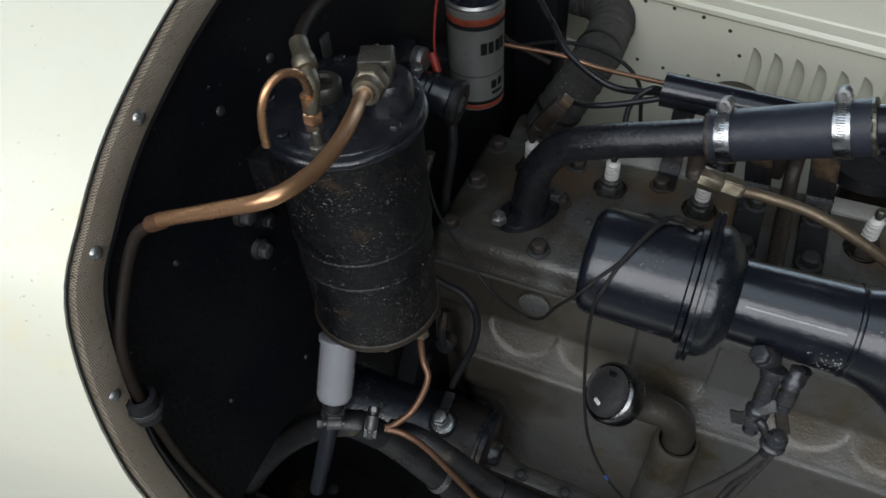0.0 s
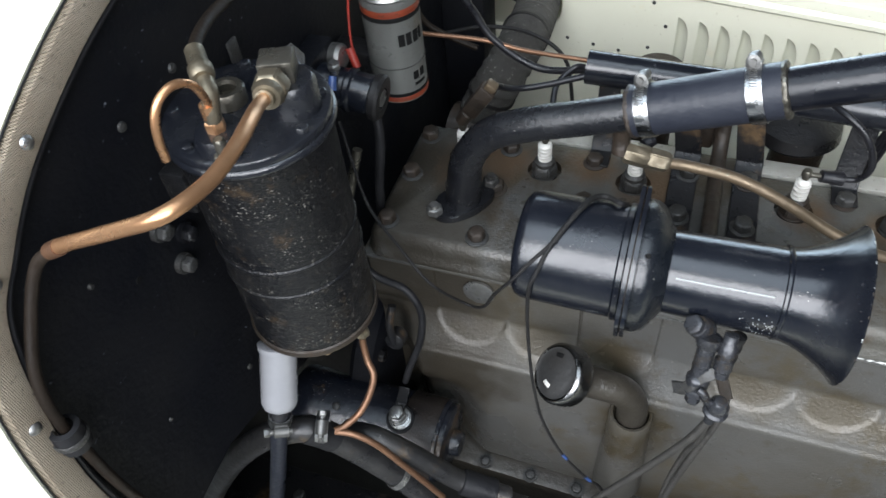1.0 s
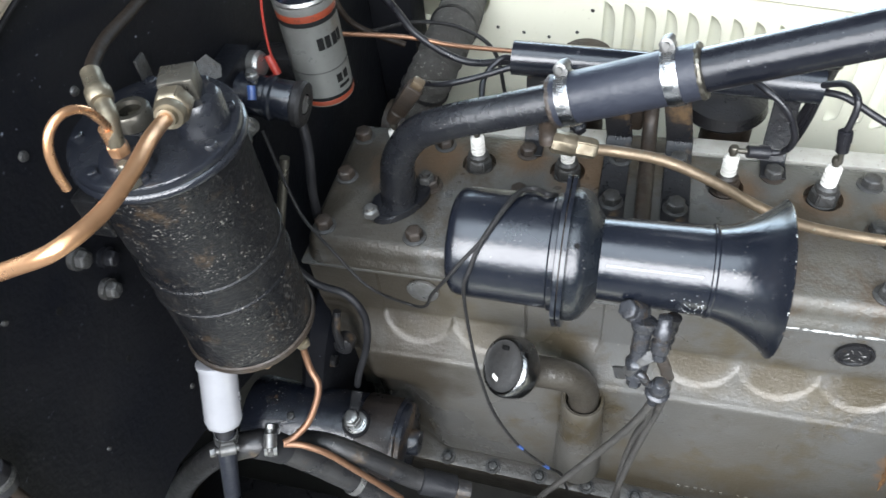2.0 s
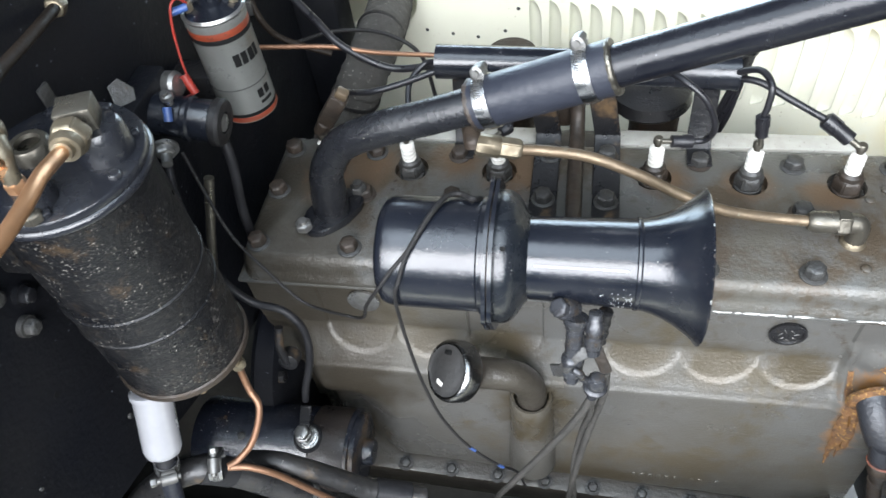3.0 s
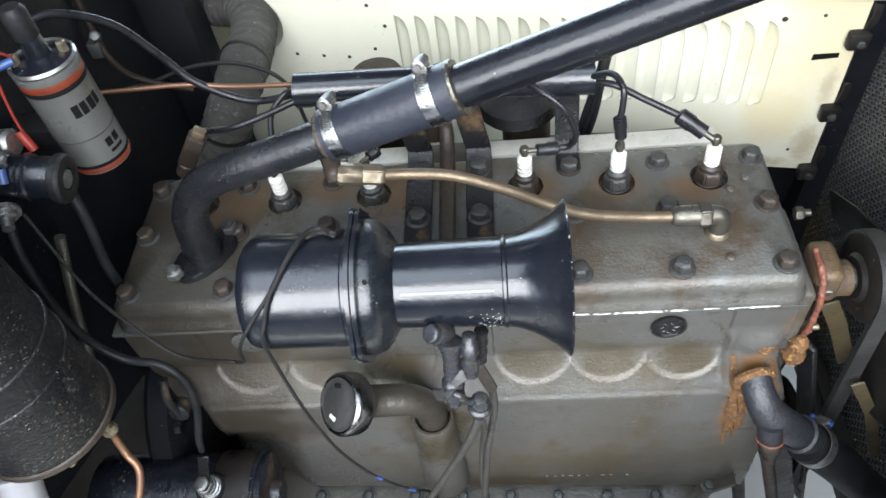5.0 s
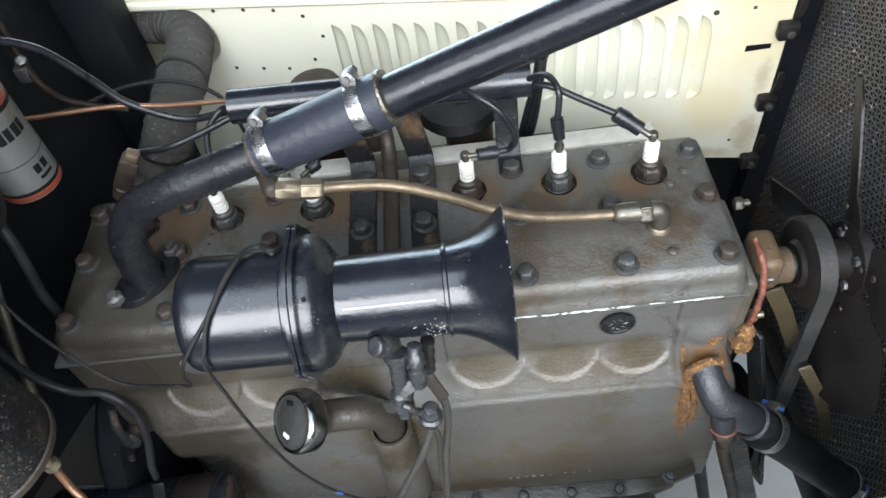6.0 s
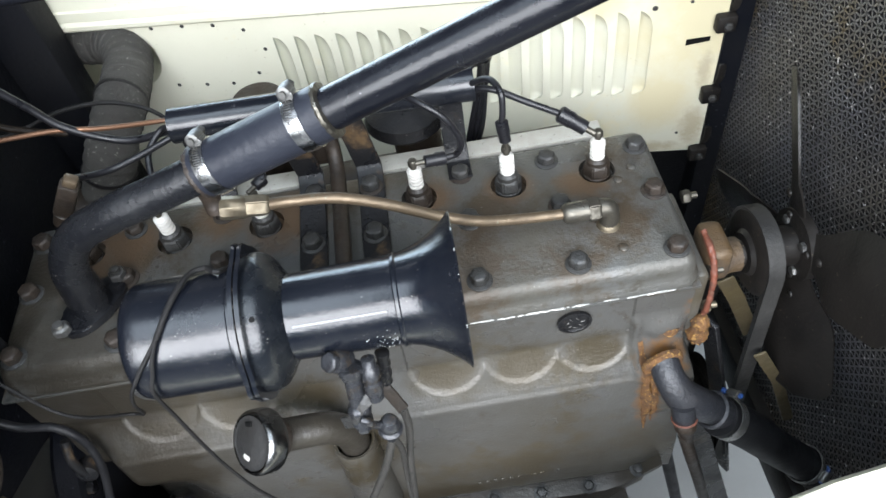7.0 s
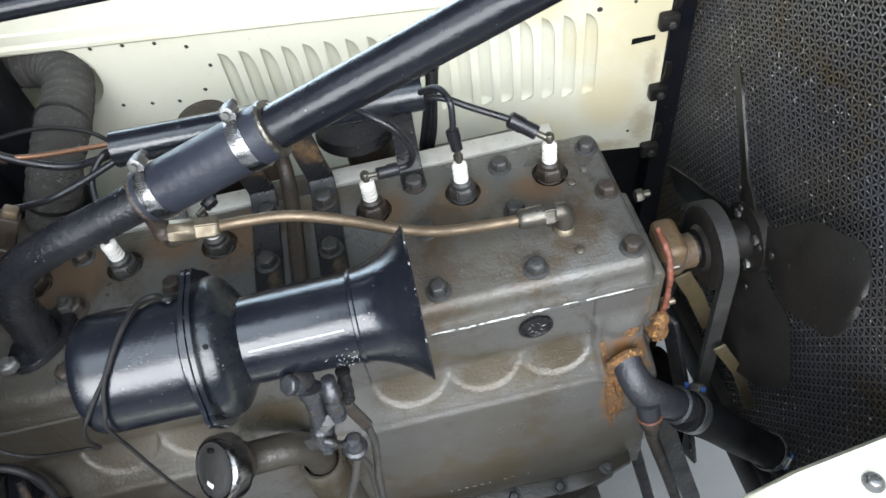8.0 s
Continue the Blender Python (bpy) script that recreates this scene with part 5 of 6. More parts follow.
for k in range(9):
    a = rnd.uniform(2.2, 4.4)
    part("chip", box(0.0008, rnd.uniform(0.001, 0.0025), 0.003, HM @ Matrix.Rotation(a, 4, "Z") @ Matrix.Translation((0.0640, 0, 0.2695)), 0.0003), BOLTRUST, horn)
for k in range(34):
    xx = 0.360 + 0.028 * rnd.random() ** 0.6
    e = radians(rnd.gauss(-6, 9))
    q = V(xx, HA.y - 0.0388 * math.cos(e), HA.z + 0.0388 * math.sin(e))
    part("chip", lathe([(rnd.uniform(0.0003, 0.0006), 0), (0.0003, 0.0003), (0, 0.0003)], frame_to(q, (0, -math.cos(e), math.sin(e))), 6), SCUFF, horn)
part("screw", hexhead(0.005, 0.004, HM @ Matrix.Rotation(0.4, 4, "Z") @ Matrix.Translation((0.068, 0, 0.2625))), BOLT, horn)
part("vent_hole", lathe([(0.0022, 0), (0.002, 0.0004), (0, 0.0004)], frame_to((0.2815, HA.y - 0.0325, HA.z + 0.0502), (0.35, -0.54, 0.84)), 12), INK, horn)
part("bracket", join(strap([(0.334, -0.062, 0.936), (0.334, -0.055, 0.918), (0.334, -0.01, 0.900), (0.334, 0.02, 0.897)], 0.09, 0.004, (1, 0, 0))), WORN, horn)


def on_can(x, deg, r=0.0530):
    a = radians(deg)
    return V(x, HA.y - r * math.cos(a), HA.z + r * math.sin(a))


wire("horn_cable", [(0.256, -0.035, 1.012), on_can(0.250, 112, 0.0545), on_can(0.239, 124, 0.0545), on_can(0.229, 118, 0.0545), on_can(0.223, 101, 0.0541), on_can(0.214, 78), on_can(0.204, 54)], 0.0024, CLOTH, "twisted cloth-covered cable wrapped over the horn", "cable")
wire("horn_wire", [on_can(0.205, 56), on_can(0.197, 44), on_can(0.189, 33), on_can(0.174, 10, 0.0545), (0.152, -0.100, 0.930), (0.132, -0.075, 0.872), (0.108, -0.06, 0.849), (0.082, -0.085, 0.905), (0.046, -0.071, 0.936), (0.007, -0.045, 0.955), (-0.010, -0.03, 1.0), (-0.02, -0.02, 1.04)], 0.0017, CLOTH, "thin cloth-covered wire running from horn to firewall", "wire")
wire("horn_wire", [on_can(0.204, 54, 0.0541), on_can(0.199, 40, 0.0541), on_can(0.195, 24, 0.0541), on_can(0.190, 5, 0.0552), (0.188, -0.115, 0.926), (0.191, -0.116, 0.867), (0.196, -0.116, 0.81), (0.207, -0.115, 0.741), (0.231, -0.113, 0.672), (0.262, -0.105, 0.61), (0.28, -0.09, 0.56), (0.29, -0.085, 0.5)], 0.0017, CLOTH, "thin cloth-covered wire hanging down from the horn", "wire")
for p, q in (((0.231, -0.1135, 0.672), (0.236, -0.112, 0.662)), ((0.260, -0.106, 0.614), (0.266, -0.1035, 0.602))):
    solid("blue_splice", tube([p, q], 0.0020, 10, smooth=False), BLUE, "small blue splice on the horn wire", "splice")

# ---- oil filler ----
CAP = V(0.2135, -0.0890, 0.8035)
cd = V(-0.62, -0.40, 0.67).normalized()
filler = thing("oil_filler", "chromed oil filler cap with worn plating on a bent rusty pipe", "oil filler", (0.297, -0.052, 0.69))
part("pipe", tube([(0.297, -0.052, 0.675), (0.297, -0.053, 0.708), (0.290, -0.056, 0.736), (0.274, -0.062, 0.757), CAP - cd * 0.045, CAP - cd * 0.016], 0.0175, 26, 8), PAN, filler)
capm = frame_to(CAP, cd)
cp = part("cap", lathe([(0.0, 0.0035), (0.010, 0.0032), (0.021, 0.0016), (0.0262, 0.0004), (0.0275, 0.0008)], capm, 48, cap=False), CHROME, filler, "dull dented face of the cap")
part("rim", lathe([(0.0272, 0.0006), (0.0290, 0.0012), (0.0312, 0.0002), (0.0326, -0.0022), (0.0331, -0.0060), (0.0331, -0.0170), (0.0324, -0.0205), (0.0300, -0.0225), (0.019, -0.0230), (0, -0.0230)], capm, 56, cap=False), PLATED, cp, "bright rounded rim")
for a, rr, mt in ((285, 0.015, CERAMIC), (130, 0.019, INK)):
    part("slot", box(0.0048, 0.0095, 0.0022, capm @ Matrix.Rotation(radians(a), 4, "Z") @ Matrix.Translation((rr, 0, 0.0024)), 0.0008), mt, cp)
part("collar", lathe([(0.0195, 0), (0.0215, 0.002), (0.0215, 0.011), (0.0185, 0.013)], frame_to(CAP - cd * 0.036, cd), 28), RUSTY, filler)

# ---- throttle linkage hanging below the horn ----
link = thing("throttle_linkage", "greasy grey ball-joint linkage hanging below the horn", "linkage", (0.345, -0.12, 0.9))
dn = V(-0.02, -0.40, -0.92).normalized()
k0 = V(0.334, -0.105, 0.955)
part("knob", join(lathe([(0.006, -0.012), (0.0095, -0.010), (0.0102, -0.004), (0.0102, 0.004), (0.0088, 0.007), (0, 0.008)], frame_to(k0, (-0.55, -0.45, 0.70)), 20), hexhead(0.0092, 0.007, frame_to(k0 + V(-0.004, -0.003, 0.005), (-0.55, -0.45, 0.70))), lathe([(0.0075, -0.045), (0.0075, 0.0)], frame_to(k0, (0.0, -0.95, 0.3)), 14)), GREASE, link)
part("ball_joint", join(lathe([(0.0, -0.004), (0.0105, -0.003), (0.0110, 0.002), (0.0096, 0.0045), (0.0092, 0.007), (0.0078, 0.008), (0.0076, 0.026), (0.0080, 0.0262), (0.0080, 0.0275), (0.0074, 0.0278), (0.0074, 0.036), (0.0098, 0.038), (0.0104, 0.041), (0.0098, 0.044), (0.0092, 0.050), (0.0098, 0.0525), (0.0092, 0.056), (0.0060, 0.0575), (0.0056, 0.0625), (0, 0.063)], frame_to((0.3425, -0.112, 0.950), dn), 22), hexhead(0.0068, 0.0075, frame_to(V(0.3425, -0.112, 0.950) + dn * 0.058, dn))), GREASE, link)
part("ball_joint", join(lathe([(0, -0.005), (0.0058, -0.004), (0.0062, 0.004), (0.0078, 0.006), (0.0078, 0.015), (0.0062, 0.016), (0.0062, 0.0195), (0.0080, 0.021), (0.0080, 0.030), (0.0064, 0.0315), (0.0064, 0.038), (0, 0.0385)], frame_to((0.3585, -0.112, 0.957), dn), 18), hexhead(0.0072, 0.007, frame_to(V(0.3585, -0.112, 0.957) + dn * 0.032, dn))), GREASE, link)
part("sleeve", lathe([(0, -0.002)] + [(0.0064 if k % 4 < 2 else 0.0056, 0.0032 * k) for k in range(13)] + [(0, 0.040)], frame_to((0.368, -0.093, 0.938), (-0.09, -0.17, -0.98)), 18), WORN, link, "dark ribbed sleeve")
part("arm", strap([V(0.3245, -0.129, 0.893), V(0.3325, -0.134, 0.902), V(0.3375, -0.1355, 0.912), V(0.3445, -0.131, 0.922), V(0.354, -0.127, 0.926)], 0.011, 0.0042, (0.35, -0.75, -0.55)), BOLT, link)
part("arm", tube([(0.343, -0.140, 0.915), (0.3485, -0.142, 0.912), (0.351, -0.140, 0.902), (0.355, -0.138, 0.896), (0.362, -0.137, 0.894)], 0.0036, 12, 6), GREASE, link)
part("lever", strap([(0.361, -0.099, 0.893), (0.364, -0.102, 0.885), (0.370, -0.107, 0.872), (0.374, -0.110, 0.862)], 0.011, 0.004, (0.8, 0.35, 0.4)), RUSTY, link, "rust-brown lever")
part("rod_end", join(lathe([(0, 0.0095), (0.0055, 0.0085), (0.0085, 0.004), (0.0092, -0.001), (0.0085, -0.006), (0.0110, -0.008), (0.0110, -0.0105), (0.0060, -0.0115), (0.0048, -0.030), (0, -0.031)], frame_to((0.3635, -0.137, 0.892), (0.1, -0.05, 1)), 18)), GREASE, link)
wire("control_cable", [(0.3615, -0.136, 0.866), (0.350, -0.135, 0.817), (0.327, -0.128, 0.738), (0.282, -0.118, 0.602), (0.26, -0.115, 0.54), (0.24, -0.11, 0.46)], 0.0040, FRAYED, "frayed black control cable dropping from the linkage", "cable")
wire("control_cable", [(0.360, -0.132, 0.862), (0.362, -0.120, 0.80), (0.356, -0.105, 0.725), (0.350, -0.1, 0.616), (0.356, -0.1, 0.50)], 0.0033, FRAYED, "thin black control cable beside the linkage", "cable")
wire("control_cable", [(0.3735, -0.110, 0.864), (0.3735, -0.110, 0.824), (0.365, -0.110, 0.754), (0.358, -0.106, 0.68), (0.352, -0.103, 0.60), (0.345, -0.1, 0.48)], 0.0038, FRAYED, "braided control cable hanging to the pan", "cable")

# ---- lower water outlet ----
o1 = thing("lower_elbow", "grey cast water inlet elbow with rusty base", "water pipe", (0.661, -0.06, 0.73))
part("pipe", tube([(0.650, -0.042, 0.748), (0.6525, -0.058, 0.740), (0.659, -0.070, 0.727), (0.670, -0.077, 0.713), (0.688, -0.080, 0.697), (0.708, -0.081, 0.677), (0.735, -0.083, 0.648)], lambda t: 0.0168 + 0.0032 * math.exp(-((t - 0.55) / 0.22) ** 2), 30, 8, ripple=0.035), INLET, o1)
part("stop_bead", lathe([(0.0190, -0.003), (0.0222, -0.0015), (0.0222, 0.0015), (0.0190, 0.003)], frame_to((0.703, -0.081, 0.682), (0.70, -0.03, -0.71)), 30, cap=False), INLET, o1)
part("drain_boss", lathe([(0.0125, -0.010), (0.0135, 0.0), (0.0130, 0.012), (0.0105, 0.016), (0, 0.016)], frame_to((0.663, -0.090, 0.712), (0.1, -0.30, -0.95)), 20), INLET, o1)
part("seal", lathe([(0.0132, 0), (0.0146, 0.0012), (0.0132, 0.0026)], frame_to((0.6642, -0.0935, 0.7015), (0.1, -0.30, -0.95)), 20), GASKET, o1)
part("drain_tap", join(lathe([(0.010, 0), (0.0125, 0.003), (0.0125, 0.014), (0.0085, 0.022), (0.0075, 0.045), (0, 0.046)], frame_to((0.665, -0.095, 0.698), (0.16, -0.08, -1)), 16)), RUSTY, o1)
lh = thing("lower_hose", "black rubber lower radiator hose", "hose", (0.8, -0.09, 0.55))
part("sleeve", tube([(0.714, -0.082, 0.664), (0.758, -0.086, 0.617), (0.800, -0.094, 0.567), (0.838, -0.100, 0.524), (0.858, -0.102, 0.498)], lambda t: 0.0234 + 0.0008 * math.sin(7 * t), 32, 8, ripple=0.012), BLACKRUB, lh)
solid("radiator_neck", tube([(0.846, -0.1005, 0.512), (0.868, -0.104, 0.484), (0.885, -0.106, 0.46), (0.900, -0.107, 0.43)], 0.0232, 26, 6), FAN, "black radiator neck inside the lower hose", "water pipe")
hose_clamp(V(0.724, -0.083, 0.656), (0.70, -0.06, -0.71), 0.0240, (0.45, 0.72, 0.45), "bright worm-drive clamp at the upper end of the lower hose", "clamps on the lower hose", 1, BLUE, ZINC)
hose_clamp(V(0.846, -0.101, 0.514), (0.60, -0.05, -0.80), 0.0243, (0.2, -0.75, 0.6), "blue-screwed worm-drive clamp at the radiator end", "clamps on the lower hose", 1, BLUE, ZINC)
wire("drain_rod", [(0.668, -0.098, 0.665), (0.680, -0.102, 0.62), (0.706, -0.101, 0.525), (0.748, -0.10, 0.364)], 0.0075, RUSTY, "thin brown rod dropping from the drain tap", "rod")
solid("engine_stay", strap([(0.684, -0.074, 0.66), (0.700, -0.072, 0.617), (0.742, -0.072, 0.465), (0.793, -0.072, 0.290)], 0.026, 0.006, (0.85, 0.1, 0.35)), WORN, "dark brown steel stay beside the drain rod", "stay")
wire("black_pipe", [(0.697, -0.02, 0.451), (0.726, -0.02, 0.316), (0.76, -0.02, 0.157)], 0.0095, BLACKRUB, "black pipe dropping below the pan", "pipe")

# ---- filter canister on the firewall ----
CC = V(-0.004, -0.159, 0)
can = thing("filter_canister", "tall black oil filter canister with scuffed paint and rust flecks", "filter canister", (CC.x, CC.y, 0.94))
CM = Matrix.Translation(CC)
part("body", lathe([(0.030, 0.936), (0.052, 0.937), (0.0565, 0.941), (0.0572, 0.948), (0.0572, 1.0185), (0.0582, 1.0195), (0.0585, 1.0205), (0.0582, 1.0215), (0.0572, 1.0225), (0.0572, 1.0485), (0.0582, 1.0495), (0.0585, 1.0505), (0.0582, 1.0515), (0.0572, 1.0525), (0.0572, 1.153), (0.058, 1.156)], CM, 64), CANBLACK, can)
part("bottom_rim", lathe([(0.0572, 0.936), (0.0590, 0.937), (0.0595, 0.940), (0.0588, 0.943), (0.0572, 0.944)], CM, 64, cap=False), RUSTY, can, "rusty folded bottom rim")
lid = part("lid", lathe([(0.057, 1.153), (0.0612, 1.1535), (0.0620, 1.1550), (0.0620, 1.1572), (0.0610, 1.1590), (0.0600, 1.1596), (0.0604, 1.1606), (0.0602, 1.1640), (0.0594, 1.1655), (0.0575, 1.1662), (0.040, 1.1672), (0, 1.168)], CM, 64), LIDBLACK, can)
for a in (200, 250, 292, 345, 30, 75, 120, 165):
    p = CC + V(0.0525 * math.cos(radians(a)), 0.0525 * math.sin(radians(a)), 1.1655)
    part("bolt", hexhead(0.0046, 0.0042, Matrix.Translation(p)), LIDBLACK, lid)
part("stud", join(lathe([(0.0042, 0), (0.0042, 0.016), (0.003, 0.018), (0, 0.018)], Matrix.Translation((0.010, -0.212, 1.166)), 12), hexhead(0.0075, 0.007, Matrix.Translation((0.010, -0.212, 1.166)))), GREYBRASS, lid, "bright stud and nut")
part("port_boss", lathe([(0.018, 1.166), (0.017, 1.176), (0.0155, 1.179), (0, 1.18)], Matrix.Translation((0.0, -0.198, 0)), 24), LIDBLACK, lid)
part("port_nut", join(hexhead(0.0070, 0.010, Matrix.Translation((0.0, -0.199, 1.178))), lathe([(0.0055, 1.186), (0.0055, 1.2), (0, 1.201)], Matrix.Translation((0.0, -0.199, 0)), 16)), COPPER, lid, "coppery brass nut")
part("port_boss", lathe([(0.019, 1.166), (0.0185, 1.186), (0.016, 1.19), (0, 1.19)], Matrix.Translation((0.030, -0.150, 0)), 24), LIDBLACK, lid)
bq = Matrix.Translation((0.0240, -0.1490, 1.1955)) @ Matrix.Rotation(radians(21), 4, "Z")
part("elbow_block", box(0.0235, 0.021, 0.021, bq, 0.0016), GREYBRASS, lid, "grey brass elbow block")
fd = V(0.28, -0.92, 0.12)
part("union_nut", join(hexhead(0.0128, 0.013, frame_to((0.0280, -0.1640, 1.1960), fd)), lathe([(0.0095, 0.012), (0.0105, 0.015), (0.009, 0.020), (0, 0.0205)], frame_to((0.0280, -0.1640, 1.1960), fd), 20)), BRASS, lid, "brass union nut")
part("ring_lug", lathe([(0.008, 1.167), (0.0135, 1.168), (0.0138, 1.178), (0.0125, 1.180), (0.0088, 1.180), (0.008, 1.177)], Matrix.Translation((-0.018, -0.158, 0)), 24, cap=False), GREYBRASS, lid)
drain = part("drain_fitting", join(lathe([(0.0075, 0), (0.0075, 0.010), (0.005, 0.012), (0.005, 0.024), (0, 0.025)], frame_to((0.036, -0.160, 0.938), (0.15, -0.05, -1)), 14), hexhead(0.0072, 0.009, frame_to((0.040, -0.161, 0.916), (0.2, -0.1, -0.95)))), BRASS, can, "tarnished brass drain fitting")
part("drain_tap", join(lathe([(0.0055, 0), (0.0055, 0.008), (0.0035, 0.009), (0.0035, 0.022), (0, 0.023)], frame_to((0.016, -0.190, 0.938), (0.25, -0.2, -0.9)), 12)), DULLCOP, can, "small brass tap")
part("mount_foot", span(FWX, -0.054, -0.195, -0.12, 1.08, 1.12, 0.003), CANBLACK, can)

wire("small_copper_tube", [(-0.006, -0.243, 1.190), (-0.004, -0.244, 1.204), (-0.002, -0.242, 1.219), (0.001, -0.236, 1.230), (0.005, -0.225, 1.2335), (0.008, -0.214, 1.227), (0.006, -0.206, 1.213), (0.002, -0.2, 1.201)], 0.0028, COPPER, "short bent copper tube over the canister lid", "tube")
cline = thing("copper_line", "bright copper fuel line curving from the canister to the cowl edge", "tube", (0.0335, -0.182, 1.1985))
part("tube", tube([(0.0335, -0.182, 1.1985), (0.0385, -0.199, 1.2050), (0.052, -0.225, 1.2185), (0.0605, -0.255, 1.224), (0.062, -0.285, 1.226), (0.054, -0.313, 1.228), (0.021, -0.317, 1.212), (-0.023, -0.318, 1.190), (-0.040, -0.317, 1.179)], 0.0046, 14, 8, ripple=0.03), COPPER, cline)
part("sleeve", tube([(0.0332, -0.180, 1.198), (0.0350, -0.1875, 1.2005)], 0.0062, 14, smooth=False), BRASS, cline, "brass flare sleeve")
part("joint", tube([(-0.030, -0.3178, 1.1855), (-0.042, -0.3172, 1.1775)], 0.0053, 14, smooth=False), BROWNCOP, cline)
wire("brown_line", [(-0.038, -0.317, 1.180), (-0.055, -0.322, 1.166), (-0.062, -0.338, 1.140), (-0.063, -0.360, 1.105), (-0.061, -0.370, 1.07), (-0.062, -0.371, 1.02), (-0.064, -0.369, 0.95), (-0.066, -0.358, 0.85), (-0.067, -0.34, 0.7)], 0.0040, BROWNLINE, "dark brown line running down the edge of the firewall", "tube")
gr = thing("line_clip", "black rubber clip holding the line to the firewall", "pipe clip", (-0.0615, -0.3715, 1.043))
part("sleeve", lathe([(0.0068, -0.012), (0.0105, -0.011), (0.0115, 0), (0.0105, 0.011), (0.0068, 0.012)], frame_to((-0.0615, -0.3715, 1.043), (0, 0.03, 1)), 20, cap=False), BLACKRUB, gr)
part("band", lathe([(0.0117, -0.003), (0.0124, -0.002), (0.0124, 0.002), (0.0117, 0.003)], frame_to((-0.0615, -0.3715, 1.043), (0, 0.03, 1)), 20, cap=False), BOLT, gr)
hz = thing("feed_hose", "old brown rubber hose with a brass swivel on the canister", "hose", (-0.005, -0.185, 1.2))
part("hose", tube([(-0.073, -0.008, 1.185), (-0.062, -0.040, 1.193), (-0.050, -0.085, 1.202), (-0.040, -0.125, 1.210), (-0.030, -0.155, 1.213), (-0.022, -0.170, 1.212)], 0.0045, 14, 8), BROWNLINE, hz)
part("ferrule", lathe([(0.0045, 0), (0.0066, 0.001), (0.0066, 0.016), (0.0082, 0.018), (0.0082, 0.026), (0.0065, 0.028)], frame_to((-0.026, -0.164, 1.2135), (0.62, -0.72, -0.2)), 18), BRASS, hz)
part("end_nut", hexhead(0.009, 0.014, frame_to((-0.076, -0.004, 1.184), (0.35, -0.9, 0.2))), BRASS, hz)
part("swivel", tube([(-0.008, -0.184, 1.206), (-0.001, -0.192, 1.203), (0.001, -0.198, 1.196), (0.0, -0.199, 1.186)], 0.0058, 14, 5), BRASS, hz)

# ---- firewall fixings ----
for p, r in (((FWX, -0.204, 1.171), 0.004), ((FWX, -0.139, 1.174), 0.004), ((FWX, -0.29, 1.10), 0.0025), ((FWX, -0.10, 0.99), 0.003), ((FWX, -0.30, 0.93), 0.002), ((FWX, -0.20, 0.86), 0.003)):
    part("stud", lathe([(r, 0), (r * 0.85, 0.002), (0, 0.003)], frame_to(p, (1, 0, 0)), 12), BOLT, firewall)
for p in ((-0.072, -0.213, 1.037), (-0.072, -0.219, 1.082), (-0.072, -0.198, 1.058)):
    part("bolt", join(lathe([(0.009, -0.004), (0.009, 0.001), (0, 0.0012)], frame_to(p, (1, 0, 0)), 18), hexhead(0.0072, 0.008, frame_to(p, (1, 0, 0)))), WORN if p[1] > -0.2 else BOLT, firewall)
part("tab", box(0.003, 0.013, 0.022, Matrix.Translation((FWX + 0.0014, -0.067, 1.141)), 0.0012), BOLT, firewall)
for p in ((FWX, -0.235, 0.967), (FWX, -0.255, 1.065)):
    part("hole", lathe([(0.003, 0), (0.003, 0.0006), (0, 0.0006)], frame_to(p, (1, 0, 0)), 12), INK, firewall)
part("stiffener", span(FWX, -0.010, 0.405, 0.468, 0.5, 1.19, 0.006), FIREWALL, firewall)
part("footwell_panel", span(FWX - 0.012, FWX - 0.004, 0.10, 0.46, 0.2, 0.62, 0.003), FIREWALL, firewall)

# ---- starter solenoid ----
sd = V(0.985, 0.02, -0.16)
sol = thing("starter_solenoid", "black starter solenoid with zinc studs on the firewall", "solenoid", (-0.05, 0.008, 1.06))
sb = V(-0.052, 0.010, 1.060)
part("body", lathe([(0.016, 0), (0.0195, 0.002), (0.0195, 0.03), (0.0215, 0.032), (0.0215, 0.036), (0.0195, 0.038), (0.0195, 0.062), (0.018, 0.065), (0.012, 0.0655), (0, 0.0655)], frame_to(sb, sd), 32), ENAMEL, sol)
part("front_rim", lathe([(0.0195, 0.056), (0.0222, 0.058), (0.0226, 0.064), (0.0205, 0.0668), (0.016, 0.0672), (0.010, 0.0668)], frame_to(sb, sd), 36, cap=False), WORN, sol, "scuffed front rim")
part("label_disc", lathe([(0.0085, 0.0655), (0.0085, 0.0668), (0, 0.067)], frame_to(sb, sd), 24), ZINC, sol)
part("base", span(FWX, -0.05, -0.035, 0.05, 1.03, 1.085, 0.003), FIREWALL, sol)
part("tab", plate([(-0.010, -0.012), (0.008, -0.012), (0.012, 0.000), (0.004, 0.013), (-0.007, 0.010)], 0.002, frame_to((-0.066, -0.002, 1.092), (0.55, -0.55, 0.55)), 0.0005), BOLT, sol, "bent zinc tab")
part("terminal", join(lathe([(0.0035, 0), (0.0035, 0.016), (0, 0.0165)], frame_to((-0.029, 0.007, 1.073), (0, -0.1, 1)), 10), hexhead(0.0065, 0.006, frame_to((-0.029, 0.007, 1.080), (0, -0.1, 1)))), ZINC, sol)
part("crimp", tube([(-0.028, -0.001, 1.077), (-0.027, -0.009, 1.067)], 0.0040, 12, smooth=False), BLUE, sol, "blue crimp terminal")
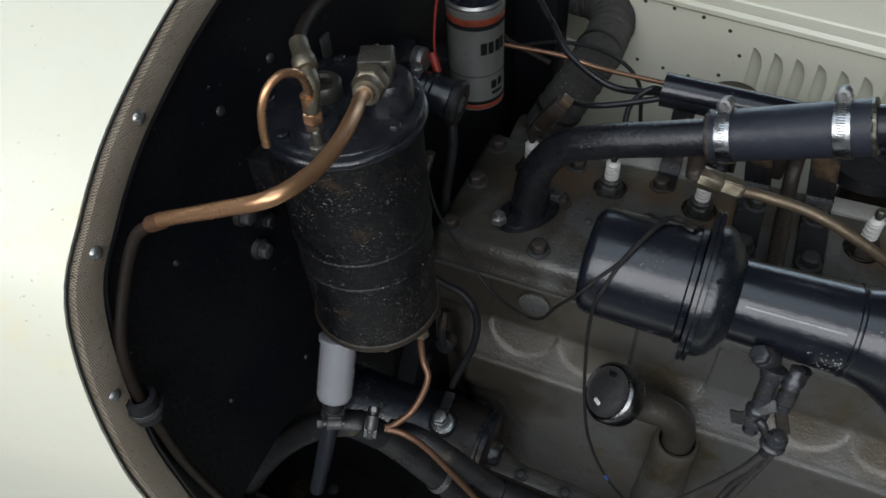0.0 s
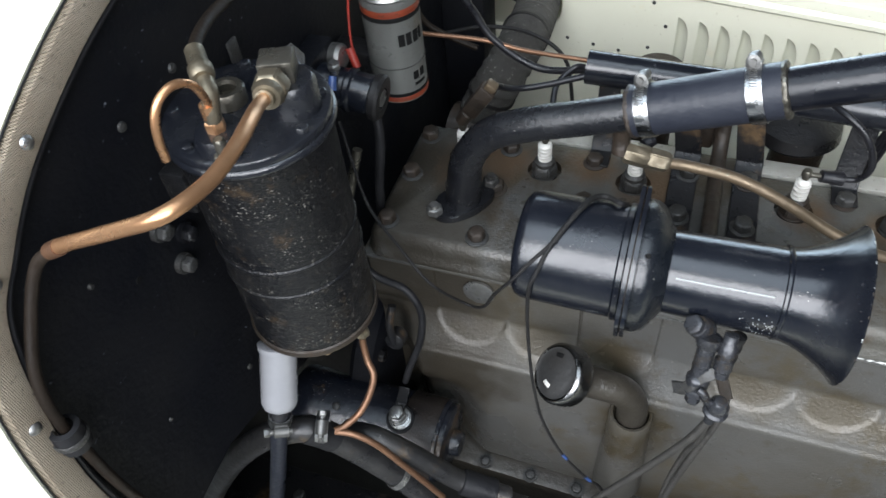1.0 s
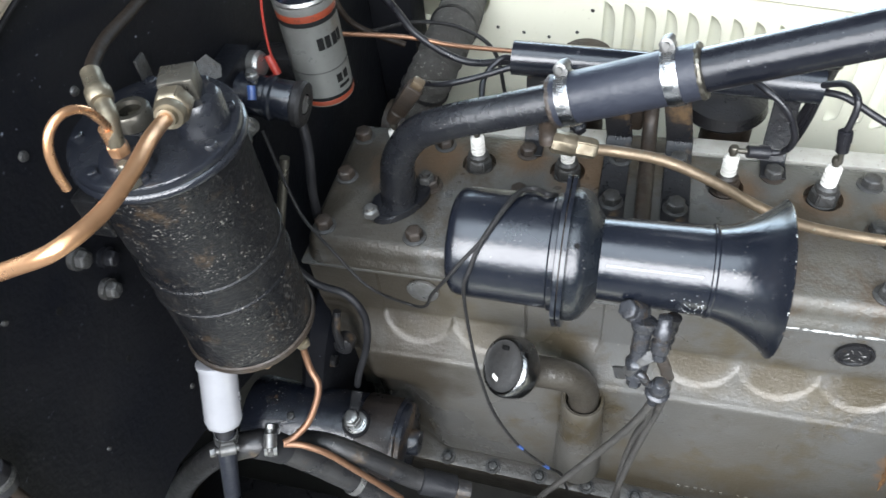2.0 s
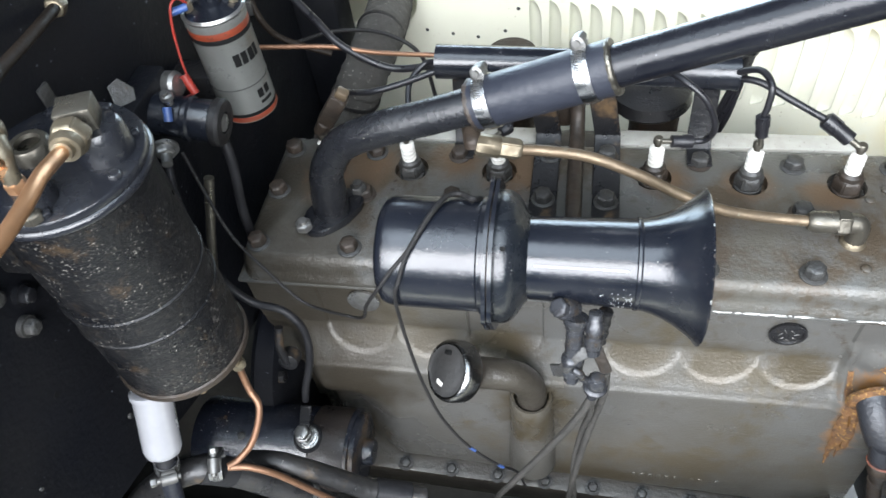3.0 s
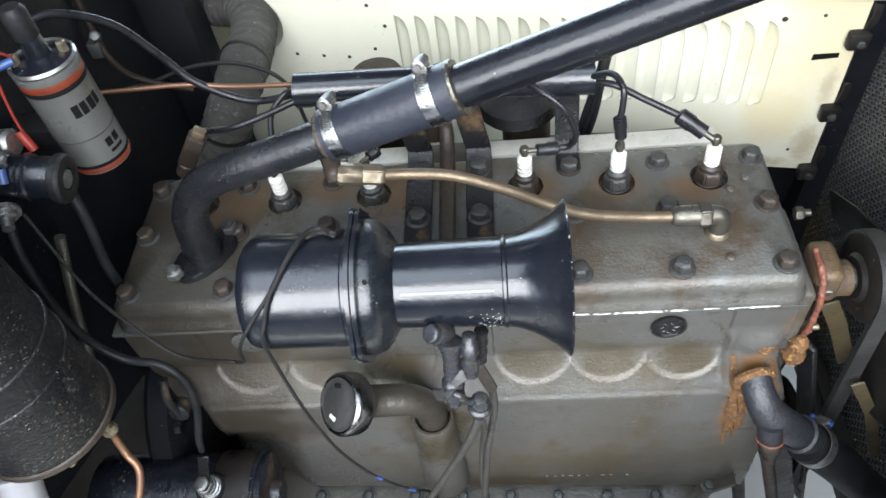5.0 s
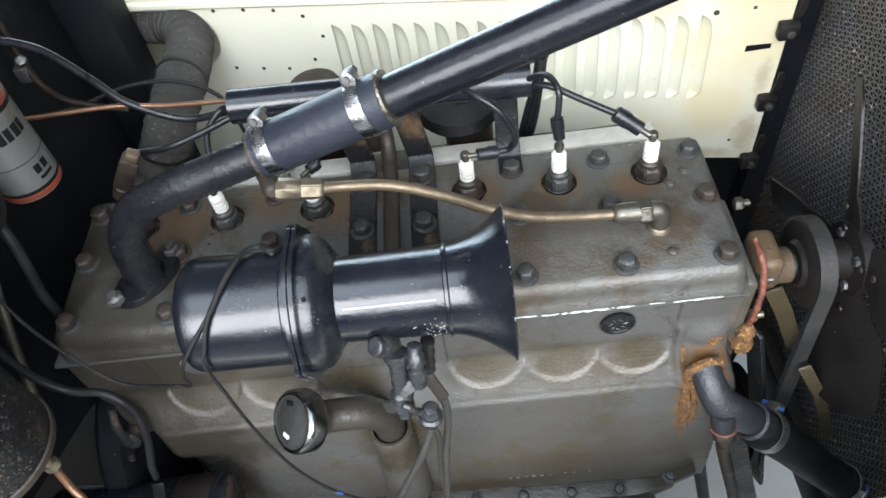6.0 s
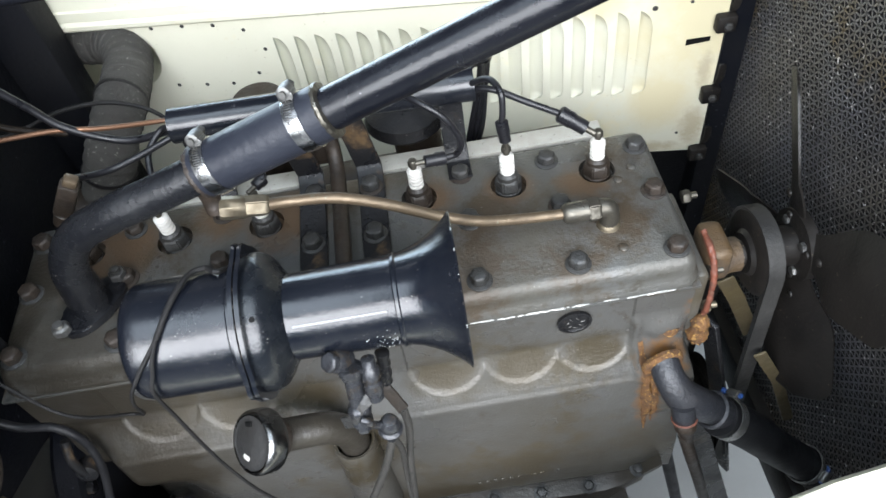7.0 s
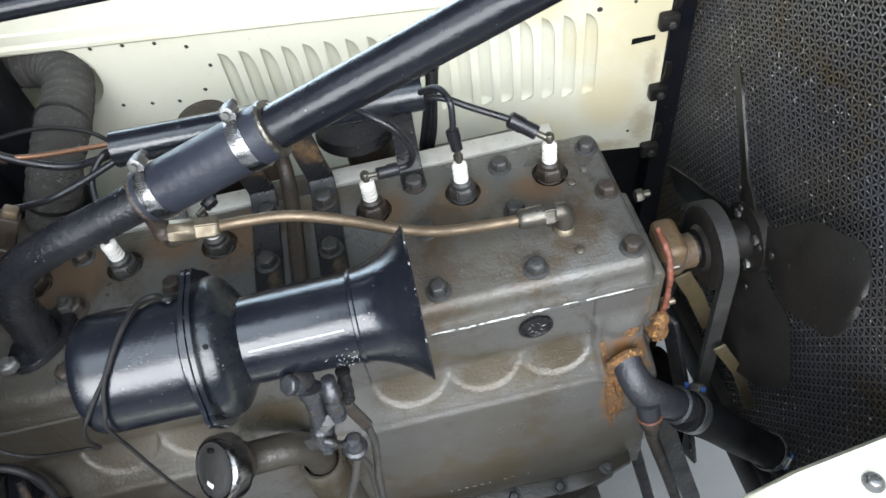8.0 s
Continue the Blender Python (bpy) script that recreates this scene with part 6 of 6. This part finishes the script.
for p in (V(-0.040, -0.014, 1.040), V(-0.010, 0.030, 1.035)):
    part("big_stud", join(lathe([(0.0125, 0), (0.0125, 0.003), (0.009, 0.0035), (0.009, 0.008), (0.005, 0.009), (0.005, 0.02), (0, 0.021)], frame_to(p, (0.35, -0.8, -0.2)), 18), hexhead(0.009, 0.007, frame_to(p + V(0.001, -0.003, 0), (0.35, -0.8, -0.2)))), ZINC, sol)
wire("starter_cable", [(0.032, -0.090, 0.706), (0.042, -0.092, 0.742), (0.060, -0.086, 0.80), (0.062, -0.078, 0.842), (0.045, -0.072, 0.868), (0.012, -0.070, 0.878), (-0.012, -0.066, 0.91), (-0.022, -0.060, 0.965), (-0.032, -0.040, 1.012), (-0.036, -0.022, 1.036)], 0.0042, BLACKRUB, "thick black starter cable looping down from the solenoid", "cable")
wire("ground_cable", [(-0.006, 0.028, 1.030), (0.0, 0.015, 0.99), (-0.008, 0.01, 0.93), (-0.02, 0.02, 0.86), (-0.03, 0.02, 0.78)], 0.0052, BLACKRUB, "thick black cable dropping behind the head", "cable")
wire("red_wire", [(-0.024, 0.086, 1.127), (-0.027, 0.078, 1.136), (-0.031, 0.070, 1.132), (-0.0335, 0.063, 1.112), (-0.033, 0.055, 1.085), (-0.031, 0.051, 1.068)], 0.0013, REDWIRE, "red wire from coil to solenoid", "wire")
solid("red_ferrule", tube([(-0.034, 0.0505, 1.073), (-0.026, 0.044, 1.056)], 0.0042, 12, smooth=False), REDWIRE, "red crimp sleeve at the wire's end", "crimp")
solid("condenser", lathe([(0.012, 0), (0.013, 0.002), (0.013, 0.03), (0.010, 0.033), (0, 0.033)], frame_to((-0.07, 0.045, 1.065), (1, -0.1, 0.1)), 20), ZINC, "small zinc condenser beside the solenoid", "condenser")
solid("brace_rod", tube([(-0.012, -0.012, 1.0), (-0.03, -0.035, 0.92), (-0.045, -0.055, 0.84)], 0.005, 10, 4), GREYBRASS, "pale steel brace rod behind the engine", "rod")

clip = thing("cable_clip", "small zinc clip with a cable on the firewall", "cable clip", (FWX, 0.285, 1.005))
part("clip", join(span(FWX, FWX + 0.014, 0.268, 0.284, 0.992, 1.012, 0.002), hexhead(0.007, 0.006, frame_to((FWX + 0.012, 0.276, 1.016), (0.3, -0.5, 0.8)))), DULLZINC, clip)
wire("clip_cable", [(FWX + 0.006, 0.29, 1.06), (FWX + 0.012, 0.278, 1.010), (-0.055, 0.270, 0.985), (-0.042, 0.272, 0.962), (-0.015, 0.276, 0.945), (0.02, 0.28, 0.93)], 0.0040, BROWNLINE, "brown cloth cable curving from the firewall clip", "cable")

# ---- ignition coil ----
KC = V(-0.006, 0.096, 0)
coil = thing("ignition_coil", "grey ignition coil with red bands and black lettering", "ignition coil", (KC.x, KC.y, 0.983))
KM = Matrix.Translation(KC)
part("can", lathe([(0.0255, 0.997), (0.0287, 0.999), (0.0290, 1.002), (0.0290, 1.104), (0.0297, 1.106), (0.0297, 1.113), (0.0274, 1.115)], KM, 48), COILGREY, coil)
part("band", lathe([(0.0292, 1.0005), (0.0294, 1.001), (0.0294, 1.0055), (0.0292, 1.006)], KM, 48, cap=False), RED, coil)
part("band", lathe([(0.0292, 1.0980), (0.0294, 1.0985), (0.0294, 1.1055), (0.0292, 1.106)], KM, 48, cap=False), RED, coil)
part("band", lathe([(0.0292, 1.0930), (0.0293, 1.0935), (0.0293, 1.0977), (0.0292, 1.0979)], KM, 48, cap=False), INK, coil)
part("band", lathe([(0.0292, 1.0062), (0.0293, 1.0064), (0.0293, 1.010), (0.0292, 1.0102)], KM, 48, cap=False), INK, coil)
part("tower_boot", lathe([(0.0095, 1.138), (0.0110, 1.140), (0.0112, 1.163), (0.008, 1.168), (0, 1.169)], KM, 20), BLACKRUB, coil)
part("rim", lathe([(0.0274, 1.113), (0.0297, 1.1132), (0.0302, 1.1155), (0.0284, 1.118), (0.0264, 1.116)], KM, 48, cap=False), ZINC, coil)
part("top", lathe([(0.0274, 1.112), (0.0274, 1.116), (0.018, 1.1185), (0.011, 1.121), (0.010, 1.140), (0.007, 1.142), (0, 1.142)], KM, 32), ENAMEL, coil)
for dx, dy in ((-0.019, -0.008), (0.019, 0.008)):
    part("terminal", hexhead(0.0045, 0.012, Matrix.Translation(KC + V(dx, dy, 1.115))), BRASS, coil)
part("crimp", tube([KC + V(-0.018, -0.012, 1.124), KC + V(-0.030, -0.022, 1.124)], 0.0038, 10, smooth=False), BLUE, coil, "blue crimp terminal")


def can_bar(a0, a1, z0, z1, r=0.0293):
    rows = []
    for k in range(5):
        a = radians(a0 + (a1 - a0) * k / 4)
        rows.append([KC + V(r * math.cos(a), r * math.sin(a), z) for z in (z0, z1)])
    return sheet(rows, 0.0003)


for k, (w, h) in enumerate(((13, 0.011), (12, 0.011), (13, 0.011), (10, 0.011))):
    part("print_bar", can_bar(-58 + 16 * k, -58 + 16 * k + w, 1.066, 1.066 + h + 0.002), INK, coil)
for k in range(2):
    part("print_bar", can_bar(-36 + 18 * k, -36 + 18 * k + 13, 1.0235, 1.0330), INK, coil)
part("print_bar", can_bar(-34, -4, 1.0160, 1.0195), INK, coil)
part("clamp", lathe([(0.0280, 1.04), (0.0296, 1.04), (0.0296, 1.0408), (0.0290, 1.0408)], KM, 48, cap=False), BOLT, coil)
part("bracket", span(FWX, -0.030, 0.082, 0.112, 1.02, 1.045, 0.002), WORN, coil)

# ---- overflow bottle and hoses below the canister ----
b0, b1 = V(-0.0205, -0.2365, 0.868), V(-0.024, -0.2055, 0.918)
bd = (b1 - b0).normalized()
bottle = thing("catch_bottle", "small milky plastic bottle below the canister", "bottle", b0)
part("bottle", lathe([(0.004, -0.004), (0.010, -0.002), (0.0155, 0.002), (0.0172, 0.008), (0.0174, 0.060), (0.0188, 0.062), (0.0188, 0.066), (0.016, 0.067), (0, 0.067)], frame_to(b0, bd), 32), PLASTIC, bottle)
part("neck", lathe([(0.007, -0.018), (0.009, -0.016), (0.009, -0.003)], frame_to(b0, bd), 18), BLACKRUB, bottle)
hose_clamp(V(-0.0205, -0.2415, 0.857), V(0.008, 0.006, 0.035), 0.0098, (0.5, -0.8, 0.0), "small bright clamp below the plastic bottle")
wire("drain_hose", [(-0.019, -0.24, 0.864), (-0.027, -0.246, 0.829), (-0.042, -0.252, 0.766), (-0.065, -0.258, 0.679)], 0.0088, RUBBER, "black rubber hose dropping from the plastic bottle", "hose")
th = thing("trunk_hose", "thick worn black hose arching over and down beside the starter", "hose", (-0.015, -0.222, 0.802))
part("hose", tube([(-0.194, -0.262, 0.571), (-0.15, -0.256, 0.659), (-0.099, -0.248, 0.744), (-0.052, -0.235, 0.793), (-0.015, -0.222, 0.802), (0.002, -0.212, 0.776), (0.033, -0.205, 0.737), (0.067, -0.2, 0.691), (0.089, -0.195, 0.646)], 0.0142, 18, 8, ripple=0.02), WORNHOSE, th)
part("cuff", tube([(-0.015, -0.222, 0.802), (-0.004, -0.2165, 0.789), (0.004, -0.2115, 0.7735)], 0.0153, 18, 4), BLACKRUB, th, "black rubber cuff")
cond = thing("black_conduit", "black pipe with a ribbed end beside the worn hose", "pipe", (-0.006, -0.178, 0.723))
part("pipe", tube([(-0.006, -0.178, 0.723), (0.028, -0.178, 0.728), (0.06, -0.176, 0.71), (0.098, -0.172, 0.675), (0.127, -0.168, 0.648), (0.179, -0.16, 0.624)], 0.0120, 18, 8), WORNHOSE, cond)
for k in range(5):
    a_, b_ = V(*(0.127, -0.168, 0.648)), V(*(0.179, -0.16, 0.624))
    p = a_.lerp(b_, 0.05 + 0.14 * k)
    part("rib", lathe([(0.0125, -0.0055), (0.0155, -0.004), (0.0155, 0.004), (0.0125, 0.0055)], frame_to(p, b_ - a_), 20), BLACKRUB, cond)
wire("drain_line", [(0.041, -0.161, 0.908), (0.039, -0.162, 0.897), (0.044, -0.17, 0.878), (0.052, -0.178, 0.867), (0.051, -0.19, 0.853), (0.044, -0.205, 0.837), (0.032, -0.218, 0.827), (0.024, -0.226, 0.827)], 0.0034, BROWNCOP, "thin copper drain line below the canister", "tube")
wire("drain_line", [(0.024, -0.226, 0.825), (0.042, -0.222, 0.821), (0.063, -0.219, 0.803), (0.082, -0.215, 0.766), (0.099, -0.21, 0.726), (0.117, -0.205, 0.683)], 0.0034, BROWNCOP, "thin copper line lying along the worn hose", "tube")
hose_clamp(V(*(0.003, -0.218, 0.809)), V(0.75, 0.25, -0.15), 0.0148, (0.0, -0.5, 0.9), "small bright clamp on the worn hose")
solid("pipe_clip", lathe([(0.0150, -0.004), (0.0162, -0.0035), (0.0162, 0.0035), (0.0150, 0.004)], frame_to((0.064, -0.2004, 0.695), (0.6, 0.09, -0.78)), 28, cap=False), ZINC, "zinc strap clip round hose and copper line", "pipe clip")

# ---- starter motor and bell housing ----
SM = Matrix(((0, 0, 1, 0), (0, 1, 0, -0.100), (-1, 0, 0, 0.596), (0, 0, 0, 1)))
st = thing("starter_motor", "black starter motor with a rusty strap and copper stud", "starter motor", (0.0, -0.078, 0.605))
STARTER = mat("starter_black", (0.0045, 0.0060, 0.0105), 0.22, second=(0.0085, 0.0095, 0.0130), scale=16, third=(0.032, 0.024, 0.017), third_amount=0.20, third_scale=80, bump=0.22, bump_scale=220, spec=0.6, stain=(0.050, 0.032, 0.018), stain_amount=0.14, stain_scale=18, speck=(0.28, 0.26, 0.23), speck_amount=0.42, speck_scale=380, dent=0.06, dent_scale=30)
part("body", lathe([(0.040, -0.13), (0.051, -0.128), (0.0525, -0.122), (0.0525, -0.094), (0.0515, -0.092), (0.0515, 0.046), (0.050, 0.050)], SM, 48), STARTER, st)
part("strap", lathe([(0.0515, 0.026), (0.0530, 0.027), (0.0532, 0.072), (0.0524, 0.0745), (0.0508, 0.075)], SM, 48), STRAP, st, "brown worn cover strap")
part("strap_edge", lathe([(0.0528, 0.0725), (0.0540, 0.0735), (0.0540, 0.0775), (0.0525, 0.0785), (0.048, 0.0785)], SM, 48, cap=False), STARTER, st)
part("end_cap", lathe([(0.0495, 0.0765), (0.0495, 0.0845), (0.046, 0.0865), (0.030, 0.0875), (0.017, 0.0875), (0.016, 0.098), (0.014, 0.100), (0, 0.100)], SM, 40), STARTER, st)
sn = V(0.02, -0.22, 0.97).normalized()
sb_ = V(0.026, -0.100 + sn.y * 0.0525, 0.596 + sn.z * 0.0525)
part("terminal", join(lathe([(0.0150, -0.004), (0.0150, 0.001), (0.0140, 0.003), (0.0125, 0.0035), (0.0135, 0.010), (0.0115, 0.0105), (0.0115, 0.016), (0.0062, 0.0165), (0.0062, 0.033), (0, 0.034)], frame_to(sb_, sn), 24), hexhead(0.0115, 0.009, frame_to(sb_ + sn * 0.014, sn)), hexhead(0.0098, 0.008, frame_to(sb_ + sn * 0.024, sn))), ZINC, st, "bright stud and nuts")
part("terminal_base", lathe([(0.0185, -0.006), (0.0185, 0.0), (0.017, 0.002), (0, 0.002)], frame_to(sb_, sn), 24), BLACKRUB, st)
part("lug", strap([sb_ + sn * 0.021 + V(0.001, 0.0, 0.0), sb_ + sn * 0.024 + V(0.003, 0.012, 0.012), sb_ + sn * 0.026 + V(0.006, 0.022, 0.028)], 0.013, 0.003, (1, 0, 0)), WORN, st)
for x_, a_ in ((-0.06, 35), (-0.06, 70), (0.05, 28)):
    n_ = V(0, -math.cos(radians(a_)), math.sin(radians(a_)))
    part("screw", hexhead(0.0055, 0.004, frame_to(V(x_, -0.100, 0.596) + n_ * 0.0525, n_)), BOLT, st)
bell_ = lathe([(0.09, -0.075), (0.147, -0.068), (0.154, -0.06), (0.154, -0.035), (0.14, -0.028), (0, -0.028)], Matrix(((0, 0, 1, 0), (0, 1, 0, 0.062), (-1, 0, 0, 0.56), (0, 0, 0, 1))), 48)
bh = thing("bell_housing", "dark greasy bell housing behind the block", "bell housing", (-0.05, 0.05, 0.56))
part("shell", bell_, FIREWALL, bh)
for k in range(12):
    a = radians(15 + 30 * k)
    part("bolt", hexhead(0.009, 0.008, frame_to((-0.0295, 0.062 + 0.142 * math.cos(a), 0.56 + 0.142 * math.sin(a)), (1, 0, 0))), WORN, bh)
solid("lifting_lug", join(lathe([(0.012, 0), (0.012, 0.016), (0.008, 0.018), (0, 0.018)], frame_to((0.010, -0.045, 0.735), (0, -1, 0.25)), 18), tube([(0.008, -0.044, 0.79), (0.006, -0.056, 0.765), (0.010, -0.060, 0.738)], 0.005, 10, 4)), WORN, "greasy sensor and plug at the rear of the block", "sensor")

# ---- chassis parts below the firewall ----
rail = thing("frame_rail", "greasy black chassis rail under the engine bay", "frame rail", (0.0, -0.20, 0.44))
part("web", span(-0.60, 0.62, -0.232, -0.224, 0.36, 0.475, 0.003), WORN, rail)
part("flange", span(-0.60, 0.62, -0.232, -0.150, 0.475, 0.481, 0.002), WORN, rail)
for x in (-0.12, -0.03, 0.06, 0.15):
    part("bolt", hexhead(0.009, 0.007, Matrix.Translation((x, -0.188, 0.481))), BOLT, rail)
solid("pedal_shaft", tube([(-0.30, -0.29, 0.60), (-0.06, -0.262, 0.57), (0.16, -0.236, 0.54)], 0.0085, 14, 6), GREASE, "greasy steel pedal shaft beside the rail", "rod")
solid("brake_line", tube([(-0.16, -0.285, 0.56), (-0.05, -0.275, 0.545), (0.06, -0.262, 0.548), (0.20, -0.25, 0.53)], 0.0038, 10, 6), DULLZINC, "thin grey steel brake line along the rail", "tube")

# ---- lagged duct through the hood side ----
dpts = [(-0.16, 0.515, 0.900), (-0.09, 0.515, 0.903), (-0.02, 0.508, 0.906), (0.032, 0.487, 0.910), (0.060, 0.445, 0.912), (0.067, 0.39, 0.912), (0.066, 0.335, 0.912), (0.052, 0.295, 0.888), (0.030, 0.283, 0.845), (0.012, 0.278, 0.80), (-0.002, 0.276, 0.74)]
duct = thing("lagged_duct", "cloth-lagged exhaust duct passing through the hood side", "duct", (0.02, 0.28, 0.74))
part("pipe", tube(dpts, lambda t: 0.0300 * (1 + 0.06 * ((31 * t) % 1.0)), 32, 24, ripple=0.035), WRAP, duct)
part("tie", tube([(0.0665, 0.352, 0.913), (0.0660, 0.347, 0.913)], 0.0335, 28, smooth=False), CLOTH, duct)
part("tie", tube([(0.037, 0.2865, 0.860), (0.035, 0.2860, 0.855)], 0.0335, 28, smooth=False), CLOTH, duct)
part("collar", tube([(0.016, 0.279, 0.812), (0.006, 0.277, 0.775)], 0.038, 24, smooth=False), RUSTY, duct)
# dark tube added out here so the cut-out reads black
solid("cutout_blackout", tube([(-0.16, 0.60, 0.90), (-0.04, 0.60, 0.90), (0.05, 0.60, 0.90), (0.13, 0.605, 0.90)], 0.055, 24, 6), FAN, "dark tube added outside the hood cut-out to keep it black", "duct")
solid("fender_apron", sheet([[V(x, 0.60, 0.2), V(x, 0.58, 0.75), V(x, 0.62, 0.86), V(x, 0.9, 0.9)] for x in (-0.3, 0.3, 1.1)], 0.002), CREAM, "cream fender outside the hood", "fender", "structure")
# brown sheet added over the ground, which came out too bright
solid("floor_mask", sheet([[V(-0.6, y, 0.36), V(0.12, y, 0.33), V(0.4, y, 0.30), V(0.655, y, 0.30)] for y in (-0.36, 0.0, 0.44)], 0.002), UNDERSHEET, "dusty brown sheet added below the engine to hide the bright floor", "shield", "structure")
# black sheet added behind the gap, standing in for its deep shade
solid("gap_blackout", sheet([[V(x, hood_y(x) + 0.006, 0.668), V(x, hood_y(x) + 0.03, 0.62), V(x, hood_y(x) + 0.06, 0.3)] for x in (-0.09, 0.3, 0.86)], 0.002), FIREWALL, "dark sheet added below the hood side to keep the gap black", "apron", "structure")
solid("timing_bracket", strap([(0.742, 0.030, 0.772), (0.765, 0.030, 0.725), (0.800, 0.030, 0.640)], 0.020, 0.003, (0.9, 0, 0.4)), OCHRE, "yellow-brown steel strap behind the fan belt", "bracket")
solid("lower_bracket", strap([(0.762, -0.045, 0.726), (0.800, -0.045, 0.652), (0.845, -0.045, 0.530)], 0.014, 0.003, (0.9, 0, 0.4)), OCHRE, "yellow-brown steel strap beside the lower hose", "bracket")
